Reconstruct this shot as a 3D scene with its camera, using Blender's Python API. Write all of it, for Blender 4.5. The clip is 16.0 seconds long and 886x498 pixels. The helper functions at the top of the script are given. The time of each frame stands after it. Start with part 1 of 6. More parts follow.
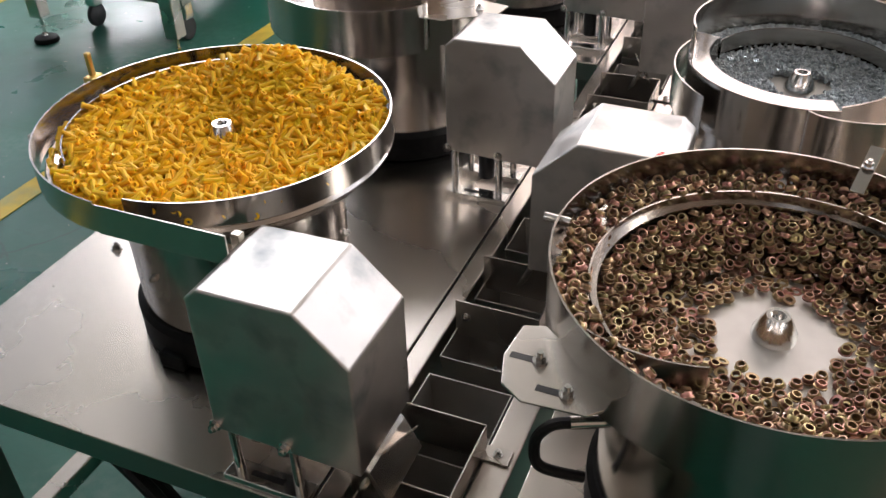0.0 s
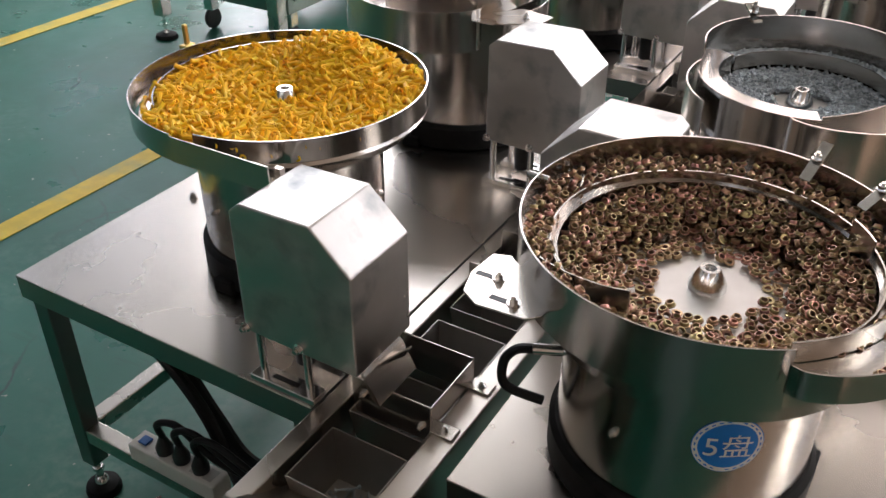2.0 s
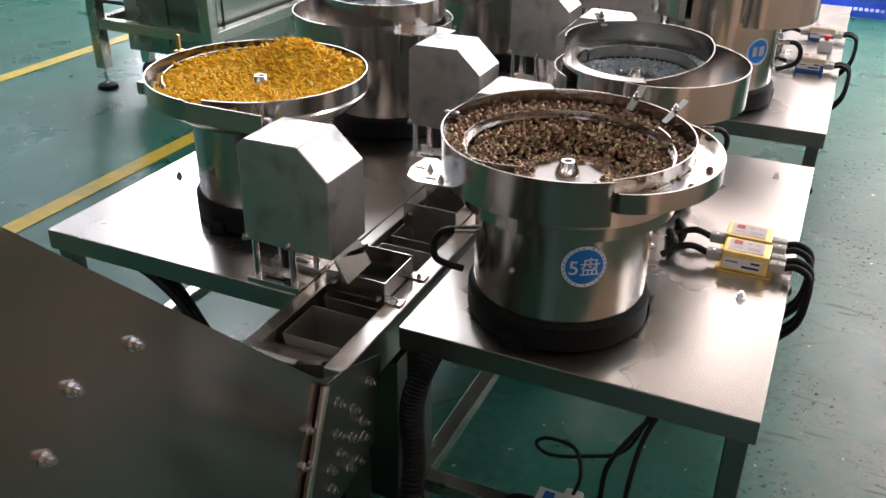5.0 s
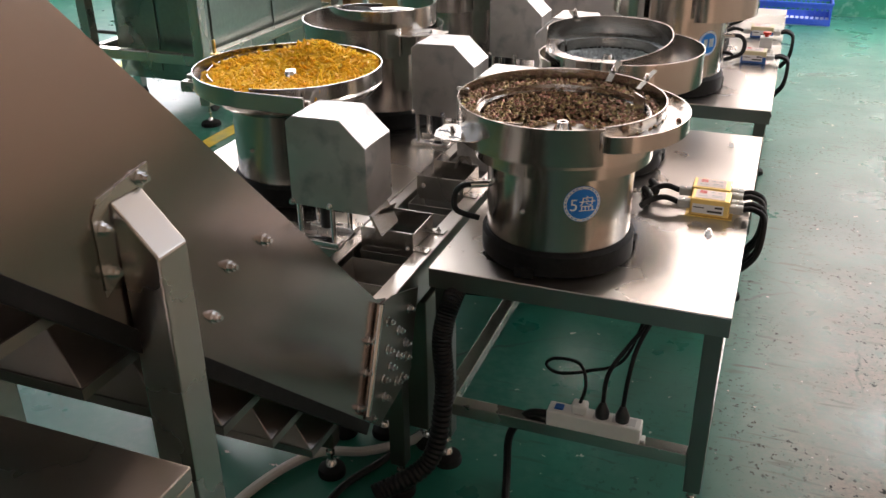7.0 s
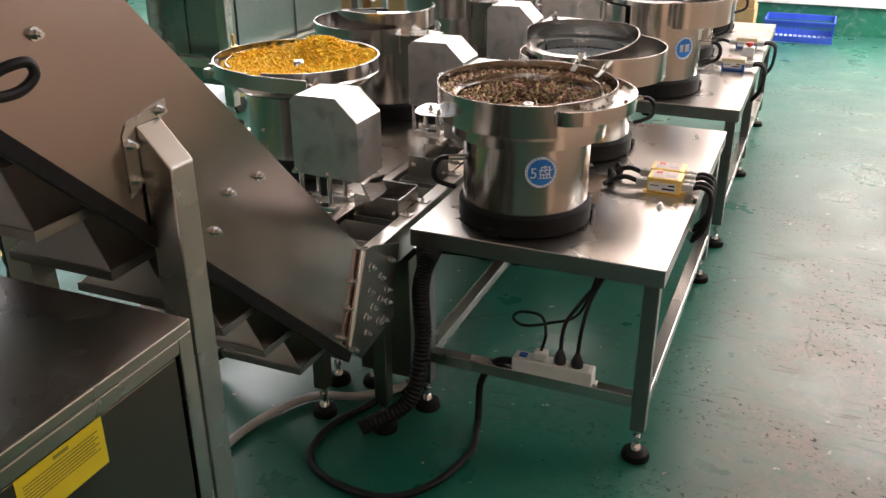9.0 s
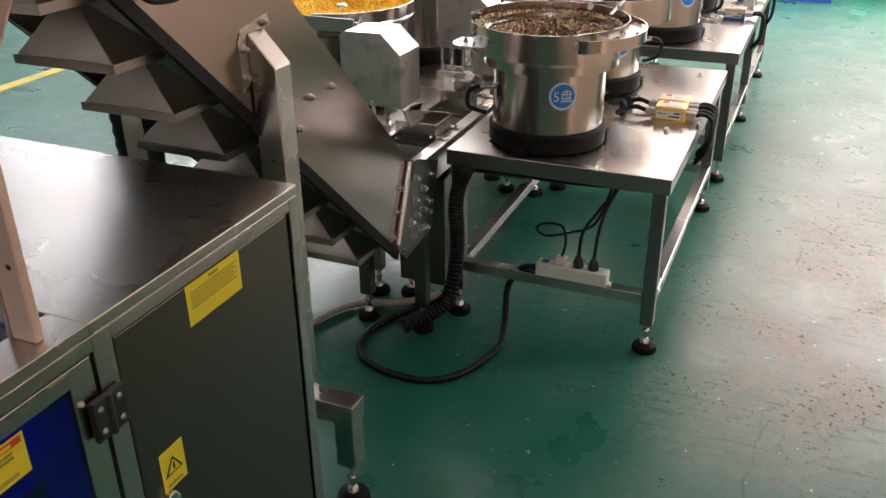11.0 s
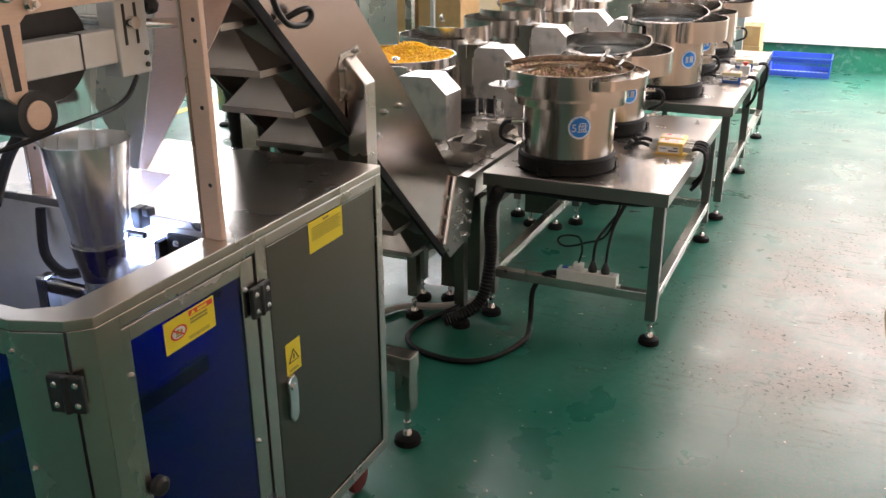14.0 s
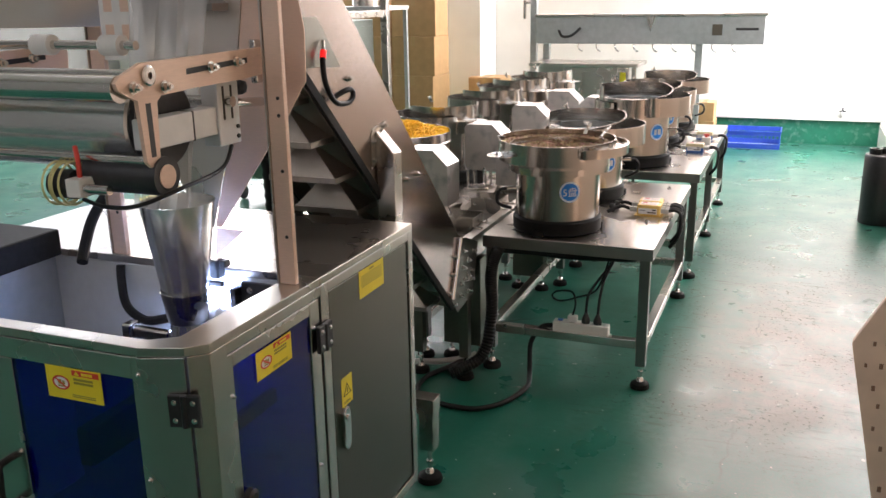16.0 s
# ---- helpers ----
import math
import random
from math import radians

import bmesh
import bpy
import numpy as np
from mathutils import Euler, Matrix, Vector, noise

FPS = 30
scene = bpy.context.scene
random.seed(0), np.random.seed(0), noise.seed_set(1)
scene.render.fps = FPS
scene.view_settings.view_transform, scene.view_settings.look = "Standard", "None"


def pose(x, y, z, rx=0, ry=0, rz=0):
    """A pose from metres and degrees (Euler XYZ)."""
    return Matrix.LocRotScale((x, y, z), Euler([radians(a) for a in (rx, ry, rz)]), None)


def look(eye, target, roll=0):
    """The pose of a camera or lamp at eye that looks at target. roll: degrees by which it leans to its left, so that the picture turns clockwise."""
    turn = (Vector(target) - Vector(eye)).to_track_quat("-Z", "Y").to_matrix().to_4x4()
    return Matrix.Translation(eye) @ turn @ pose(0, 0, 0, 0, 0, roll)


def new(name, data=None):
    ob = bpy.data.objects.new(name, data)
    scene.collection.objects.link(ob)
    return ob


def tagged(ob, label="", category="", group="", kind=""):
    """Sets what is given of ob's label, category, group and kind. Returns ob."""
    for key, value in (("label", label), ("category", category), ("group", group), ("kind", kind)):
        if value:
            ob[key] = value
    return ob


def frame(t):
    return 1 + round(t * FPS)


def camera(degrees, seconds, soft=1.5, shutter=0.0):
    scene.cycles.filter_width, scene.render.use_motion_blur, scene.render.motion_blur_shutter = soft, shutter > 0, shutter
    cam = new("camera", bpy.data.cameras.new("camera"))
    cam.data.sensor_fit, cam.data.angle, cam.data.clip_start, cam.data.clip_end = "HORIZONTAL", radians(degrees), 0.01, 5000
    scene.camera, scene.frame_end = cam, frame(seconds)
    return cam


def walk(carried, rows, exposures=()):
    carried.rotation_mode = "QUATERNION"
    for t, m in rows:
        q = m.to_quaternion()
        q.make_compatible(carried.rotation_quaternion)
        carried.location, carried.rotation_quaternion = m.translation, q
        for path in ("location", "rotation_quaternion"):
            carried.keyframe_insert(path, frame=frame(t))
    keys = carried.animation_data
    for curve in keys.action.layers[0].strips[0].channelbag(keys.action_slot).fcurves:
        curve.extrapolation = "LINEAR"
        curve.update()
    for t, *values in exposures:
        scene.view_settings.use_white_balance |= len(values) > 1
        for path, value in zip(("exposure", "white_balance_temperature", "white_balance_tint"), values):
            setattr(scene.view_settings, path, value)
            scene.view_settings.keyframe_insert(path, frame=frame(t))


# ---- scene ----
cam = camera(53.4, 16.0)
PATH = [
    (0, (-0.521, -0.641, 1.671), (-1.172, 0.855, 0.514), -1.6),
    (0.5, (-0.455, -0.678, 1.679), (-1.155, 0.81, 0.54), -0.6),
    (1, (-0.378, -0.72, 1.68), (-1.139, 0.76, 0.57), 0.3),
    (1.5, (-0.309, -0.768, 1.683), (-1.132, 0.686, 0.583), 0.5),
    (2, (-0.283, -0.816, 1.685), (-1.138, 0.628, 0.597), 0.2),
    (2.5, (-0.268, -0.922, 1.701), (-1.097, 0.564, 0.649), -0.7),
    (3, (-0.255, -1.036, 1.71), (-1.026, 0.514, 0.708), -1.0),
    (3.5, (-0.238, -1.166, 1.711), (-0.96, 0.429, 0.744), -0.7),
    (4, (-0.186, -1.253, 1.712), (-0.88, 0.363, 0.76), 0.3),
    (4.5, (-0.094, -1.351, 1.713), (-0.789, 0.268, 0.766), 1.1),
    (5, (-0.017, -1.432, 1.709), (-0.735, 0.177, 0.763), 0.8),
    (7.5, (0.03, -1.978, 1.706), (-0.604, -0.292, 0.839), -0.6),
    (8, (0.084, -2.048, 1.717), (-0.546, -0.353, 0.863), -0.3),
    (8.5, (0.186, -2.108, 1.716), (-0.478, -0.419, 0.876), -0.2),
    (9, (0.281, -2.188, 1.701), (-0.431, -0.518, 0.862), -0.3),
    (11.5, (0.373, -2.697, 1.689), (-0.334, -1.058, 0.788), -0.6),
    (12, (0.42, -2.781, 1.686), (-0.282, -1.137, 0.787), -0.2),
    (12.5, (0.481, -2.915, 1.675), (-0.239, -1.278, 0.779), -0.1),
    (13, (0.543, -3.067, 1.682), (-0.208, -1.423, 0.826), -0.1),
    (13.5, (0.558, -3.14, 1.678), (-0.224, -1.475, 0.892), 0.2),
    (14, (0.543, -3.243, 1.669), (-0.233, -1.548, 0.944), -0.3),
    (14.5, (0.521, -3.361, 1.68), (-0.233, -1.638, 0.999), -0.5),
    (15, (0.512, -3.468, 1.694), (-0.223, -1.719, 1.059), -0.8),
    (15.5, (0.506, -3.557, 1.695), (-0.211, -1.786, 1.105), -1.3),
    (16, (0.496, -3.625, 1.693), (-0.217, -1.841, 1.138), -0.9),
]
walk(cam, [(t, look(eye, target, roll)) for t, eye, target, roll in PATH], exposures=((0, -0.04, 6150, 10), (5, -0.05, 5900, 10), (8, 0.16, 6400, 10), (12, 0.46, 6300, 10), (14, 0.60, 6300, 10), (16, 0.50, 6250, 10)))


# ---- light ----
world = bpy.data.worlds.new("world")
scene.world = world
world.use_nodes = True
_nt = world.node_tree
_sky = _nt.nodes.new("ShaderNodeTexSky")
_sky.sky_type = "NISHITA"
_sky.sun_disc = False
_sky.sun_elevation, _sky.sun_rotation = radians(38), radians(75)
_nt.links.new(_sky.outputs["Color"], _nt.nodes["Background"].inputs["Color"])
_nt.nodes["Background"].inputs["Strength"].default_value = 0.12
sun = new("sun", bpy.data.lights.new("sun", "SUN"))
sun.data.energy, sun.data.angle, sun.data.color = 0.5, radians(12), (1.0, 0.95, 0.87)
sun.matrix_world = look((8, 3.2, 6.9), (0, 0, 0))


# radiance of the daylight in the window openings: near east, far east, north, north-west
# west and south openings are unseen, added to brighten table tops and hopper
DAYLIGHT = {"east": 0.7, "far_east": 15.0, "north": 5.0, "north_west": 9.0, "west": 0.6, "south": 1.3}


def window_lamp(x, y, z, w, h, facing, watts, colour):
    """Daylight that comes in through one window's opening."""
    lamp = new("window_light", bpy.data.lights.new("window_light", "AREA"))
    lamp.data.shape, lamp.data.size, lamp.data.size_y = "RECTANGLE", w, h
    lamp.data.energy, lamp.data.color = watts, colour
    lamp.matrix_world = look((x, y, z), (x + facing[0], y + facing[1], z + facing[2]))


# ---- helpers of the scene ----
def part(name, bm, material, parent=None, label="", smooth=False):
    me = bpy.data.meshes.new(name)
    bmesh.ops.recalc_face_normals(bm, faces=bm.faces)
    bm.to_mesh(me)
    bm.free()
    me.materials.append(material)
    if smooth:
        me.polygons.foreach_set("use_smooth", [True] * len(me.polygons))
        me.set_sharp_from_angle(angle=radians(35))
    ob = new(name, me)
    ob.parent = parent
    if label:
        ob["label"] = label
    return ob


def thing(name, label, category, m=None, group="", kind=""):
    ob = new(name)
    ob.empty_display_size = 0.05
    if m is not None:
        ob.matrix_basis = m
    return tagged(ob, label, category, group, kind)


def box(bm, x0, x1, y0, y1, z0, z1, bev=0.0015, m=None):
    made = bmesh.ops.create_cube(bm, size=1.0)["verts"]
    for v in made:
        v.co = Vector(((x0 + x1) / 2 + v.co.x * (x1 - x0), (y0 + y1) / 2 + v.co.y * (y1 - y0), (z0 + z1) / 2 + v.co.z * (z1 - z0)))
    if m is not None:
        for v in made:
            v.co = m @ v.co
    if bev:
        edges = list({e for v in made for e in v.link_edges})
        bmesh.ops.bevel(bm, geom=edges, offset=bev, segments=2, affect="EDGES", profile=0.5)
    return bm


def boxes(*items, bev=0.0015):
    bm = bmesh.new()
    for it in items:
        box(bm, *it, bev=bev)
    return bm


def prism(bm, pts, d0, d1, axis="y", bev=0.0):
    """A flat outline drawn out along one axis. pts are (x, z) for y, (y, z) for x, (x, y) for z."""
    def place(p, d):
        return {"y": (p[0], d, p[1]), "x": (d, p[0], p[1]), "z": (p[0], p[1], d)}[axis]
    a = [bm.verts.new(place(p, d0)) for p in pts]
    b = [bm.verts.new(place(p, d1)) for p in pts]
    n = len(pts)
    fs = [bm.faces.new(a), bm.faces.new(b[::-1])]
    fs += [bm.faces.new((a[i], b[i], b[(i + 1) % n], a[(i + 1) % n])) for i in range(n)]
    if bev:
        bmesh.ops.bevel(bm, geom=list({e for f in fs for e in f.edges}), offset=bev, segments=2, affect="EDGES", profile=0.5)
    return bm


def lathe(bm, prof, n=64, a0=0.0, a1=360.0, centre=(0, 0)):
    """A profile of (r, z) turned round the z axis."""
    full = abs(a1 - a0) >= 359.9
    rings = []
    k = n if full else n + 1
    for i in range(k):
        a = radians(a0 + (a1 - a0) * i / n)
        rings.append([bm.verts.new((centre[0] + r * math.cos(a), centre[1] + r * math.sin(a), z)) for r, z in prof])
    for i in range(n if full else n):
        p, q = rings[i], rings[(i + 1) % k]
        for j in range(len(prof) - 1):
            if prof[j][0] < 1e-6 and prof[j + 1][0] < 1e-6:
                continue
            bm.faces.new((p[j], q[j], q[j + 1], p[j + 1]))
    bmesh.ops.remove_doubles(bm, verts=bm.verts, dist=1e-6)
    return bm


def spiral(bm, a0, a1, r, z0, z1, thick=0.0025, n=60):
    """A sheet wall along an angle range; r, z0 and z1 are functions of the angle in degrees."""
    cols = []
    for i in range(n + 1):
        a = a0 + (a1 - a0) * i / n
        c, s = math.cos(radians(a)), math.sin(radians(a))
        ri, ro = r(a), r(a) + thick
        cols.append([bm.verts.new((q * c, q * s, z)) for q, z in ((ri, z0(a)), (ro, z0(a)), (ro, z1(a)), (ri, z1(a)))])
    for p, q in zip(cols, cols[1:]):
        for j in range(4):
            bm.faces.new((p[j], q[j], q[(j + 1) % 4], p[(j + 1) % 4]))
    bm.faces.new(cols[0])
    bm.faces.new(cols[-1][::-1])
    return bm


def shelf_ring(bm, a0, a1, r0, r1, z, thick=0.003, n=60):
    """A flat or rising ring plate; r0, r1, z are functions of the angle."""
    cols = []
    for i in range(n + 1):
        a = a0 + (a1 - a0) * i / n
        c, s = math.cos(radians(a)), math.sin(radians(a))
        cols.append([bm.verts.new((q * c, q * s, zz)) for q, zz in ((r0(a), z(a)), (r1(a), z(a)), (r1(a), z(a) - thick), (r0(a), z(a) - thick))])
    for p, q in zip(cols, cols[1:]):
        for j in range(4):
            bm.faces.new((p[j], q[j], q[(j + 1) % 4], p[(j + 1) % 4]))
    bm.faces.new(cols[0])
    bm.faces.new(cols[-1][::-1])
    return bm


def smooth_path(pts, steps=8):
    out, n = [], len(pts)
    P = [Vector(p) for p in pts]
    for i in range(n - 1):
        p0, p1, p2, p3 = P[max(i - 1, 0)], P[i], P[i + 1], P[min(i + 2, n - 1)]
        for k in range(steps):
            t = k / steps
            out.append(0.5 * ((2 * p1) + (p2 - p0) * t + (2 * p0 - 5 * p1 + 4 * p2 - p3) * t * t + (3 * p1 - p0 - 3 * p2 + p3) * t ** 3))
    out.append(P[-1])
    return out


def tube(bm, pts, r, seg=10, steps=8, ribs=0.0):
    path = smooth_path(pts, steps) if len(pts) > 2 and steps > 1 else [Vector(p) for p in pts]
    rings, side = [], None
    for i, p in enumerate(path):
        d = (path[min(i + 1, len(path) - 1)] - path[max(i - 1, 0)]).normalized()
        if side is None:
            side = d.orthogonal().normalized()
        side = (side - d * side.dot(d)).normalized()
        up = d.cross(side)
        rr = r * (1 + ribs * (1 if i % 2 else -1))
        rings.append([bm.verts.new(p + rr * (math.cos(2 * math.pi * k / seg) * side + math.sin(2 * math.pi * k / seg) * up)) for k in range(seg)])
    for p, q in zip(rings, rings[1:]):
        for k in range(seg):
            bm.faces.new((p[k], p[(k + 1) % seg], q[(k + 1) % seg], q[k]))
    bm.faces.new(rings[0][::-1])
    bm.faces.new(rings[-1])
    return bm


def rod(bm, a, b, r, seg=14):
    return tube(bm, [a, b], r, seg, 1)


def bolt(bm, p, d, r=0.008, h=0.008, washer=True):
    """A hexagon head with a washer, its axis along d."""
    d = Vector(d).normalized()
    q = d.to_track_quat("Z", "Y").to_matrix().to_4x4()
    m = Matrix.Translation(p) @ q
    parts = [(r * 1.35, 0, h * 0.22, 14), (r, h * 0.22, h, 6), (r * 0.55, h, h * 1.5, 10)]
    for rr, z0, z1, n in parts:
        a = [bm.verts.new(m @ Vector((rr * math.cos(2 * math.pi * k / n), rr * math.sin(2 * math.pi * k / n), z0))) for k in range(n)]
        b = [bm.verts.new(m @ Vector((rr * math.cos(2 * math.pi * k / n), rr * math.sin(2 * math.pi * k / n), z1))) for k in range(n)]
        bm.faces.new(a[::-1]), bm.faces.new(b)
        for k in range(n):
            bm.faces.new((a[k], a[(k + 1) % n], b[(k + 1) % n], b[k]))
    return bm


def bolt_part(parent, p, d, r=0.008, h=0.008):
    return part("bolt", bolt(bmesh.new(), p, d, r, h), CHROME, parent)


# ---- materials ----
def material(name, colour, rough=0.5, metal=0.0, vary=0.0, grain=20.0, stretch=(1, 1, 1), bump=0.0, rough_vary=0.0, spec=0.5,
             stain=None, stain_scale=1.5, stain_amount=0.0, coat=0.0, emit=None, strength=0.0, alpha=1.0, transmission=0.0, island=False):
    m = bpy.data.materials.new(name)
    m.use_nodes = True
    nt = m.node_tree
    b = nt.nodes["Principled BSDF"]
    b.inputs["Base Color"].default_value = (*colour, 1)
    b.inputs["Roughness"].default_value = rough
    b.inputs["Metallic"].default_value = metal
    b.inputs["Specular IOR Level"].default_value = spec
    b.inputs["Coat Weight"].default_value = coat
    b.inputs["Transmission Weight"].default_value = transmission
    b.inputs["Alpha"].default_value = alpha
    if emit:
        b.inputs["Emission Color"].default_value = (*emit, 1)
        b.inputs["Emission Strength"].default_value = strength
    co = nt.nodes.new("ShaderNodeTexCoord")
    mp = nt.nodes.new("ShaderNodeMapping")
    mp.inputs["Scale"].default_value = stretch
    nt.links.new(co.outputs["Object"], mp.inputs["Vector"])
    fine = nt.nodes.new("ShaderNodeTexNoise")
    fine.inputs["Scale"].default_value, fine.inputs["Detail"].default_value = grain, 4
    nt.links.new(mp.outputs["Vector"], fine.inputs["Vector"])
    wide = nt.nodes.new("ShaderNodeTexNoise")
    wide.inputs["Scale"].default_value, wide.inputs["Detail"].default_value = stain_scale, 5
    nt.links.new(co.outputs["Object"], wide.inputs["Vector"])
    if vary or stain_amount or island:
        hsv = nt.nodes.new("ShaderNodeHueSaturation")
        hsv.inputs["Color"].default_value = (*colour, 1)
        mr = nt.nodes.new("ShaderNodeMapRange")
        mr.inputs["From Min"].default_value, mr.inputs["From Max"].default_value = 0.3, 0.7
        mr.inputs["To Min"].default_value, mr.inputs["To Max"].default_value = 1 - vary, 1 + vary
        nt.links.new(fine.outputs["Fac"], mr.inputs["Value"])
        if island:
            geo = nt.nodes.new("ShaderNodeNewGeometry")
            ir = nt.nodes.new("ShaderNodeMapRange")
            ir.inputs["To Min"].default_value, ir.inputs["To Max"].default_value = 1 - vary * 2, 1 + vary * 1.5
            nt.links.new(geo.outputs["Random Per Island"], ir.inputs["Value"])
            mu = nt.nodes.new("ShaderNodeMath")
            mu.operation = "MULTIPLY"
            nt.links.new(mr.outputs[0], mu.inputs[0]), nt.links.new(ir.outputs[0], mu.inputs[1])
            nt.links.new(mu.outputs[0], hsv.inputs["Value"])
            if metal > 0.8:
                scramble = nt.nodes.new("ShaderNodeTexWhiteNoise")
                scramble.noise_dimensions = "1D"
                nt.links.new(geo.outputs["Random Per Island"], scramble.inputs["W"])
                hr = nt.nodes.new("ShaderNodeMapRange")
                hr.inputs["To Min"].default_value, hr.inputs["To Max"].default_value = 0.455, 0.56
                nt.links.new(scramble.outputs["Value"], hr.inputs["Value"])
                nt.links.new(hr.outputs[0], hsv.inputs["Hue"])
        else:
            nt.links.new(mr.outputs[0], hsv.inputs["Value"])
        out = hsv.outputs["Color"]
        if stain_amount:
            ramp = nt.nodes.new("ShaderNodeMapRange")
            ramp.inputs["From Min"].default_value, ramp.inputs["From Max"].default_value = 0.52, 0.72
            ramp.inputs["To Max"].default_value = stain_amount
            nt.links.new(wide.outputs["Fac"], ramp.inputs["Value"])
            mix = nt.nodes.new("ShaderNodeMix")
            mix.data_type = "RGBA"
            mix.inputs["B"].default_value = (*(stain or colour), 1)
            nt.links.new(ramp.outputs[0], mix.inputs["Factor"])
            nt.links.new(out, mix.inputs["A"])
            out = mix.outputs["Result"]
        nt.links.new(out, b.inputs["Base Color"])
    if rough_vary:
        rr = nt.nodes.new("ShaderNodeMapRange")
        rr.inputs["From Min"].default_value, rr.inputs["From Max"].default_value = 0.3, 0.7
        rr.inputs["To Min"].default_value, rr.inputs["To Max"].default_value = max(rough - rough_vary, 0.03), rough + rough_vary
        nt.links.new(wide.outputs["Fac"], rr.inputs["Value"])
        nt.links.new(rr.outputs[0], b.inputs["Roughness"])
    if bump:
        bu = nt.nodes.new("ShaderNodeBump")
        bu.inputs["Strength"].default_value, bu.inputs["Distance"].default_value = bump, 0.002
        nt.links.new(fine.outputs["Fac"], bu.inputs["Height"])
        nt.links.new(bu.outputs["Normal"], b.inputs["Normal"])
    return m


STEEL = material("brushed_steel", (0.58, 0.545, 0.50), 0.27, 1.0, vary=0.0, grain=30, rough_vary=0.03,
                 stain=(0.47, 0.45, 0.43), stain_scale=3, stain_amount=0.22)
# table steel again, darkened in colour for the dim reflections on aprons and legs
EDGE_STEEL_DIM = material("folded_edge_dark_reflection", (0.36, 0.345, 0.325), 0.33, 1.0, vary=0.0, grain=30, rough_vary=0.04, stain=(0.28, 0.27, 0.25), stain_scale=4, stain_amount=0.22)
TUBE_STEEL_DIM = material("square_tube_dark_reflection", (0.25, 0.24, 0.225), 0.32, 1.0, vary=0.0, grain=30, rough_vary=0.04, stain=(0.20, 0.19, 0.18), stain_scale=4, stain_amount=0.22)
SATIN_DISC = material("satin_bowl_bottom", (0.66, 0.64, 0.61), 0.48, 1.0, vary=0.03, grain=40, rough_vary=0.05)
STEEL_TOP = material("table_top_steel", (0.60, 0.555, 0.505), 0.28, 1.0, vary=0.0, grain=30, rough_vary=0.04,
                     stain=(0.5, 0.47, 0.43), stain_scale=2.2, stain_amount=0.22)
BOWL_STEEL = material("polished_bowl_steel", (0.50, 0.465, 0.43), 0.20, 1.0, vary=0.0, grain=30, rough_vary=0.06,
                      stain=(0.5, 0.47, 0.44), stain_scale=4, stain_amount=0.22)
# the stain noise here paints the sheet's cloudy, distorted reflections into its colour
MILL_STEEL = material("mill_sheet_cloudy_reflection", (0.62, 0.60, 0.58), 0.40, 1.0, vary=0.12, grain=5, stretch=(1, 1, 1.6), rough_vary=0.14,
                      stain=(0.27, 0.30, 0.31), stain_scale=11, stain_amount=0.85)
BIN_STEEL = material("grey_bin_sheet", (0.52, 0.50, 0.47), 0.45, 1.0, vary=0.03, grain=6, rough_vary=0.06,
                     stain=(0.26, 0.25, 0.24), stain_scale=6, stain_amount=0.4)
CHROME = material("bright_zinc", (0.68, 0.67, 0.65), 0.17, 1.0, vary=0.05, grain=80, rough_vary=0.06)
RUBBER = material("black_rubber", (0.010, 0.010, 0.010), 0.6, vary=0.25, grain=60, bump=0.1, spec=0.15)
CABLE = material("black_cable", (0.008, 0.008, 0.009), 0.45, vary=0.2, grain=120, bump=0.1, spec=0.3)
WHITE_PLASTIC = material("white_plastic", (0.72, 0.71, 0.67), 0.38, vary=0.04, grain=30)
GREY_PLASTIC = material("light_grey_paint", (0.50, 0.50, 0.48), 0.45, vary=0.05, grain=30)
BLACK_PLASTIC = material("black_plastic", (0.02, 0.02, 0.021), 0.4, vary=0.2, grain=50)
BLUE_PLASTIC = material("blue_plastic", (0.03, 0.08, 0.52), 0.4, vary=0.1, grain=20, stain=(0.1, 0.16, 0.5), stain_scale=6, stain_amount=0.3)
BLUE_PAINT = material("blue_lacquer", (0.03, 0.13, 0.42), 0.4, vary=0.08, grain=30)
GOLD = material("gold_anodised_box", (0.83, 0.60, 0.20), 0.36, 0.75, vary=0.06, grain=50, rough_vary=0.06)
YELLOW_PLUG = material("yellow_nylon", (1.0, 0.52, 0.010), 0.55, vary=0.05, grain=40, island=True, spec=0.3)
YELLOW_PLUG.node_tree.nodes["Principled BSDF"].inputs["Subsurface Weight"].default_value = 0.6
YELLOW_PLUG.node_tree.nodes["Principled BSDF"].inputs["Subsurface Radius"].default_value = (1.0, 0.6, 0.1)
YELLOW_PLUG.node_tree.nodes["Principled BSDF"].inputs["Subsurface Scale"].default_value = 0.009
NUT = material("bronzed_zinc_nut", (0.40, 0.255, 0.165), 0.40, 0.9, vary=0.26, grain=40, island=True, rough_vary=0.1)
SCREW = material("blue_zinc_screw", (0.46, 0.51, 0.54), 0.42, 0.75, vary=0.18, grain=60, island=True)
YELLOW_STICKER = material("yellow_label", (0.80, 0.66, 0.03), 0.35, vary=0.04, grain=20)
RED_STICKER = material("red_label", (0.62, 0.05, 0.03), 0.4)
DARK_PRINT = material("black_print", (0.03, 0.028, 0.02), 0.5)
OLIVE_PRINT = material("fine_print", (0.30, 0.26, 0.04), 0.5)
WHITE_PRINT = material("white_print", (0.8, 0.8, 0.8), 0.4)
BLUE_LABEL = material("blue_label", (0.02, 0.22, 0.70), 0.35, vary=0.03, grain=20)
YELLOW_LINE = material("yellow_floor_paint", (0.62, 0.47, 0.04), 0.42, vary=0.12, grain=14, bump=0.1, stain=(0.16, 0.30, 0.2), stain_scale=5, stain_amount=0.6)
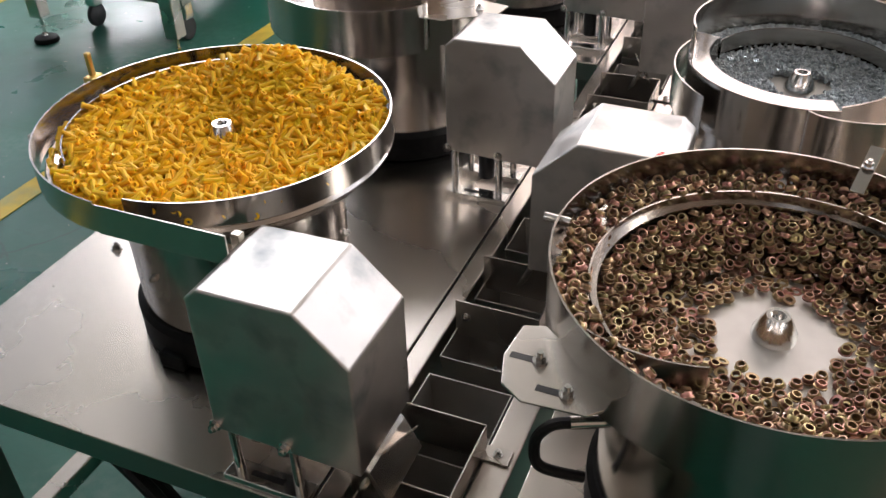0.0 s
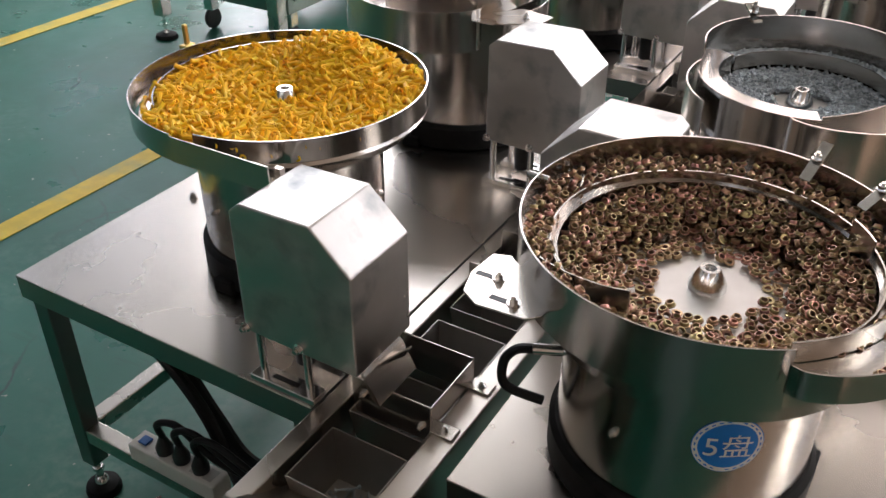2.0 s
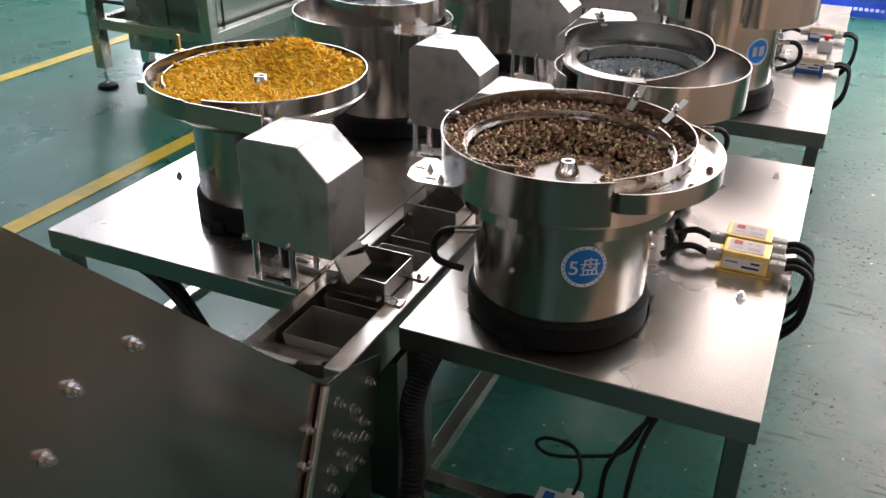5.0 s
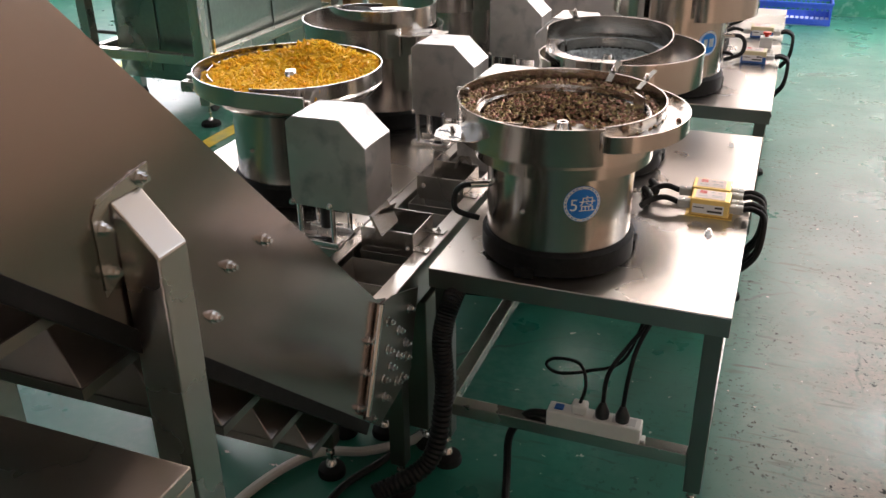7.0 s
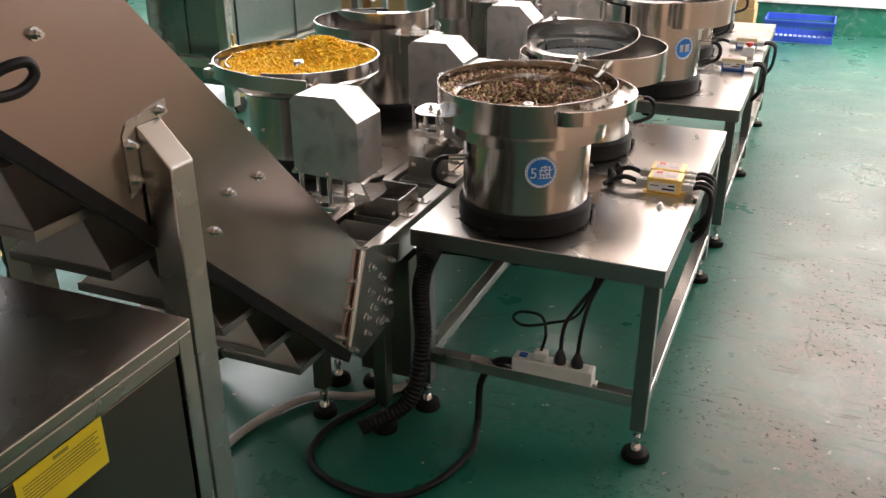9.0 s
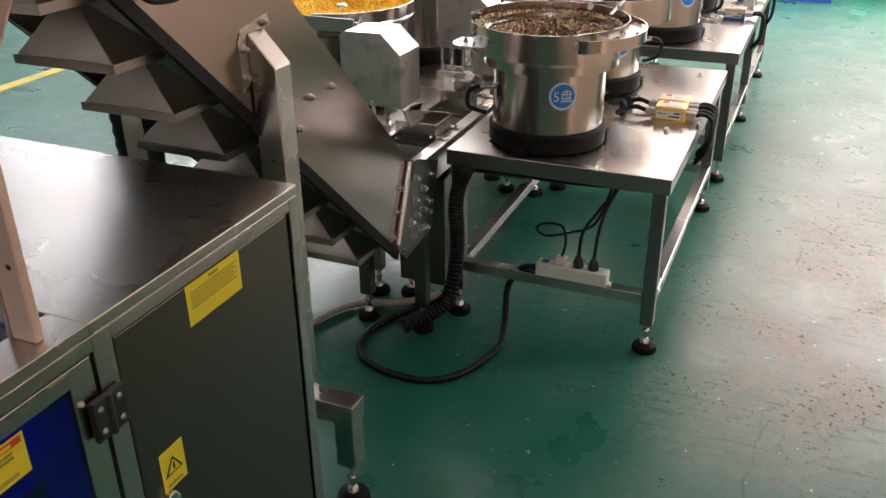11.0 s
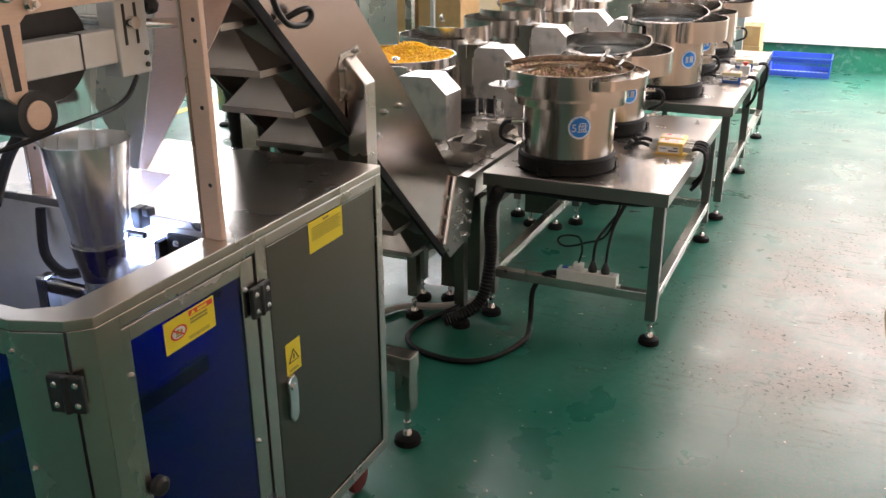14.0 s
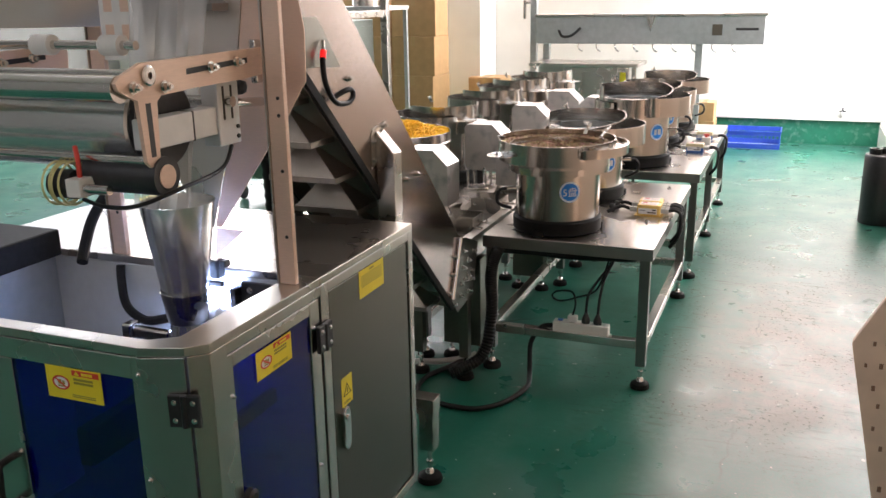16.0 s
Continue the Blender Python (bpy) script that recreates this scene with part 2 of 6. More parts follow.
WALL_PAINT = material("white_wall_paint", (0.80, 0.78, 0.73), 0.6, vary=0.03, grain=4, bump=0.05, stain=(0.62, 0.58, 0.50), stain_scale=1.1, stain_amount=0.35)
# ceiling is out of view; its grey keeps the bounced light down
CEILING_PAINT = material("unseen_ceiling_grey", (0.42, 0.41, 0.39), 0.7, vary=0.03, grain=5)
DADO = material("green_dado_paint", (0.02, 0.17, 0.10), 0.4, vary=0.12, grain=12, stain=(0.45, 0.5, 0.45), stain_scale=16, stain_amount=0.3)
CARD = material("corrugated_carton", (0.44, 0.27, 0.12), 0.7, vary=0.08, grain=12, bump=0.1, stain=(0.36, 0.21, 0.09), stain_scale=4, stain_amount=0.4)
BLUE_ACRYLIC = material("blue_acrylic", (0.0006, 0.001, 0.34), 0.03, transmission=0.97, spec=0.08)
# same brushed steel, dark surroundings' reflection painted into its base colour
STEEL_DARK_REFLECTION = material("brushed_steel_dark_reflection", (0.17, 0.158, 0.132), 0.33, 1.0, vary=0.0, grain=30, rough_vary=0.03,
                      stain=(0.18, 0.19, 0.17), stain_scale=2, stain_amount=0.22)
PEACH_BOARD = material("perforated_board", (0.82, 0.62, 0.48), 0.55, vary=0.08, grain=10, bump=0.06, stain=(0.62, 0.44, 0.32), stain_scale=4, stain_amount=0.4)
MILL_PLATE = material("brushed_side_plate", (0.40, 0.33, 0.295), 0.20, 1.0, vary=0.0, grain=30, rough_vary=0.03,
                      stain=(0.33, 0.28, 0.25), stain_scale=3, stain_amount=0.22)
BIN_LIGHT = material("bucket_sheet", (0.33, 0.305, 0.28), 0.32, 1.0, vary=0.03, grain=6, rough_vary=0.06)
# tan reflection of the surroundings painted into the base colour, little metal
MAST = material("mast_tan_reflection", (0.72, 0.525, 0.405), 0.40, 0.2, vary=0.05, grain=40, stretch=(1, 1, 12), bump=0.04, rough_vary=0.06)
RED_WHEEL = material("red_polyurethane", (0.16, 0.015, 0.015), 0.4)
CREAM = material("cream_lacquer", (0.70, 0.62, 0.38), 0.4, vary=0.04, grain=20)
PINK_LABEL = material("pale_pink_label", (0.84, 0.70, 0.66), 0.4, vary=0.03, grain=20)
BLUE_PALE = material("pale_blue_plastic", (0.45, 0.50, 0.72), 0.4, vary=0.08, grain=15)
GALVANISED = material("galvanised_frame", (0.48, 0.50, 0.50), 0.45, 0.8, vary=0.07, grain=20, rough_vary=0.08)
TAPE = material("packing_tape", (0.50, 0.34, 0.17), 0.25, vary=0.05, grain=20)
MARK_BROWN = material("punched_mark", (0.26, 0.14, 0.085), 0.7)
HOPPER = material("bright_hopper_sheet", (0.74, 0.69, 0.63), 0.30, 1.0, vary=0.05, grain=6, rough_vary=0.08, stain=(0.6, 0.48, 0.40), stain_scale=3, stain_amount=0.4)
ALU_PALE = material("pale_aluminium", (0.68, 0.68, 0.66), 0.42, 0.3, vary=0.04, grain=30)
RED_CAP = material("red_lens", (0.75, 0.02, 0.02), 0.25, coat=0.4, emit=(1.0, 0.02, 0.02), strength=0.5)
LED = material("white_led_strip", (0.9, 0.92, 1.0), 0.4, emit=(0.42, 0.55, 1.0), strength=65.0)
CLEAR_FILM = material("clear_packing_film", (0.85, 0.83, 0.80), 0.16, alpha=0.34, spec=0.6, bump=0.3, grain=8)
FILM = material("packing_film", (0.72, 0.74, 0.74), 0.20, 0.8, vary=0.10, grain=30, stretch=(1, 1, 0.25), bump=1.0, rough_vary=0.10)
CLEAR_HOSE = material("clear_yellow_hose", (0.62, 0.58, 0.26), 0.3, vary=0.1, grain=30)
GLASS = material("window_glass", (1, 1, 1), 0.02, transmission=1.0, spec=0.5)
BRASS = material("yellow_brass", (0.75, 0.55, 0.2), 0.3, 0.9)
# steel with its green reflection tinted into the base colour
MACHINE_GREEN = material("steel_green_reflection", (0.30, 0.34, 0.31), 0.30, 1.0, vary=0.05, grain=40, rough_vary=0.08)


def floor_material():
    m = bpy.data.materials.new("green_epoxy_floor")
    m.use_nodes = True
    nt = m.node_tree
    b = nt.nodes["Principled BSDF"]
    co = nt.nodes.new("ShaderNodeTexCoord")

    def noise_node(scale, detail=5, rough=0.55):
        n = nt.nodes.new("ShaderNodeTexNoise")
        n.inputs["Scale"].default_value, n.inputs["Detail"].default_value, n.inputs["Roughness"].default_value = scale, detail, rough
        nt.links.new(co.outputs["Object"], n.inputs["Vector"])
        return n.outputs["Fac"]

    def rng(src, a, c, lo=0.0, hi=1.0):
        r = nt.nodes.new("ShaderNodeMapRange")
        for key, v in (("From Min", a), ("From Max", c), ("To Min", lo), ("To Max", hi)):
            r.inputs[key].default_value = v
        nt.links.new(src, r.inputs["Value"])
        return r.outputs[0]

    def mix(fac, a, c):
        x = nt.nodes.new("ShaderNodeMix")
        x.data_type = "RGBA"
        nt.links.new(fac, x.inputs["Factor"])
        for key, v in (("A", a), ("B", c)):
            if isinstance(v, tuple):
                x.inputs[key].default_value = (*v, 1)
            else:
                nt.links.new(v, x.inputs[key])
        return x.outputs["Result"]

    def times(a, c):
        x = nt.nodes.new("ShaderNodeMath")
        x.operation = "MULTIPLY"
        nt.links.new(a, x.inputs[0]), nt.links.new(c, x.inputs[1])
        return x.outputs[0]

    base = mix(rng(noise_node(0.9, 6), 0.35, 0.65), (0.009, 0.105, 0.070), (0.014, 0.150, 0.104))
    base = mix(rng(noise_node(7, 5), 0.45, 0.75, 0, 0.35), base, (0.035, 0.17, 0.13))
    worn = times(rng(noise_node(1.3, 7, 0.65), 0.50, 0.66), rng(noise_node(26, 4), 0.40, 0.62))
    base = mix(rng(worn, 0.0, 1.0, 0.0, 0.26), base, (0.22, 0.33, 0.28))
    sep = nt.nodes.new("ShaderNodeSeparateXYZ")
    nt.links.new(co.outputs["Object"], sep.inputs[0])
    # peach sheen on the aisle floor, painted into the colour and broken by noise
    lane_sheen = times(times(rng(sep.outputs["X"], 0.05, 0.40), rng(sep.outputs["X"], 0.9, 1.3, 1.0, 0.0)), times(rng(sep.outputs["Y"], -0.55, 0.05), rng(sep.outputs["Y"], 0.9, 2.4, 1.0, 0.0)))
    lane_sheen = times(lane_sheen, rng(noise_node(2.6, 9, 0.76), 0.36, 0.58))
    base = mix(rng(lane_sheen, 0.0, 1.0, 0.0, 0.72), base, (0.37, 0.27, 0.22))
    base = mix(times(rng(noise_node(75, 5, 0.7), 0.46, 0.66, 0, 0.55), rng(sep.outputs["X"], 0.0, 0.4)), base, (0.10, 0.12, 0.10))
    scuff = nt.nodes.new("ShaderNodeTexNoise")
    scuff.inputs["Scale"].default_value, scuff.inputs["Detail"].default_value = 16, 3
    sm = nt.nodes.new("ShaderNodeMapping")
    sm.inputs["Scale"].default_value, sm.inputs["Rotation"].default_value = (0.35, 2.4, 1), (0, 0, 0.35)
    nt.links.new(co.outputs["Object"], sm.inputs["Vector"]), nt.links.new(sm.outputs["Vector"], scuff.inputs["Vector"])
    scuffs = times(rng(scuff.outputs["Fac"], 0.59, 0.66, 0, 0.8), times(rng(noise_node(1.7, 3), 0.40, 0.58), times(rng(sep.outputs["Y"], -0.8, 0.3, 0.15, 1.0), rng(sep.outputs["X"], -1.0, 0.1, 0.2, 1.0))))
    base = mix(scuffs, base, (0.055, 0.075, 0.06))
    chips = rng(noise_node(23, 3), 0.70, 0.725)
    base = mix(chips, base, (0.52, 0.50, 0.44))
    specks = times(rng(noise_node(44, 4, 0.62), 0.59, 0.625), times(rng(noise_node(2.6, 4), 0.42, 0.55), times(rng(sep.outputs["Y"], -0.8, 0.1), rng(sep.outputs["X"], -0.5, 0.1))))
    base = mix(specks, base, (0.03, 0.035, 0.03))
    # a few long hairline cracks
    vor = nt.nodes.new("ShaderNodeTexVoronoi")
    vor.feature = "DISTANCE_TO_EDGE"
    vor.inputs["Scale"].default_value = 0.55
    warp = nt.nodes.new("ShaderNodeMix")
    warp.data_type = "RGBA"
    warp.inputs["Factor"].default_value = 0.12
    nz = nt.nodes.new("ShaderNodeTexNoise")
    nz.inputs["Scale"].default_value, nz.inputs["Detail"].default_value = 5, 6
    nt.links.new(co.outputs["Object"], nz.inputs["Vector"]), nt.links.new(co.outputs["Object"], warp.inputs["A"]), nt.links.new(nz.outputs["Color"], warp.inputs["B"])
    nt.links.new(warp.outputs["Result"], vor.inputs["Vector"])
    crack = times(rng(vor.outputs["Distance"], 0.0, 0.004, 1.0, 0.0), rng(noise_node(1.1, 3), 0.50, 0.62))
    base = mix(crack, base, (0.02, 0.05, 0.04))
    nt.links.new(base, b.inputs["Base Color"])
    nt.links.new(rng(noise_node(2.5, 6), 0.3, 0.7, 0.23, 0.42), b.inputs["Roughness"])
    # pits and scuffs have lost their gloss; the painted aisle sheen is less glossy too
    nt.links.new(times(times(rng(specks, 0, 1, 0.66, 0.04), rng(scuffs, 0, 1, 1.0, 0.25)), rng(lane_sheen, 0, 1, 1.0, 0.62)), b.inputs["Specular IOR Level"])
    bu = nt.nodes.new("ShaderNodeBump")
    bu.inputs["Strength"].default_value, bu.inputs["Distance"].default_value = 0.20, 0.004
    nt.links.new(noise_node(11, 7, 0.62), bu.inputs["Height"])
    nt.links.new(bu.outputs["Normal"], b.inputs["Normal"])
    return m


FLOOR = floor_material()

# ---- the hall ----
X0, X1, Y0, Y1, ZC = -9.0, 1.75, -6.5, 7.15, 7.6


# mostly unseen east wall, tinted tan to give the steel warm reflections
TAN_WALL = material("tan_bounce_wall", (0.62, 0.49, 0.39), 0.6, vary=0.05, grain=4, stain=(0.45, 0.36, 0.28), stain_scale=1.1, stain_amount=0.4)
# west and south walls are unseen, made dark to cut bounce and dim reflections
DIM_UNSEEN_WALL = material("dim_unseen_wall", (0.14, 0.14, 0.13), 0.6, vary=0.06, grain=4, stain=(0.10, 0.10, 0.09), stain_scale=1.1, stain_amount=0.4)


def plain(name, bm, mat, label, category, kind="structure"):
    return tagged(part(name, bm, mat), label, category, kind=kind)


plain("floor", boxes((X0 - 0.2, X1 + 0.2, Y0 - 0.2, Y1 + 0.2, -0.12, 0.0), bev=0), FLOOR, "worn glossy green epoxy-painted concrete floor", "floor")
plain("ceiling", boxes((X0, X1, Y0, Y1, ZC, ZC + 0.12), bev=0), CEILING_PAINT, "plain unseen hall ceiling, greyed to cut bounced light", "ceiling")


def holed_wall(name, axis, at, thick, lo, hi, holes, label):
    """A wall along an axis with window holes (lo, hi, sill, head)."""
    bm = bmesh.new()
    def slab(u0, u1, z0, z1):
        if u1 - u0 < 1e-4 or z1 - z0 < 1e-4:
            return
        if axis == "y":
            box(bm, at, at + thick, u0, u1, z0, z1, bev=0)
        else:
            box(bm, u0, u1, at, at + thick, z0, z1, bev=0)
    u = lo
    for a, b, s, h in holes:
        slab(u, a, 0, ZC)
        slab(a, b, 0, s)
        slab(a, b, h, ZC)
        u = b
    slab(u, hi, 0, ZC)
    return plain(name, bm, {"wall_north": WALL_PAINT, "wall_east": TAN_WALL}.get(name, DIM_UNSEEN_WALL), label, "wall")


EAST_WINDOWS = [(0.9, 2.7, 1.0, 4.6), (3.3, 4.9, 1.0, 4.6), (5.3, 6.9, 0.8, 4.6)]
# unseen windows, added as a source for the left tables
UNSEEN_WEST_WINDOWS = [(-0.5, 1.6, 2.0, 7.1), (2.2, 4.3, 2.0, 7.1), (4.8, 6.8, 2.0, 7.1)]
# only a north sill is known; the north-west pair is unseen, added for glare
NORTH_WINDOWS = [(-8.5, -6.3, 1.1, 7.1), (-5.9, -3.8, 1.1, 7.1), (-2.9, -1.9, 1.66, 5.2), (-1.65, -0.1, 1.62, 5.2), (0.30, 1.55, 1.66, 5.2)]
holed_wall("wall_east", "y", X1, 0.2, Y0, Y1, EAST_WINDOWS, "mostly unseen wall tinted tan for warm reflections, tall windows")
holed_wall("wall_west", "y", X0 - 0.2, 0.2, Y0, Y1, UNSEEN_WEST_WINDOWS, "unseen side wall darkened to cut bounced light, tall windows")
holed_wall("wall_north", "x", Y1, 0.2, X0, X1, NORTH_WINDOWS, "stained white end wall below tall windows")
# unseen high windows, added to brighten the south-facing sheet metal
UNSEEN_SOUTH_WINDOWS = [(-4.2, -2.3, 2.7, 5.2), (-1.0, 1.2, 2.7, 5.2)]
holed_wall("wall_south", "x", Y0 - 0.2, 0.2, X0, X1, UNSEEN_SOUTH_WINDOWS, "unseen end wall darkened for dim reflections, high windows")
plain("baseboard_north", boxes((X0, X1 - 0.0125, Y1 - 0.012, Y1, 0, 0.27)), DADO, "scuffed dark green painted dado band", "baseboard")
plain("baseboard_east", boxes((X1 - 0.012, X1, Y0, Y1, 0, 0.27)), DADO, "scuffed dark green painted dado band", "baseboard")
plain("trim_north", boxes((X0, X1 - 0.013, Y1 - 0.05, Y1 - 0.013, 0.275, 0.305)), WHITE_PLASTIC, "thin white cable trunking along the wall", "trim")

count = 0
for side, wins in (("e", EAST_WINDOWS), ("n", NORTH_WINDOWS), ("w", UNSEEN_WEST_WINDOWS), ("s", UNSEEN_SOUTH_WINDOWS)):
    for a, b, s, h in wins:
        count += 1
        win = thing("window_%d" % count, "white-framed tall window mostly out of view, clear panes, daylight outside", "window", kind="structure")
        at = {"e": X1 + 0.1, "n": Y1 + 0.1, "w": X0 - 0.1, "s": Y0 - 0.1}[side]
        mid = (a + b) / 2

        def bar(bm, u0, u1, z0, z1, d=0.03):
            if side in "ns":
                box(bm, u0, u1, at - d, at + d, z0, z1)
            else:
                box(bm, at - d, at + d, u0, u1, z0, z1)
            return bm
        frame_bm = bmesh.new()
        for u0, u1, z0, z1 in ((a, a + 0.05, s, h), (b - 0.05, b, s, h), (a + 0.05, b - 0.05, s, s + 0.05), (a + 0.05, b - 0.05, h - 0.05, h), (mid - 0.025, mid + 0.025, s + 0.05, h - 0.05)):
            bar(frame_bm, u0, u1, z0, z1)
        part("window_frame", frame_bm, WHITE_PLASTIC, win)
        for u0, u1 in ((a + 0.0505, mid - 0.0255), (mid + 0.0255, b - 0.0505)):
            part("pane", bar(bmesh.new(), u0, u1, s + 0.0505, h - 0.0505, 0.003), GLASS, win).visible_shadow = False
        face = {"e": (-1, 0, -0.1), "n": (0, -1, -0.1), "w": (1, 0, -0.1), "s": (0, 1, -0.1)}[side]
        place = {"e": (X1 + 0.03, mid), "n": (mid, Y1 + 0.03), "w": (X0 - 0.03, mid), "s": (mid, Y0 - 0.03)}[side]
        radiance = DAYLIGHT["west"] if side == "w" else DAYLIGHT["south"] if side == "s" else DAYLIGHT[("far_east" if a > 5 else "east") if side == "e" else ("north_west" if b < -3.0 else "north")]
        # north lamps are tinted peach to warm the floor's sheen
        window_lamp(place[0], place[1], (s + h) / 2, (b - a) * 0.94, (h - s) * 0.94, face, radiance * math.pi * (b - a) * (h - s) * 0.88, (1.0, 0.79, 0.69) if side == "n" and b > -3.0 else (1.0, 0.94, 0.925))

line_bm = boxes((-3.08, -2.98, -3.0, 6.9, 0.001, 0.004), bev=0)
plain("floor_line_1", line_bm, YELLOW_LINE, "worn yellow aisle line painted on the floor", "floor marking")
plain("floor_line_2", boxes((-4.80, -4.69, -3.0, 6.9, 0.001, 0.004), bev=0), YELLOW_LINE, "worn yellow aisle line painted on the floor", "floor marking")

# boards out of view, added as a peach reflector for the elevator plate
lining = bmesh.new()
for k in range(7):
    box(lining, X1 - 0.05, X1 - 0.0125, -6.4 + k * 0.96, -6.4 + k * 0.96 + 0.95, 0.02, 2.44, 0.003)
for k in range(2):
    box(lining, X1 - 0.05, X1 - 0.0125, 0.32 + k * 0.96, 1.27 + k * 0.96, 0.02, 0.98, 0.003)
plain("unseen_warm_boards", lining, PEACH_BOARD, "unseen peach-coloured boards added for warm reflections", "wall lining")

H = 0.65


def foot(parent, x, y, top, r=0.042):
    """A levelling foot: rubber pad, steel cup, threaded stem."""
    bm = lathe(bmesh.new(), [(0, 0), (r, 0), (r * 1.02, 0.008), (r * 0.93, 0.022), (r * 0.55, 0.032), (0, 0.032)], 24, centre=(x, y))
    f = part("foot", bm, RUBBER, parent, smooth=True)
    bm = lathe(bmesh.new(), [(0, 0.03), (0.018, 0.03), (0.014, 0.045), (0.008, 0.05), (0.008, top), (0, top)], 14, centre=(x, y))
    part("stem", bm, CHROME, f, "threaded zinc stem", smooth=True)
    part("lock_nut", lathe(bmesh.new(), [(0.008, 0.07), (0.014, 0.07), (0.014, 0.08), (0.008, 0.08)], 6, centre=(x, y)), CHROME, f)


def work_table(x0, x1, y0, y1, label, mids=()):
    t = thing("work_table", label, "table", group="machine tables")
    bm = boxes((x0, x1, y0, y1, H - 0.004, H), bev=0.0018)
    part("tabletop", bm, STEEL_TOP, t, "brushed stainless top with folded edge")
    # aprons, underside and legs use the darkened copies of the table steel
    for a, b, c, d in ((x0 + 0.001, x1 - 0.001, y0 + 0.001, y0 + 0.003), (x0 + 0.001, x1 - 0.001, y1 - 0.003, y1 - 0.001), (x0 + 0.001, x0 + 0.003, y0 + 0.0032, y1 - 0.0032), (x1 - 0.003, x1 - 0.001, y0 + 0.0032, y1 - 0.0032)):
        part("apron", boxes((a, b, c, d, H - 0.055, H - 0.0041), bev=0.0006), EDGE_STEEL_DIM, t)
    part("underside", boxes((x0 + 0.0035, x1 - 0.0035, y0 + 0.0035, y1 - 0.0035, H - 0.054, H - 0.03), bev=0), EDGE_STEEL_DIM, t)
    ys = [y0 + 0.035, *mids, y1 - 0.035]
    for x in (x0 + 0.035, x1 - 0.035):
        for y in ys:
            part("leg", boxes((x - 0.022, x + 0.022, y - 0.022, y + 0.022, 0.105, H - 0.0555), bev=0.003), TUBE_STEEL_DIM, t)
            foot(t, x, y, 0.106)
        for a, b in zip(ys, ys[1:]):
            part("side_rail", boxes((x - 0.021, x + 0.021, a + 0.0225, b - 0.0225, 0.185, 0.225), bev=0.003), STEEL, t)
    for y in (ys[0], ys[-1]):
        part("cross_rail", boxes((x0 + 0.058, x1 - 0.058, y - 0.02, y + 0.02, 0.185, 0.225), bev=0.003), STEEL, t)
    return t


work_table(-0.76, 0.0, 0.0, 1.36, "brushed stainless steel work table under the nut feeder")
work_table(-0.76, 0.015, 1.69, 3.80, "brushed stainless steel work table with grey feeders", (2.74,))
work_table(-1.802, -1.035, 0.018, 1.36, "brushed stainless steel work table under the yellow plug feeder")
work_table(-1.82, -1.035, 1.665, 3.80, "brushed stainless steel work table behind the first one", (2.74,))

# bolt heads standing on the table tops
for x, y in ((-1.718, 0.447), (-0.099, 0.452), (-1.70, 1.2), (-0.10, 1.22)):
    b = tagged(part("bolt_head", bolt(bmesh.new(), (x, y, H), (0, 0, 1), 0.009, 0.011), CHROME), "small zinc bolt head on the steel table top", "bolt")

# ---- the bucket conveyor between the tables ----
conv = thing("bucket_conveyor", "long stainless trough conveyor between the feeder tables", "conveyor")
for x, w in ((-1.012, 0.018), (-0.806, 0.024)):
    part("side_rail", boxes((x - w, x + w, -0.20, 3.9, 0.55, 0.652), bev=0.003), STEEL_TOP, conv)
part("trough_floor", boxes((-0.99, -0.834, -0.20, 3.9, 0.52, 0.526), bev=0), BIN_STEEL, conv, "dark stained trough floor")
for y in (0.09, 1.2, 2.2, 3.2):
    part("stand", boxes((-0.97, -0.785, y - 0.05, y + 0.05, 0.09, 0.519), bev=0.003), STEEL_DARK_REFLECTION, conv)
    for x in (-0.95, -0.805):
        foot(conv, x, y, 0.0905, 0.04)


def tray_bin(x0, x1, y0, y1, z0, z1, name="bucket"):
    """An open sheet bin with slightly flared sides, in the trough."""
    bm = bmesh.new()
    f, t = 0.012, 0.002
    o = [bm.verts.new(p) for p in ((x0 + f, y0 + f, z0), (x1 - f, y0 + f, z0), (x1 - f, y1 - f, z0), (x0 + f, y1 - f, z0))]
    u = [bm.verts.new(p) for p in ((x0, y0, z1), (x1, y0, z1), (x1, y1, z1), (x0, y1, z1))]
    ui = [bm.verts.new(p) for p in ((x0 + t, y0 + t, z1), (x1 - t, y0 + t, z1), (x1 - t, y1 - t, z1), (x0 + t, y1 - t, z1))]
    oi = [bm.verts.new(p) for p in ((x0 + f + t, y0 + f + t, z0 + t), (x1 - f - t, y0 + f + t, z0 + t), (x1 - f - t, y1 - f - t, z0 + t), (x0 + f + t, y1 - f - t, z0 + t))]
    bm.faces.new(o[::-1]), bm.faces.new(oi)
    for a, b in ((o, u), (u, ui), (ui, oi)):
        for k in range(4):
            bm.faces.new((a[k], a[(k + 1) % 4], b[(k + 1) % 4], b[k]))
    return part(name, bm, BIN_STEEL, conv)


y = -0.115
while y < 3.7:
    tray_bin(-0.984, -0.836, y, y + 0.125, 0.535, 0.64)
    y += 0.17


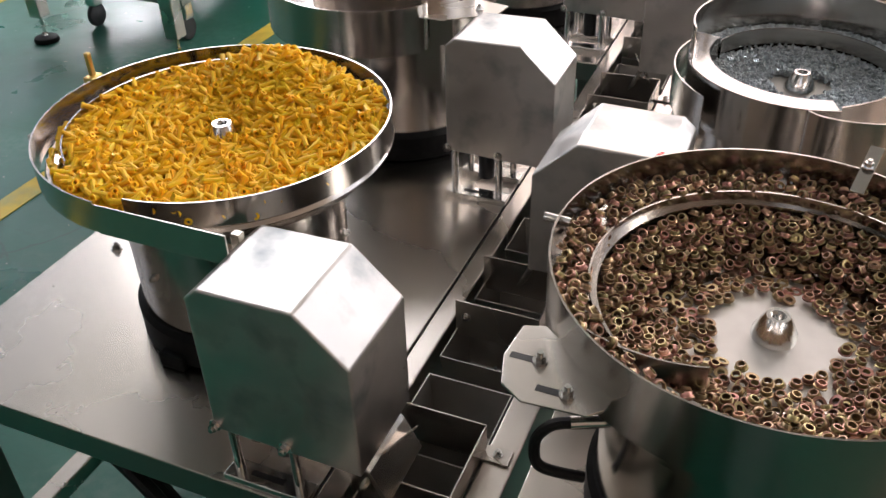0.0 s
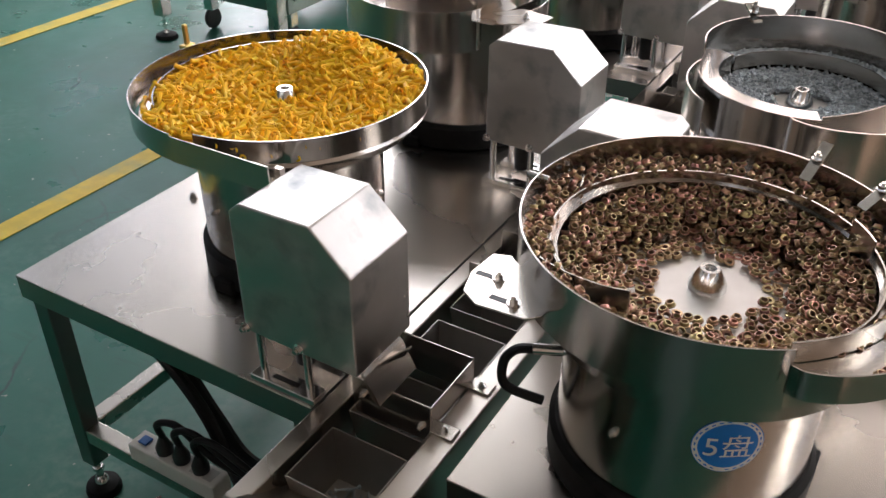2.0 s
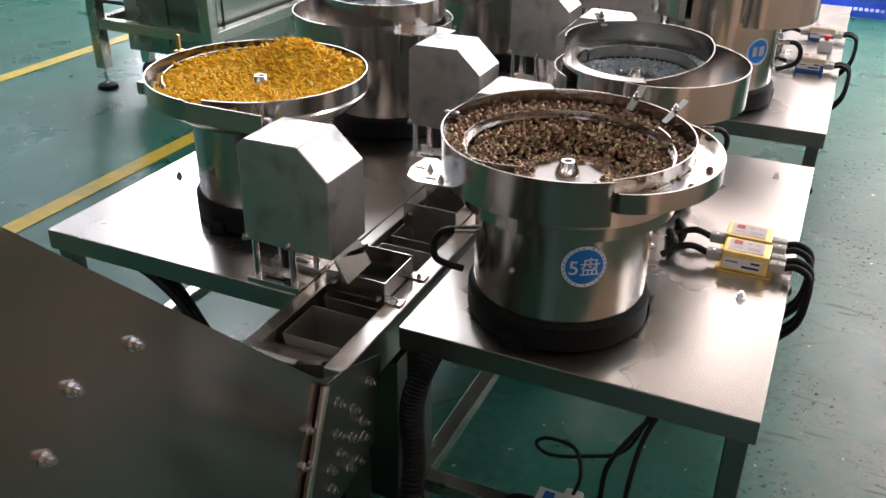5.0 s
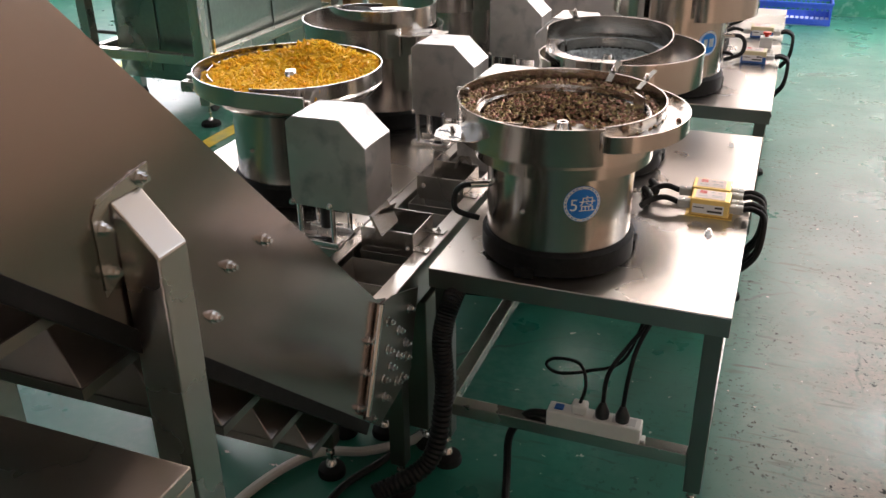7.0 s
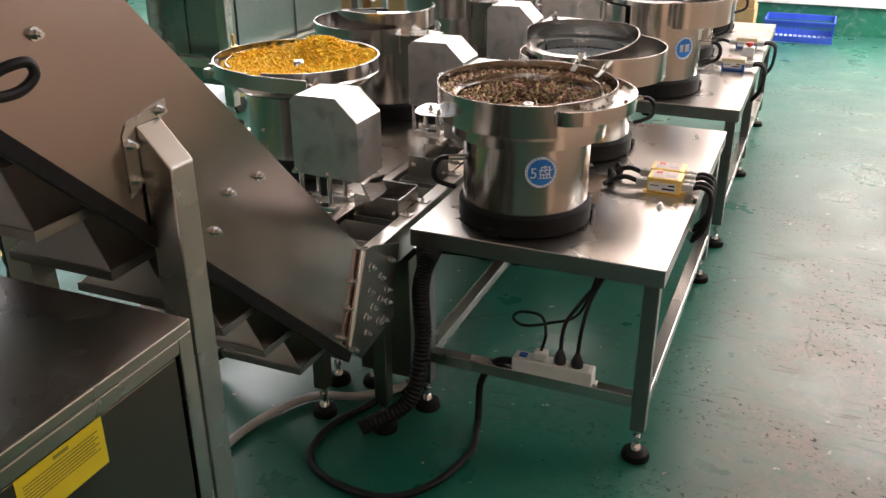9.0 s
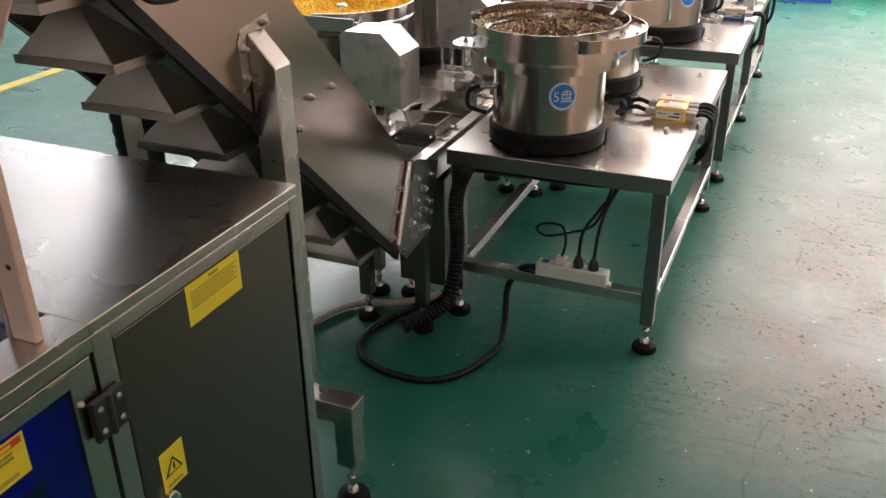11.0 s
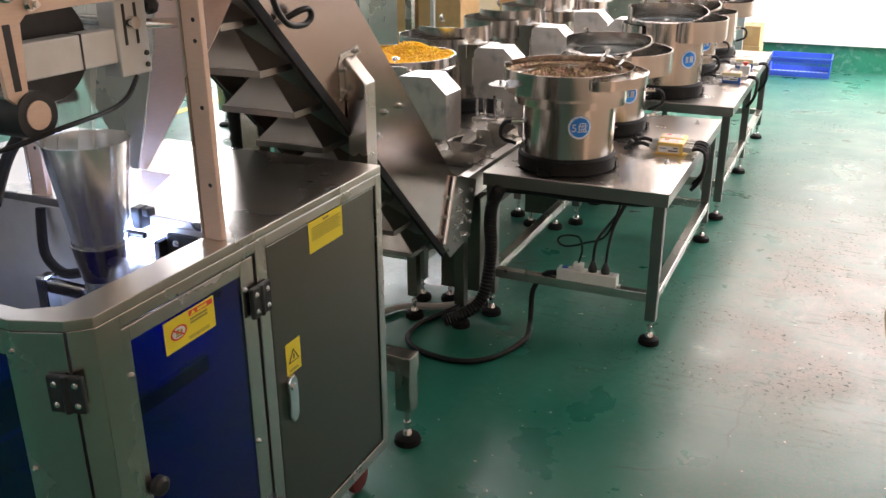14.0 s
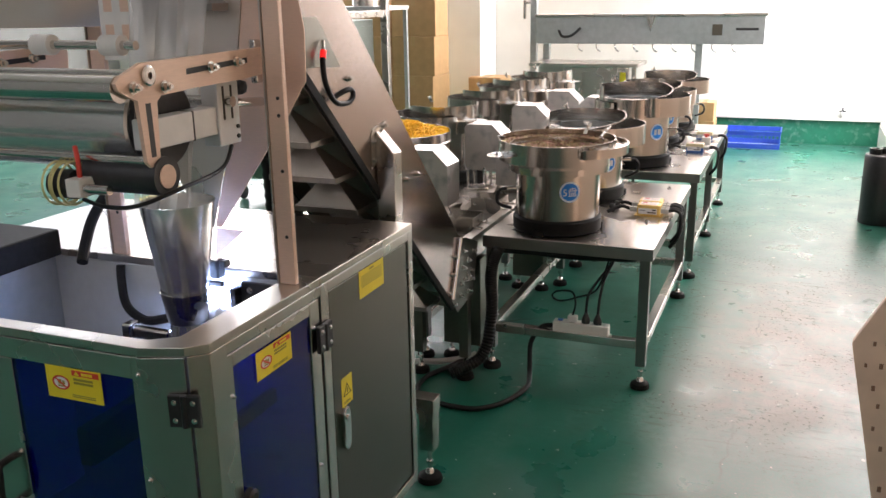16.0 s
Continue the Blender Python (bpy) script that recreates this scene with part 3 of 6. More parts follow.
def guide_frame(y):
    """The bolted sheet frame over the trough in front of a hood."""
    g = thing("drop_guide", "bolted sheet steel drop guide over the bucket trough", "guide", group="drop guides")
    part("front_plate", boxes((-0.986, -0.832, y, y + 0.003, 0.627, 0.703), bev=0.0008), STEEL, g)
    part("back_plate", boxes((-0.986, -0.832, y + 0.143, y + 0.146, 0.627, 0.703), bev=0.0008), STEEL, g)
    part("side_plate", boxes((-0.835, -0.832, y + 0.0035, y + 0.1425, 0.6535, 0.70), bev=0.0008), STEEL, g)
    part("lug", boxes((-0.832, -0.79, y - 0.005, y + 0.025, 0.653, 0.657), bev=0.001), STEEL, g)
    part("lug", boxes((-0.832, -0.79, y + 0.12, y + 0.15, 0.653, 0.657), bev=0.001), STEEL, g)
    for x, yy, z, d in ((-0.965, y, 0.672, (0, -1, 0)), (-0.85, y, 0.655, (0, -1, 0)), (-0.811, y + 0.01, 0.657, (0, 0, 1)), (-0.811, y + 0.135, 0.657, (0, 0, 1))):
        bolt_part(g, (x, yy, z), d, 0.006, 0.007)
    return g


for y in (0.073, 0.475, 0.915, 1.36, 1.76, 2.2, 2.65, 3.05):
    guide_frame(y)

# a few loose screws in the first buckets
rnd = random.Random(5)


def screws_mesh(name, spots, mat, length, rad, label, seg=6):
    vs, fs = [], []
    for p, d, in spots:
        d = Vector(d).normalized()
        s = d.orthogonal().normalized()
        u = d.cross(s)
        stations = ((0, rad * 2.0), (length * 0.10, rad * 1.9), (length * 0.16, rad), (length * 0.85, rad), (length, rad * 0.25))
        base = len(vs)
        for l, r in stations:
            for k in range(seg):
                a = 2 * math.pi * k / seg
                vs.append(tuple(Vector(p) + d * (l - length / 2) + r * (math.cos(a) * s + math.sin(a) * u)))
        for i in range(len(stations) - 1):
            for k in range(seg):
                fs.append((base + i * seg + k, base + i * seg + (k + 1) % seg, base + (i + 1) * seg + (k + 1) % seg, base + (i + 1) * seg + k))
        fs.append(tuple(base + k for k in reversed(range(seg))))
        fs.append(tuple(base + (len(stations) - 1) * seg + k for k in range(seg)))
    me = bpy.data.meshes.new(name)
    me.from_pydata(vs, [], fs)
    me.materials.append(mat)
    ob = new(name, me)
    return tagged(ob, label, "screws", kind="stuff")


spots = []
for by in (-0.115, 0.055, 0.225, 0.395):
    for _ in range(26):
        a = rnd.uniform(0, 6.28)
        spots.append(((rnd.uniform(-0.945, -0.865), by + rnd.uniform(0.03, 0.10), 0.541 + rnd.uniform(0, 0.012)), (math.cos(a), math.sin(a), rnd.uniform(-0.25, 0.25))))
screws_mesh("loose_screws", spots, SCREW, 0.03, 0.0022, "loose zinc screws lying in the conveyor buckets")


# ---- sheet metal hoods over the drop chutes ----
def hood(m, mirror=False, lamp=False):
    h = thing("chute_hood", "dull stainless steel chute cover standing on thin rods", "hood", m, group="chute hoods")
    s = -1 if mirror else 1
    out = [(-0.115, 0.118), (-0.115, 0.348), (-0.094, 0.366), (0.042, 0.368), (0.113, 0.30), (0.113, 0.112)]
    bm = bmesh.new()
    prism(bm, [(s * x, z) for x, z in out], 0.0, 0.156, "y", bev=0.003)
    part("shell", bm, MILL_STEEL, h, "mill-finish sheet shell with cloudy reflections painted in")
    for y in (0.022, 0.12):
        part("base_plate", boxes((min(s * -0.125, s * 0.015), max(s * -0.125, s * 0.015), y - 0.018, y + 0.018, 0.0, 0.014), bev=0.002), CHROME, h)
        for x in (-0.105, -0.005):
            part("rod", rod(bmesh.new(), (s * x, y, 0.014), (s * x, y, 0.125), 0.0075), CHROME, h, smooth=True)
        part("slot", boxes((min(s * -0.085, s * -0.03), max(s * -0.085, s * -0.03), y - 0.005, y + 0.005, 0.0141, 0.0146), bev=0), BLACK_PLASTIC, h)
    for x in (-0.112, 0.0):
        bolt_part(h, (s * x, 0.0, 0.125), (0, -1, 0), 0.007, 0.009)
    part("sensor", rod(bmesh.new(), (s * -0.05, 0.07, 0.03), (s * -0.05, 0.07, 0.125), 0.018), BLACK_PLASTIC, h, smooth=True)
    chute = bmesh.new()
    prism(chute, [(s * 0.114, 0.10), (s * 0.10, 0.115), (s * 0.125, 0.06), (s * 0.14, 0.05)], 0.02, 0.13, "y")
    part("chute", chute, STEEL, h, "small sloping drop chute")
    fin = bmesh.new()
    box(fin, -0.0015, 0.0015, -0.03, 0.03, -0.04, 0.03, 0.0005, Matrix.Translation((s * 0.118, 0.09, 0.085)) @ pose(0, 0, 0, 0, s * 32, s * -20))
    part("flap", fin, STEEL, h)
    if lamp:
        part("signal_lamp", lathe(bmesh.new(), [(0, 0.372), (0.013, 0.372), (0.013, 0.392), (0.008, 0.400), (0, 0.402)], 16, centre=(s * -0.09, 0.09)), RED_CAP, h, "glowing red lamp")
    return h


for y in (0.018, 0.863, 1.73, 2.6):
    hood(pose(-1.046, y, H))
hood(pose(-0.76, 0.53, H), True)
for y in (1.40, 2.27, 3.1):
    hood(pose(-0.76, y, H), True)
lamp_t = thing("signal_lamp", "small red indicator lamp on a black stalk", "lamp", pose(-0.672, 0.52, H + 0.325))
part("lens", lathe(bmesh.new(), [(0, 0.03), (0.014, 0.03), (0.014, 0.048), (0.008, 0.056), (0, 0.058)], 16), RED_CAP, lamp_t, smooth=True)
part("stalk", boxes((-0.006, 0.09, -0.006, 0.006, 0.018, 0.0299)), BLACK_PLASTIC, lamp_t)


# ---- vibratory bowl feeders ----
def text_mesh(body, size):
    cu = bpy.data.curves.new("text", "FONT")
    cu.body, cu.size, cu.align_x, cu.align_y, cu.resolution_u = body, size, "CENTER", "CENTER", 4
    ob = new("text", cu)
    bpy.context.view_layer.update()
    me = bpy.data.meshes.new_from_object(ob.evaluated_get(bpy.context.evaluated_depsgraph_get()))
    bpy.data.objects.remove(ob)
    bm = bmesh.new()
    bm.from_mesh(me)
    return bm


def wrap(bm, r, azimuth, z, lift):
    """Bends a flat x-y drawing onto a standing drum."""
    for v in bm.verts:
        a = radians(azimuth) + v.co.x / r
        v.co = Vector(((r + lift) * math.cos(a), (r + lift) * math.sin(a), z + v.co.y))
    return bm


def disc(r0, r1, n=48, rings=6):
    bm = bmesh.new()
    rows = [[bm.verts.new(((r0 + (r1 - r0) * j / rings) * math.cos(2 * math.pi * i / n), (r0 + (r1 - r0) * j / rings) * math.sin(2 * math.pi * i / n), 0)) for i in range(n)] for j in range(rings + 1)]
    for a, b in zip(rows, rows[1:]):
        for i in range(n):
            bm.faces.new((a[i], a[(i + 1) % n], b[(i + 1) % n], b[i]))
    return bm


def round_label(parent, r, azimuth, z, words="", size=0.047):
    lab = part("label", wrap(disc(0.001, size), r, azimuth, z, 0.0008), BLUE_LABEL, parent, "round blue label with a white ring")
    part("ring", wrap(disc(size - 0.008, size - 0.001, rings=1), r, azimuth, z, 0.0013), WHITE_PRINT, lab)
    bm = bmesh.new()
    for k in range(26):
        if k == 6 or k == 19:
            continue
        a = 2 * math.pi * k / 26
        box(bm, -0.0026, 0.0026, -0.0011, 0.0011, 0, 0.0001, 0, Matrix.Translation(((size - 0.0045) * math.cos(a), (size - 0.0045) * math.sin(a), 0)) @ pose(0, 0, 0, 0, 0, math.degrees(a) + 90))
    part("fine_print", wrap(bm, r, azimuth, z, 0.0017), BLUE_LABEL, lab)
    if words:
        part("lettering", wrap(text_mesh(words, 0.044), r, azimuth, z - 0.003, 0.0032), WHITE_PRINT, lab, "white number and character")
    else:
        part("lettering", wrap(boxes((-0.022, -0.006, -0.015, 0.015, 0, 0.0001), (0.002, 0.024, -0.015, 0.015, 0, 0.0001), bev=0), r, azimuth, z, 0.0015), WHITE_PRINT, lab)


def const(v):
    return lambda a: v


def feeder_body(f, r=0.19, top=0.315, plug=200, band=True):
    part("base_ring", lathe(bmesh.new(), [(0, 0.002), (r + 0.004, 0.002), (r + 0.012, 0.01), (r + 0.012, 0.062), (r + 0.004, 0.072), (0, 0.072)], 72), RUBBER, f, "black rubber base skirt", smooth=True)
    for a in (20, 140, 260):
        c, s = math.cos(radians(a)), math.sin(radians(a))
        part("base_lug", boxes((r * c - 0.025, r * c + 0.025, r * s - 0.025, r * s + 0.025, 0, 0.03), bev=0.004), RUBBER, f)
    part("drum", lathe(bmesh.new(), [(0, 0.0725), (r, 0.0725), (r, top - 0.004), (r - 0.004, top), (0, top)], 96), BOWL_STEEL, f, "polished steel drum", smooth=True)
    c, s = math.cos(radians(plug)), math.sin(radians(plug))
    gl = part("cable_gland", rod(bmesh.new(), (r * c, r * s, 0.19), ((r + 0.045) * c, (r + 0.045) * s, 0.19), 0.009), CHROME, f, smooth=True)
    part("cable", tube(bmesh.new(), [((r + 0.045) * c, (r + 0.045) * s, 0.19), ((r + 0.070) * c, (r + 0.070) * s, 0.186), ((r + 0.088) * c, (r + 0.088) * s, 0.160), ((r + 0.078) * c, (r + 0.078) * s - 0.01, 0.122), ((r + 0.018) * c, (r + 0.018) * s - 0.015, 0.100)], 0.0078), CABLE, gl, smooth=True)
    for a in (15, 255):
        bolt_part(f, (r * math.cos(radians(a)), r * math.sin(radians(a)), 0.17), (math.cos(radians(a)), math.sin(radians(a)), 0), 0.006, 0.007)


def cone(parent, z, r=0.027, h=0.032):
    part("centre_cone", lathe(bmesh.new(), [(r, z), (r * 0.98, z + 0.008), (r * 0.58, z + h - 0.003), (r * 0.52, z + h), (r * 0.34, z + h), (r * 0.34, z + h - 0.004), (r * 0.24, z + h - 0.004), (r * 0.24, z + h - 0.012), (0, z + h - 0.012)], 36), CHROME, parent, "chrome clamping cone", smooth=True)


def nut_rim(a):
    """Radius of the nut bowl's rim at an angle: a circle off the drum's centre, its end lapping over its start."""
    lap = max(0.0, min(1.0, (a - 200) / 100.0))
    return 0.2607 - 0.013 * math.cos(radians(a)) + 0.022 * math.sin(radians(a)) + 0.012 * lap


def nut_feeder(m):
    f = thing("nut_feeder", "polished steel vibratory bowl feeder full of flange nuts", "bowl feeder", m, group="bowl feeders")
    feeder_body(f, 0.19, 0.318, 205)
    zb = 0.318
    bowl = part("bowl", lathe(bmesh.new(), [(0, zb + 0.002), (0.12, zb + 0.002), (0.228, zb + 0.03), (0.228, zb + 0.028), (0.232, zb - 0.01), (0.20, zb - 0.012), (0.19, zb - 0.0005), (0, zb - 0.0005)], 96), BOWL_STEEL, f, smooth=True)
    part("lower_band", spiral(bmesh.new(), -100, 262, lambda a: 0.226 + 0.008 * math.sin(radians(a)), const(zb - 0.042), const(zb + 0.018), n=96), BOWL_STEEL, bowl, smooth=True)
    # the rim runs clockwise from a cut edge at the front and closes inside the outer tray
    rim_r = nut_rim
    part("rim_wall", spiral(bmesh.new(), -54, 306, rim_r, lambda a: zb + 0.004 + 0.024 * max(0.0, min(1.0, (120 - a) / 60.0)), lambda a: zb + 0.096 + 0.002 * math.sin(radians(a)), n=110), BOWL_STEEL, bowl, "bright spiral rim wall", smooth=True)
    part("inner_wall", spiral(bmesh.new(), -40, 232, lambda a: 0.214 + 0.008 * (a + 40) / 270, const(zb + 0.0262), lambda a: zb + 0.066 + 0.008 * (a + 40) / 270, n=90), BOWL_STEEL, bowl, smooth=True)
    part("track", shelf_ring(bmesh.new(), -55, 280, lambda a: 0.212, lambda a: rim_r(a), lambda a: zb + 0.048 + 0.012 * (a + 55) / 335, n=90), BOWL_STEEL, bowl, smooth=True)
    tray = part("outer_tray", shelf_ring(bmesh.new(), -56, 62, lambda a: nut_rim(a) + 0.004, lambda a: 0.252 + 0.052 * math.sin(radians(max(0.0, min(180.0, (a + 56) / 118 * 180)))) ** 0.5 + 0.006, const(zb + 0.064), 0.003, 60), STEEL, f, "low curved return tray", smooth=True)
    part("tray_wall", spiral(bmesh.new(), -56, 62, lambda a: 0.258 + 0.052 * math.sin(radians(max(0.0, min(180.0, (a + 56) / 118 * 180)))) ** 0.5, const(zb + 0.042), const(zb + 0.082), n=60), BOWL_STEEL, tray, smooth=True)
    part("deflector", spiral(bmesh.new(), 215, 250, lambda a: 0.250 - 0.0022 * (a - 215), const(zb + 0.04), const(zb + 0.075)), STEEL, bowl)
    part("bright_gate", spiral(bmesh.new(), 28, 44, const(0.210), const(zb + 0.045), const(zb + 0.085)), CHROME, bowl)
    for a in (50, 74):
        c, s = math.cos(radians(a)), math.sin(radians(a))
        bm = bmesh.new()
        mm = pose(0.268 * c, 0.268 * s, zb + 0.105, 0, 0, a)
        box(bm, -0.035, 0.035, -0.009, 0.009, -0.0015, 0.0015, 0.0005, mm @ pose(0, 0, 0, 0, -38 if a < 100 else 0, 0))
        lug = part("clamp_strap", bm, STEEL, f)
        bolt_part(lug, tuple(mm @ Vector((0.0, 0, 0.004))), (0, 0, 1), 0.006, 0.008)
    part("side_pin", rod(bmesh.new(), (-0.262, 0.03, zb + 0.085), (-0.297, 0.033, zb + 0.085), 0.006), CHROME, f, smooth=True)
    # the exit plate with two slots on the conveyor side
    plate = bmesh.new()
    prism(plate, [(-0.135, -0.155), (-0.150, -0.228), (-0.165, -0.243), (-0.235, -0.247), (-0.263, -0.228), (-0.275, -0.185), (-0.27, -0.13), (-0.245, -0.122), (-0.225, -0.14)], zb + 0.038, zb + 0.041, "z", bev=0.0008)
    ep = part("exit_plate", plate, STEEL, f, "slotted bright exit plate")
    for x, y in ((-0.240, -0.182), (-0.198, -0.222)):
        part("slot", boxes((x - 0.028, x + 0.012, y - 0.0045, y + 0.0045, zb + 0.0411, zb + 0.0416), bev=0), BLACK_PLASTIC, ep)
        bolt_part(ep, (x + 0.006, y, zb + 0.0415), (0, 0, 1), 0.0065, 0.009)
    part("bottom_disc", lathe(bmesh.new(), [(0, zb + 0.0023), (0.119, zb + 0.0023), (0.119, zb + 0.0030), (0, zb + 0.0030)], 64), SATIN_DISC, bowl, "pale satin bowl bottom")
    cone(f, zb + 0.0032)
    round_label(f, 0.19, -59.5, 0.205, "5盘")
    return f


def plug_feeder(m):
    f = thing("plug_feeder", "steel vibratory bowl feeder heaped with yellow wall plugs", "bowl feeder", m, group="bowl feeders")
    feeder_body(f, 0.185, 0.318, 150)
    zb = 0.318
    bowl = part("bowl", lathe(bmesh.new(), [(0, zb + 0.002), (0.14, zb + 0.004), (0.262, zb + 0.030), (0.274, zb + 0.030), (0.278, zb + 0.024), (0.258, zb + 0.0), (0.215, zb - 0.028), (0.19, zb - 0.030), (0.186, zb - 0.0005), (0, zb - 0.0005)], 96), BOWL_STEEL, f, smooth=True)
    part("rim_wall", spiral(bmesh.new(), -85, 268, lambda a: 0.268 + 0.020 * (a + 85) / 353, const(zb + 0.022), const(zb + 0.072), n=110), BOWL_STEEL, bowl, "bright rim wall", smooth=True)
    part("inner_wall", spiral(bmesh.new(), 55, 235, lambda a: 0.243, const(zb + 0.018), lambda a: zb + 0.062, n=60), BOWL_STEEL, bowl, smooth=True)
    ch = bmesh.new()
    box(ch, -0.01, 0.205, -0.291, -0.288, zb + 0.020, zb + 0.068, 0.0006)
    box(ch, 0.05, 0.205, -0.2875, -0.25, zb + 0.020, zb + 0.023, 0.0006)
    chute = part("chute", ch, STEEL, f, "straight sheet exit chute")
    part("end_gate", boxes((0.19, 0.2045, -0.262, -0.2495, zb + 0.0235, zb + 0.05), bev=0.001), STEEL, chute)
    bk = part("bracket", boxes((-0.33, -0.278, -0.07, -0.005, zb + 0.015, zb + 0.03), (-0.34, -0.285, -0.09, -0.04, zb - 0.02, zb + 0.014), bev=0.004), STEEL, f)
    bolt_part(bk, (-0.31, -0.05, zb + 0.03), (0, 0, 1), 0.008, 0.01)
    part("wing_bolt", boxes((-0.300, -0.290, 0.04, 0.05, zb + 0.045, zb + 0.115), (-0.305, -0.285, 0.03, 0.06, zb + 0.06, zb + 0.073), bev=0.003), BRASS, f)
    cone(f, zb + 0.010, 0.030, 0.044)
    return f


def two_tier_feeder(m, label, tray_side=0.0, labelled=False, words=""):
    f = thing("tiered_feeder", label, "bowl feeder", m, group="bowl feeders")
    feeder_body(f, 0.19, 0.30, 20)
    zb = 0.30
    bowl = part("bowl", lathe(bmesh.new(), [(0, zb + 0.02), (0.14, zb + 0.022), (0.194, zb + 0.05), (0.196, zb - 0.01), (0.19, zb - 0.012), (0.186, zb - 0.0005), (0, zb - 0.0005)], 80), BOWL_STEEL, f, smooth=True)
    rot = tray_side
    part("inner_rim", spiral(bmesh.new(), rot - 70, rot + 200, lambda a: 0.197, const(zb + 0.02), lambda a: zb + 0.140 - 0.055 * max(0.0, min(1.0, (rot + 30 - a) / 100.0)), n=80), BOWL_STEEL, bowl, "tall inner rim", smooth=True)
    part("low_rim", spiral(bmesh.new(), rot + 200.2, rot + 289.8, lambda a: 0.200, const(zb - 0.012), lambda a: zb + 0.080, n=30), BOWL_STEEL, bowl, smooth=True)
    part("ledge", shelf_ring(bmesh.new(), rot + 160, rot + 289, lambda a: 0.166, lambda a: 0.1995, lambda a: zb + 0.080, n=50), BOWL_STEEL, bowl, "wide flat front ledge", smooth=True)
    part("ledge_wall", spiral(bmesh.new(), rot + 160, rot + 289, lambda a: 0.164, const(zb + 0.03), lambda a: zb + 0.0802, 0.0018, n=50), BOWL_STEEL, bowl, smooth=True)
    part("inner_track", shelf_ring(bmesh.new(), rot - 60, rot + 159, lambda a: 0.160, lambda a: 0.196, lambda a: zb + 0.06, n=60), BOWL_STEEL, bowl, smooth=True)
    part("inner_wall", spiral(bmesh.new(), rot + 0, rot + 159, lambda a: 0.160, const(zb + 0.045), lambda a: zb + 0.075, n=50), BOWL_STEEL, bowl, smooth=True)
    ro = lambda a: 0.222 + 0.076 * math.sin(radians(max(0.0, min(180.0, (a - rot + 85) / 195 * 180)))) ** 0.6
    tray = part("outer_tray", shelf_ring(bmesh.new(), rot - 85, rot + 110, lambda a: 0.1998, lambda a: ro(a) + 0.001, lambda a: zb + 0.020, n=70), BOWL_STEEL, f, "wide outer return tray", smooth=True)
    part("tray_wall", spiral(bmesh.new(), rot - 85, rot + 110, ro, const(zb - 0.012), const(zb + 0.088), n=80), BOWL_STEEL, tray, smooth=True)
    part("skirt", spiral(bmesh.new(), rot + 111, rot + 229, lambda a: 0.221, const(zb - 0.012), const(zb + 0.06), n=40), BOWL_STEEL, tray, smooth=True)
    st = bmesh.new()
    box(st, -0.03, 0.03, -0.01, 0.01, -0.0015, 0.0015, 0.0005, pose(-0.15, 0.155, zb + 0.14, 0, -25, 130))
    sp = part("clamp_strap", st, STEEL, f)
    bolt_part(sp, (-0.15, 0.155, zb + 0.142), (0, 0, 1), 0.008, 0.016)
    part("bottom_disc", lathe(bmesh.new(), [(0, zb + 0.0205), (0.10, zb + 0.0222), (0.10, zb + 0.0232), (0, zb + 0.0215)], 48), SATIN_DISC, bowl, "pale satin bowl bottom")
    cone(f, zb + 0.0225, 0.027, 0.034)
    if 150 < tray_side < 250:
        ep = part("exit_plate", prism(bmesh.new(), [(0.10, -0.20), (0.19, -0.20), (0.285, -0.13), (0.29, -0.08), (0.20, -0.06)], zb + 0.062, zb + 0.065, "z", bev=0.0008), STEEL, f, "slotted bright exit plate")
        bolt_part(ep, (0.24, -0.12, zb + 0.065), (0, 0, 1), 0.007, 0.009)
    if labelled:
        round_label(f, 0.19, -40, 0.2, words, 0.045)
    return f


C5, CP, CZ = (-0.478, 0.238), (-1.357, 0.397), (-0.505, 0.948)
nut_feeder(pose(*C5, H))
plug_feeder(pose(*CP, H))
two_tier_feeder(pose(*CZ, H), "two-tier steel bowl feeder with grey zinc screws", 0, True)
two_tier_feeder(pose(-1.39, 1.15, H), "two-tier steel bowl feeder beside the yellow plugs", 200)
two_tier_feeder(pose(-0.425, 1.94, H) @ Matrix.Diagonal((1.12, 1.12, 1.11, 1)), "large two-tier steel bowl feeder on the second table", 20, True)
two_tier_feeder(pose(-0.44, 2.72, H), "two-tier steel bowl feeder on the second table", 0, True)
two_tier_feeder(pose(-0.42, 3.48, H), "two-tier steel bowl feeder near the end wall", 10)
two_tier_feeder(pose(-1.38, 2.0, H), "two-tier steel bowl feeder on the second table", 190)
two_tier_feeder(pose(-1.42, 2.75, H), "two-tier steel bowl feeder on the second table", 170)
two_tier_feeder(pose(-1.40, 3.48, H), "two-tier steel bowl feeder near the end wall", 180)


# ---- loose parts in the bowls ----
def scatter(name, spots, prof, seg, mat, label, category):
    """One mesh of many turned pieces. prof is a closed list of (r, z, sides)."""
    vs, fs = [], []
    for p, axis, spin in spots:
        d = Vector(axis).normalized()
        s = d.orthogonal().normalized()
        u = d.cross(s)
        base = len(vs)
        for r, z in prof:
            for k in range(seg):
                a = 2 * math.pi * k / seg + spin
                vs.append(tuple(Vector(p) + d * z + r * (math.cos(a) * s + math.sin(a) * u)))
        n = len(prof)
        for i in range(n):
            j = (i + 1) % n
            for k in range(seg):
                fs.append((base + i * seg + k, base + i * seg + (k + 1) % seg, base + j * seg + (k + 1) % seg, base + j * seg + k))
    me = bpy.data.meshes.new(name)
    me.from_pydata(vs, [], fs)
    me.materials.append(mat)
    me.polygons.foreach_set("use_smooth", [True] * len(me.polygons))
    me.set_sharp_from_angle(angle=radians(40))
    return tagged(new(name, me), label, category, kind="stuff")


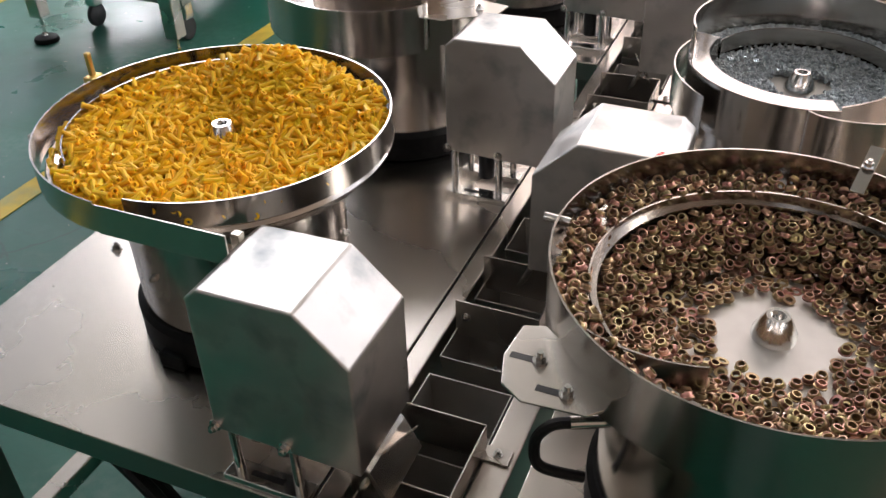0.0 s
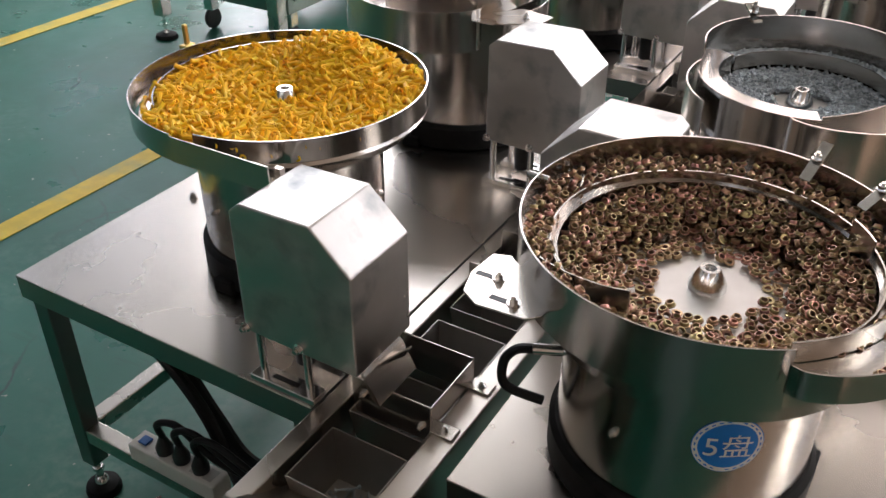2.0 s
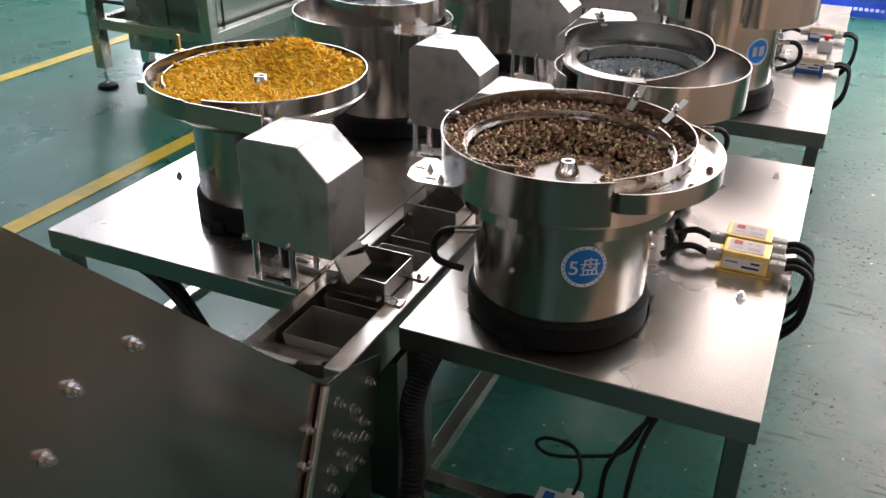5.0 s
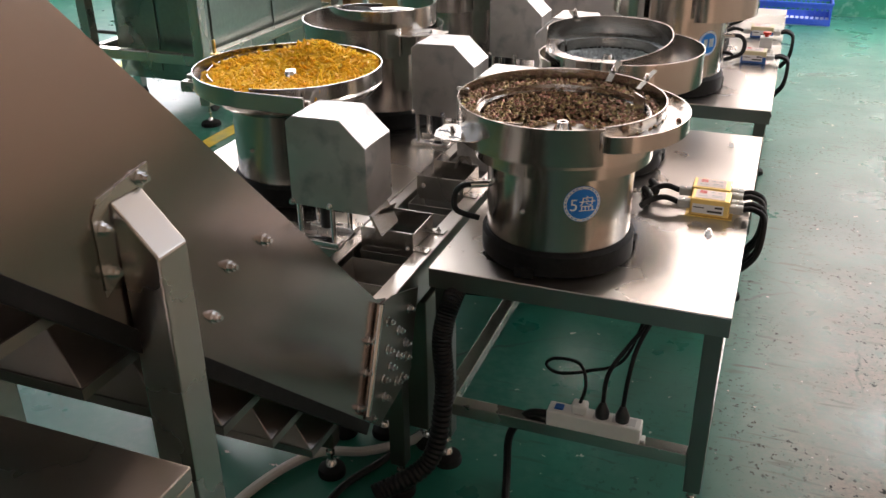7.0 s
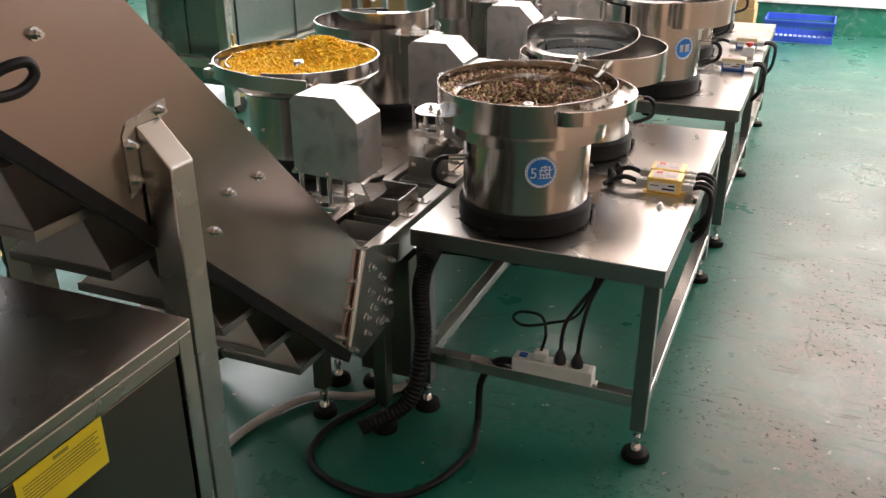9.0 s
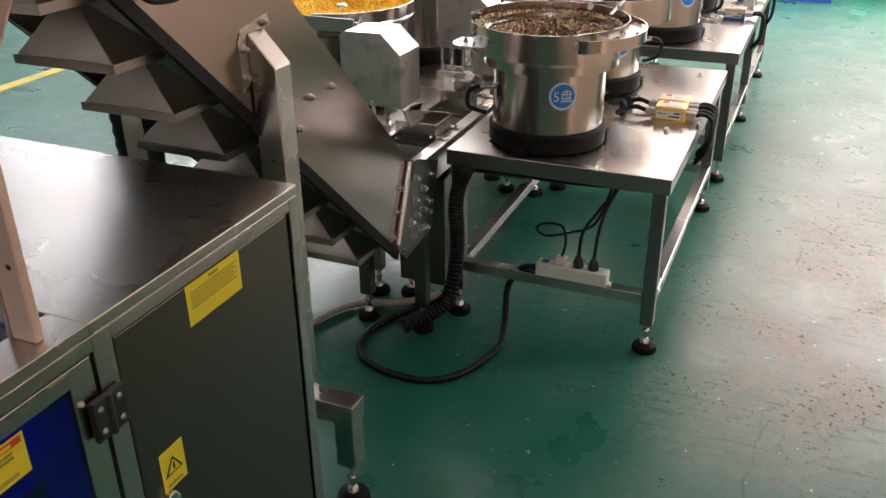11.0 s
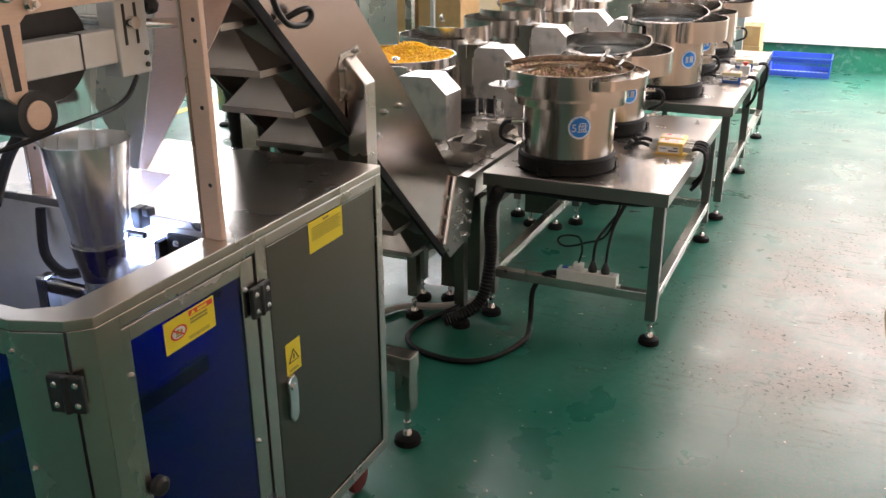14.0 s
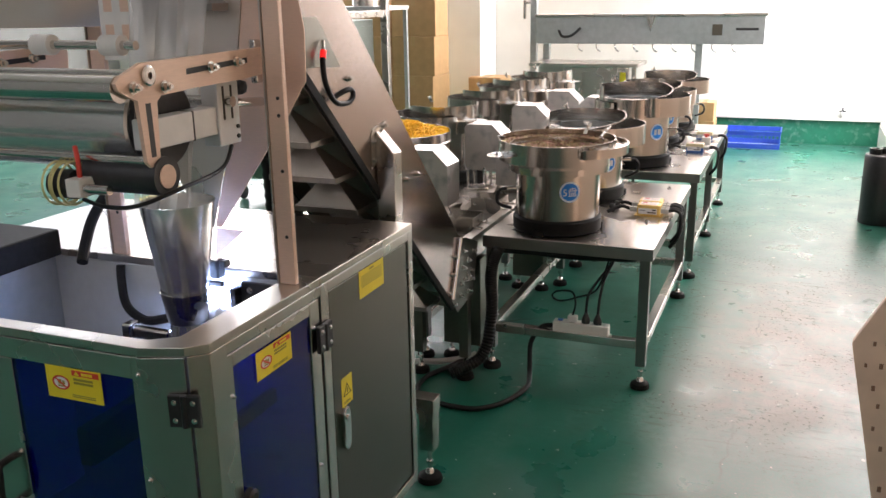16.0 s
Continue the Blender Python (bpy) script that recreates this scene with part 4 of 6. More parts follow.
def poisson(rnd, r0, r1, gap, tries, keep=None):
    pts, grid = [], {}
    for _ in range(tries):
        a, r = rnd.uniform(0, 2 * math.pi), math.sqrt(rnd.uniform(r0 * r0, r1 * r1))
        x, y = r * math.cos(a), r * math.sin(a)
        if keep and not keep(x, y, r, math.degrees(a)):
            continue
        g = (int(x / gap // 1), int(y / gap // 1))
        if any((x - q[0]) ** 2 + (y - q[1]) ** 2 < gap * gap for i in (-1, 0, 1) for j in (-1, 0, 1) for q in grid.get((g[0] + i, g[1] + j), ())):
            continue
        grid.setdefault(g, []).append((x, y))
        pts.append((x, y, r, a))
    return pts


rnd = random.Random(11)
zb = H + 0.318
NUT_PROF = [(0.0042, 0.0), (0.0079, 0.0), (0.0079, 0.0013), (0.0065, 0.0022), (0.0062, 0.0062), (0.0056, 0.0068), (0.0044, 0.0068)]
spots = []


def nut_height(r, a):
    back = 0.5 + 0.5 * math.sin(a - 0.4)
    return zb + 0.004 + max(0.0, r - 0.11) * (0.24 + 0.08 * back)


bare = lambda x, y, r, a: r > 0.078 + 0.003 * math.sin(3 * radians(a) + 1) + 0.004 * math.sin(7 * radians(a))
for layer, (gap, lift) in enumerate(((0.0126, 0.0), (0.0126, 0.006), (0.0138, 0.012))):
    for x, y, r, a in poisson(rnd, 0.07, 0.207, gap, 22000, bare):
        if layer and r < 0.105 + 0.02 * layer + 0.02 * rnd.random():
            continue
        tilt = 0.15 if r < 0.115 else 0.42
        n = Vector((rnd.gauss(0, tilt), rnd.gauss(0, tilt), 1 if rnd.random() < 0.8 else -1))
        spots.append(((C5[0] + x, C5[1] + y, nut_height(r, a) + lift + rnd.uniform(0, 0.005)), n, rnd.uniform(0, 6)))
for lift in (0.0, 0.009):
    for x, y, r, a in poisson(rnd, 0.226, 0.272, 0.0148, 9000, lambda x, y, r, a: (a < 262 or a > 320) and r < nut_rim(a) - 0.010):
        spots.append(((C5[0] + x, C5[1] + y, zb + 0.053 + 0.012 * ((math.degrees(a) + 55) % 360) / 335 + lift), (rnd.gauss(0, 0.7), rnd.gauss(0, 0.7), 1), rnd.uniform(0, 6)))
for _ in range(7):
    a = radians(rnd.uniform(-60, 50))
    spots.append(((C5[0] + 0.285 * math.cos(a), C5[1] + 0.285 * math.sin(a), zb + 0.065), (rnd.gauss(0, 0.2), rnd.gauss(0, 0.2), 1), 0))
scatter("flange_nuts", spots, NUT_PROF, 12, NUT, "many bronze-coloured zinc flange nuts heaped in the bowl", "nuts")

PLUG_PROF = [(0.0028, 0.0), (0.0060, 0.0), (0.0056, 0.003), (0.0046, 0.006), (0.0042, 0.026), (0.0036, 0.029), (0.0026, 0.029)]
spots = []
rnd = random.Random(21)


def plug_height(x, y, r):
    a = math.atan2(y, x)
    h = zb + 0.031 + 0.020 * (r / 0.26) ** 2
    h += 0.040 * math.exp(-((x + 0.02) ** 2 + (y - 0.19) ** 2) / 0.0075)
    h += 0.018 * math.exp(-((x - 0.12) ** 2 + (y - 0.13) ** 2) / 0.012)
    h -= 0.006 * math.exp(-(x * x + y * y) / 0.002)
    return h


for layer, (gap, lift) in enumerate(((0.0115, -0.014), (0.0100, -0.006), (0.0098, 0.001), (0.0135, 0.007))):
    for x, y, r, a in poisson(rnd, 0.032, 0.259, gap, 24000, lambda x, y, r, a: r < 0.238 or not 50 < a % 360 < 240):
        tilt = 0.35 if layer < 3 else 0.45
        ax = rnd.uniform(0, 6.283)
        d = Vector((math.cos(ax), math.sin(ax), rnd.gauss(0, tilt)))
        d.normalize()
        p = Vector((CP[0] + x, CP[1] + y, plug_height(x, y, r) + lift + rnd.uniform(-0.004, 0.004))) - d * 0.0155
        spots.append((p, d, 0))
for x, y, r, a in poisson(rnd, 0.25, 0.265, 0.022, 900, lambda x, y, r, a: 40 < a < 235):
    d = Vector((-math.sin(a), math.cos(a), rnd.gauss(0, 0.12)))
    spots.append((Vector((CP[0] + x, CP[1] + y, zb + 0.044)) - d * 0.0155, d, 0))
scatter("yellow_wall_plugs", spots, PLUG_PROF, 8, YELLOW_PLUG, "heaped yellow plastic wall plugs filling the bowl", "wall plugs")
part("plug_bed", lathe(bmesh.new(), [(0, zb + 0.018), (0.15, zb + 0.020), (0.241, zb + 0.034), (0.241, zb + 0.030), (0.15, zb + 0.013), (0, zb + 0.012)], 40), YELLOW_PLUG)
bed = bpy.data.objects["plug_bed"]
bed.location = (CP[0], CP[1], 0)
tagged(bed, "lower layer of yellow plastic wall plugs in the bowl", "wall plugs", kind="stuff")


def screw_fill(centre, seed, n, lift=0.0):
    r2 = random.Random(seed)
    sp = []
    z = H + 0.30 + 0.026 + lift
    for _ in range(n):
        a, r = r2.uniform(0, 6.283), math.sqrt(r2.uniform(0.045 ** 2, 0.158 ** 2))
        if r < 0.058 + 0.008 * math.sin(3 * a):
            continue
        t = r2.uniform(0, 6.283)
        sp.append(((centre[0] + r * math.cos(a), centre[1] + r * math.sin(a), z + 0.10 * max(0, r - 0.09) + r2.uniform(0, 0.008)), (math.cos(t), math.sin(t), r2.gauss(0, 0.25))))
    for _ in range(n // 5):
        a, r = r2.uniform(0, 4.2), r2.uniform(0.166, 0.192)
        sp.append(((centre[0] + r * math.cos(a), centre[1] + r * math.sin(a), H + 0.30 + 0.065 + lift + r2.uniform(0, 0.006)), (-math.sin(a), math.cos(a), r2.gauss(0, 0.2))))
    screws_mesh("zinc_screws", sp, SCREW, 0.017, 0.0018, "grey zinc screws heaped in the bowl")


screw_fill(CZ, 31, 6500)
screw_fill((-1.39, 1.15), 32, 3500)
screw_fill((-0.425, 1.94), 33, 1500, 0.037)


# ---- the inclined bucket elevator ----
def incline(s, n):
    """(y, z) of a point s up the slope and n above the lower edge line."""
    return (-0.44 - s * 0.7071 + n * 0.7071, 0.44 + s * 0.7071 + n * 0.7071)


elev = thing("bucket_elevator", "inclined stainless bucket elevator with large brushed side plates", "elevator")
side = [(-0.282, 0.712), (-0.335, 0.735), incline(2.05, 0.303), incline(2.05, -0.05), (-0.44, 0.44)]
right_plate = part("side_plate", prism(bmesh.new(), side, -0.753, -0.750, "x", bev=0.0008), MILL_PLATE, elev, "large brushed side plate")
left_plate = part("side_plate", prism(bmesh.new(), side, -1.063, -1.060, "x", bev=0.0008), MILL_PLATE, elev)
for x0, x1, par in ((-0.7495, -0.738, right_plate), (-1.0745, -1.0635, left_plate)):
    part("edge_flange", prism(bmesh.new(), [incline(0.0, 0.0), incline(2.05, -0.05), incline(2.05, -0.022), incline(0.0, 0.028)], x0, x1, "x", bev=0.001), RUBBER, par, "dark sealing strip along the edge")
for x0, x1, par in ((-0.778, -0.7535, right_plate), (-1.0595, -1.035, left_plate)):
    part("top_fold", prism(bmesh.new(), [incline(0.15, 0.2785), incline(2.05, 0.2985), incline(2.05, 0.3025), incline(0.15, 0.2825)], x0, x1, "x", bev=0.001), STEEL_TOP, par, "bright folded upper edge")
# the folded rib and the bolted end plate
part("rib", rod(bmesh.new(), (-0.7405, -0.331, 0.724), (-0.7405, -0.431, 0.487), 0.009, 16), CHROME, elev, "bright folded rib", smooth=True)
# end plate takes the darkened steel for its dark reflection
end = part("end_plate", prism(bmesh.new(), [(-0.32, 0.715), (-0.255, 0.705), (-0.10, 0.648), (-0.17, 0.43), (-0.36, 0.405), (-0.425, 0.47)], -0.7495, -0.746, "x", bev=0.0008), STEEL_DARK_REFLECTION, elev, "bolted end plate")
for y, z in ((-0.29, 0.655), (-0.17, 0.625), (-0.235, 0.60), (-0.30, 0.585), (-0.20, 0.545), (-0.245, 0.535), (-0.29, 0.53), (-0.20, 0.505), (-0.33, 0.52), (-0.26, 0.47), (-0.33, 0.47), (-0.225, 0.46)):
    bolt_part(end, (-0.746, y, z), (1, 0, 0), 0.0085, 0.013)
for y, z in ((-0.382, 0.655), (-0.405, 0.585), (-0.45, 0.52), (-0.392, 0.45), (-0.749, 1.072), (-0.852, 1.072), (-0.908, 1.011), (-1.25, 1.456)):
    bolt_part(right_plate, (-0.750, y, z), (1, 0, 0), 0.008, 0.011)
part("belt", prism(bmesh.new(), [incline(0.06, 0.205), incline(2.05, 0.205), incline(2.05, 0.211), incline(0.06, 0.211)], -1.0595, -0.7535, "x"), BIN_STEEL, elev, "grey steel slat belt")
part("belt", prism(bmesh.new(), [incline(0.06, 0.05), incline(2.05, 0.05), incline(2.05, 0.056), incline(0.06, 0.056)], -1.0595, -0.7535, "x"), BIN_STEEL, elev)


def sheet_bucket(s):
    """A sheet bucket on the returning belt, mouth down: a narrow back on the belt, a wide level mouth below."""
    y0, z0 = incline(s, 0.028 - 0.025 * s)
    bm = bmesh.new()
    x0, x1 = -1.020, -0.790
    low = [bm.verts.new(p) for p in ((x0, y0 - 0.135, z0), (x1, y0 - 0.135, z0), (x1, y0, z0), (x0, y0, z0))]
    high = [bm.verts.new(p) for p in ((-0.925, y0 - 0.100, z0 + 0.100), (-0.885, y0 - 0.100, z0 + 0.100), (-0.885, y0 - 0.085, z0 + 0.098), (-0.925, y0 - 0.085, z0 + 0.098))]
    bm.faces.new(low[::-1]), bm.faces.new(high)
    for k in range(4):
        bm.faces.new((low[k], low[(k + 1) % 4], high[(k + 1) % 4], high[k]))
    bmesh.ops.bevel(bm, geom=list(bm.edges), offset=0.0015, segments=1, affect="EDGES")
    bk = part("bucket", bm, BIN_LIGHT, elev)
    mouth = bmesh.new()
    for a, b, c, d in ((x0 - 0.004, x0, y0 - 0.139, y0 + 0.004), (x1, x1 + 0.004, y0 - 0.139, y0 + 0.004), (x0, x1, y0 - 0.139, y0 - 0.135), (x0, x1, y0, y0 + 0.004)):
        box(mouth, a, b, c, d, z0 - 0.016, z0 + 0.002, 0.0006)
    part("lip", mouth, BIN_LIGHT, bk, "folded mouth of the bucket")


for i in range(11):
    sheet_bucket(0.06 + i * 0.19)
for i in range(10):
    s = 0.16 + i * 0.175
    f = bmesh.new()
    prism(f, [incline(s, 0.2115), incline(s + 0.008, 0.2115), incline(s + 0.020, 0.276), incline(s + 0.014, 0.276)], -1.030, -0.783, "x", bev=0.001)
    part("flight", f, BIN_LIGHT, elev, "folded steel carrier flight")
# lower catch plate between the side plates
part("catch_plate", prism(bmesh.new(), [(-0.10, 0.60), (-0.275, 0.715), (-0.29, 0.715), (-0.11, 0.595)], -1.0, -0.835, "x"), STEEL, elev)
part("post", prism(bmesh.new(), [(-0.747, 0.3335), (-0.747, 1.275), (-0.685, 1.205), (-0.685, 0.3335)], -1.082, -1.022, "y", bev=0.003), STEEL, elev, "square tube post with a slanted top")
part("post", prism(bmesh.new(), [(-1.066, 0.3335), (-1.066, 1.275), (-1.128, 1.205), (-1.128, 0.3335)], -1.082, -1.022, "y", bev=0.003), STEEL, elev)
part("post_plate", prism(bmesh.new(), [(-1.115, 1.155), (-1.115, 1.265), (-1.10, 1.285), (-1.0, 1.30), (-1.0, 1.29), (-1.086, 1.17)], -0.7495, -0.7475, "x"), STEEL, right_plate)
for y, z in ((-1.10, 1.245), (-1.10, 1.185), (-1.02, 1.285)):
    bolt_part(right_plate, (-0.747, y, z), (1, 0, 0), 0.008, 0.01)
part("base_beam", boxes((-1.22, -0.582, -1.040, -0.975, 0.273, 0.333), bev=0.003), STEEL, elev)
for x in (-0.615, -1.19):
    part("foot_leg", boxes((x - 0.028, x + 0.028, -1.034, -0.978, 0.13, 0.272), bev=0.003), STEEL, elev)
    foot(elev, x, -1.006, 0.135, 0.045)
for x in (-0.80, -1.02):
    part("lower_leg", boxes((x - 0.022, x + 0.022, -0.152, -0.108, 0.105, 0.40), bev=0.003), STEEL_DARK_REFLECTION, elev)
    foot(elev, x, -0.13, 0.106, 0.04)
part("lower_box", boxes((-1.045, -0.77, -0.30, -0.10, 0.401, 0.53), bev=0.004), STEEL_DARK_REFLECTION, elev)
# the proximity switch on the upper part of the side plate
sw = part("switch_cover", prism(bmesh.new(), [(-1.315, 1.495), (-1.405, 1.603), (-1.44, 1.64), (-1.60, 1.64), (-1.60, 1.575), (-1.535, 1.51)], -0.7495, -0.738, "x", bev=0.001), STEEL_DARK_REFLECTION, elev, "dark steel switch cover")
part("switch", rod(bmesh.new(), (-0.730, -1.425, 1.575), (-0.722, -1.44, 1.55), 0.005), CHROME, sw, smooth=True)
part("switch_cap", rod(bmesh.new(), (-0.722, -1.44, 1.55), (-0.720, -1.450, 1.530), 0.009), RED_CAP, sw, "red cable cap", smooth=True)
part("switch_cable", tube(bmesh.new(), [(-0.720, -1.450, 1.532), (-0.716, -1.455, 1.48), (-0.714, -1.435, 1.435), (-0.712, -1.395, 1.402), (-0.71, -1.335, 1.395), (-0.71, -1.30, 1.41), (-0.712, -1.305, 1.43), (-0.716, -1.34, 1.43), (-0.73, -1.38, 1.415)], 0.008), CABLE, sw, smooth=True)
tagged(part("corrugated_hose", tube(bmesh.new(), [(-1.24, -0.95, 0.0), (-1.225, -0.97, 0.5), (-1.20, -1.0, 1.0), (-1.16, -1.1, 1.45)], 0.030, 12, 26, 0.07), CABLE, smooth=True), "thick black corrugated hose beside the elevator", "hose")
tagged(part("corrugated_hose", tube(bmesh.new(), [(-0.70, 0.10, 0.585), (-0.69, -0.02, 0.57), (-0.70, -0.06, 0.48), (-0.70, -0.05, 0.3), (-0.72, -0.12, 0.12), (-0.84, -0.22, 0.05)], 0.026, 12, 26, 0.07), CABLE, smooth=True), "black corrugated hose hanging from the table edge", "hose")

# ---- the vertical packing machine ----
pk = thing("packing_machine", "stainless vertical form-fill-seal packing machine on castors", "packing machine")
BX0, BX1, BY0, BY1, BZ0, BZ1 = -1.72, -0.565, -2.325, -1.225, 0.135, 1.02
OX0, OX1, OY0, OY1 = -1.42, -0.645, -2.285, -1.80
# carcass
part("floor_pan", boxes((BX0, BX1 - 0.03, BY0 + 0.03, BY1, BZ0, BZ0 + 0.02)), STEEL, pk)
part("back_panel", boxes((BX0, BX1 - 0.002, BY1 - 0.02, BY1, BZ0 + 0.021, BZ1 - 0.021)), STEEL_DARK_REFLECTION, pk)
part("left_panel", boxes((BX0, BX0 + 0.02, BY0 + 0.06, BY1 - 0.021, BZ0 + 0.021, BZ1 - 0.021)), STEEL_DARK_REFLECTION, pk)
part("inner_panel", boxes((BX0 + 0.021, BX1 - 0.03, OY1, OY1 + 0.012, BZ0 + 0.021, BZ1 - 0.021)), ALU_PALE, pk)
top = boxes((BX0, BX1, OY1, BY1, BZ1 - 0.02, BZ1), (BX0, OX0, BY0, OY1 - 0.0005, BZ1 - 0.02, BZ1), bev=0.002)
part("top_plate", top, STEEL_TOP, pk, "brushed top plate")
rim = bmesh.new()
prism(rim, [(OX1, OY1 - 0.0005), (BX1, OY1 - 0.0005), (BX1, -2.258), (-0.60, -2.292), (-0.69, -2.325), (OX0 + 0.0005, -2.325), (OX0 + 0.0005, OY0), (-0.70, OY0), (OX1, -2.245)], BZ1 - 0.02, BZ1, "z", bev=0.0015)
part("top_rim", rim, STEEL_TOP, pk, "bevelled rim round the open well")
# right side: frame, panel door with handle, window door
fr = boxes((BX1 - 0.03, BX1, BY1 - 0.032, BY1 - 0.0005, BZ0, BZ1 - 0.021), (BX1 - 0.03, BX1, -1.800, -1.762, BZ0, BZ1 - 0.021), (BX1 - 0.03, BX1, -2.258, -2.20, BZ0, BZ1 - 0.021),
           (BX1 - 0.03, BX1, -1.762, BY1 - 0.032, BZ1 - 0.047, BZ1 - 0.021), (BX1 - 0.03, BX1, -1.762, BY1 - 0.032, BZ0, BZ0 + 0.035),
           (BX1 - 0.03, BX1, -2.20, -1.800, BZ1 - 0.047, BZ1 - 0.021), (BX1 - 0.03, BX1, -2.20, -1.800, BZ0, BZ0 + 0.035), bev=0.002)
part("side_frame", fr, STEEL, pk, "brushed door frame")
door = part("panel_door", boxes((BX1 - 0.022, BX1 - 0.003, -1.757, BY1 - 0.040, BZ0 + 0.040, BZ1 - 0.050), bev=0.003), STEEL_DARK_REFLECTION, pk, "plain steel door with dark reflections in its colour")
hd = part("handle", prism(bmesh.new(), [(-1.725, 0.565), (-1.725, 0.61), (-1.715, 0.625), (-1.70, 0.625), (-1.69, 0.61), (-1.69, 0.565), (-1.69, 0.515), (-1.70, 0.50), (-1.715, 0.50), (-1.725, 0.515)], BX1 - 0.0028, BX1 + 0.010, "x", bev=0.003), CHROME, door, "flush zinc paddle handle")
part("lock", rod(bmesh.new(), (BX1 + 0.010, -1.7075, 0.595), (BX1 + 0.014, -1.7075, 0.595), 0.009), CHROME, door, smooth=True)
WT, PT = BZ1 - 0.052, BZ1 - 0.084
wdoor = part("window_door", boxes((BX1 - 0.022, BX1 - 0.004, -1.852, -1.806, BZ0 + 0.040, WT), bev=0.002), STEEL, pk, "steel door with a blue acrylic pane")
part("door_rail", boxes((BX1 - 0.022, BX1 - 0.004, -2.177, -1.8525, PT, WT), bev=0.002), STEEL, wdoor)
part("door_rail", boxes((BX1 - 0.022, BX1 - 0.004, -2.177, -1.8525, BZ0 + 0.040, BZ0 + 0.09), bev=0.002), STEEL, wdoor)
part("door_stile", boxes((BX1 - 0.022, BX1 - 0.004, -2.197, -2.1775, BZ0 + 0.040, WT), bev=0.002), STEEL, wdoor)
part("pane", boxes((BX1 - 0.020, BX1 - 0.007, -2.1775, -1.8525, BZ0 + 0.0905, PT - 0.0005), bev=0.0005), BLUE_ACRYLIC, wdoor, "deep blue tinted acrylic")
for y, z in ((-2.187, 0.87), (-1.84, 0.90), (-2.187, 0.45), (-1.84, 0.52)):
    bolt_part(wdoor, (BX1 - 0.004, y, z), (1, 0, 0), 0.005, 0.005)


def hinge(parent, m):
    h = bmesh.new()
    box(h, -0.034, -0.004, -0.036, 0.036, 0, 0.012, 0.003, m)
    box(h, 0.004, 0.034, -0.036, 0.036, 0, 0.012, 0.003, m)
    hg = part("hinge", h, BLACK_PLASTIC, parent, "black cast hinge")
    a, b = m @ Vector((0, -0.036, 0.009)), m @ Vector((0, 0.036, 0.009))
    part("hinge_pin", rod(bmesh.new(), a, b, 0.007), BLACK_PLASTIC, hg, smooth=True)
    for x in (-0.02, 0.02):
        for y in (-0.02, 0.02):
            bolt_part(hg, tuple(m @ Vector((x, y, 0.012))), tuple((m.to_3x3() @ Vector((0, 0, 1)))), 0.0045, 0.003)


TO_X = Matrix(((0, 0, 1, 0), (1, 0, 0, 0), (0, 1, 0, 0), (0, 0, 0, 1)))
for z in (0.865, 0.28):
    hinge(wdoor, Matrix.Translation((BX1 + 0.001, -1.803, z)) @ TO_X)
# the front: a bevelled corner post and a wide window door
corner = bmesh.new()
prism(corner, [(BX1, -2.2585), (-0.597, -2.290), (-0.603, -2.272), (BX1 - 0.02, -2.2585)], BZ0, BZ1 - 0.021, "z", bev=0.001)
part("corner_strip", corner, STEEL, pk)
FRONT = -2.325
fdoor = bmesh.new()
prism(fdoor, [(-0.602, -2.2935), (-0.685, FRONT), (-0.71, FRONT), (-0.71, FRONT + 0.02), (-0.68, FRONT + 0.02), (-0.607, -2.275)], BZ0 + 0.01, BZ1 - 0.022, "z", bev=0.001)
fd = part("front_door", fdoor, STEEL, pk, "front door with a round-cornered blue window")
for z0, z1 in ((BZ1 - 0.071, BZ1 - 0.022), (BZ0 + 0.01, BZ0 + 0.10)):
    part("door_rail", boxes((-1.40, -0.7105, FRONT, FRONT + 0.02, z0, z1), bev=0.002), STEEL, fd)
part("door_stile", boxes((-1.40, -1.04, FRONT, FRONT + 0.02, BZ0 + 0.1005, BZ1 - 0.0715), bev=0.002), STEEL, fd)
part("pane", boxes((-1.0395, -0.7105, FRONT + 0.004, FRONT + 0.016, BZ0 + 0.1005, BZ1 - 0.0715), bev=0.0005), BLUE_ACRYLIC, fd, "deep blue tinted acrylic")
for x, z in ((-0.695, 0.96), (-0.695, 0.72), (-0.695, 0.50), (-1.055, 0.72)):
    bolt_part(fd, (x, FRONT, z), (0, -1, 0), 0.005, 0.004)
part("pull", tube(bmesh.new(), [(-1.085, FRONT, 0.70), (-1.085, FRONT - 0.035, 0.695), (-1.085, FRONT - 0.04, 0.67), (-1.085, FRONT - 0.04, 0.60), (-1.085, FRONT, 0.59)], 0.009), BLACK_PLASTIC, fd, "black bow handle", smooth=True)
part("front_left_panel", boxes((BX0, -1.403, FRONT, FRONT + 0.02, BZ0 + 0.01, BZ1 - 0.022), bev=0.002), STEEL, pk)
hinge(fd, Matrix.Translation((-0.606, -2.2965, 0.885)) @ pose(0, 0, 0, 90, 0, 15))
part("knob", lathe(bmesh.new(), [(0, 0), (0.02, 0), (0.02, 0.015), (0.012, 0.02), (0, 0.02)], 20), BLACK_PLASTIC, pk).matrix_basis = Matrix.Translation((BX1, -2.17, 0.62)) @ TO_X
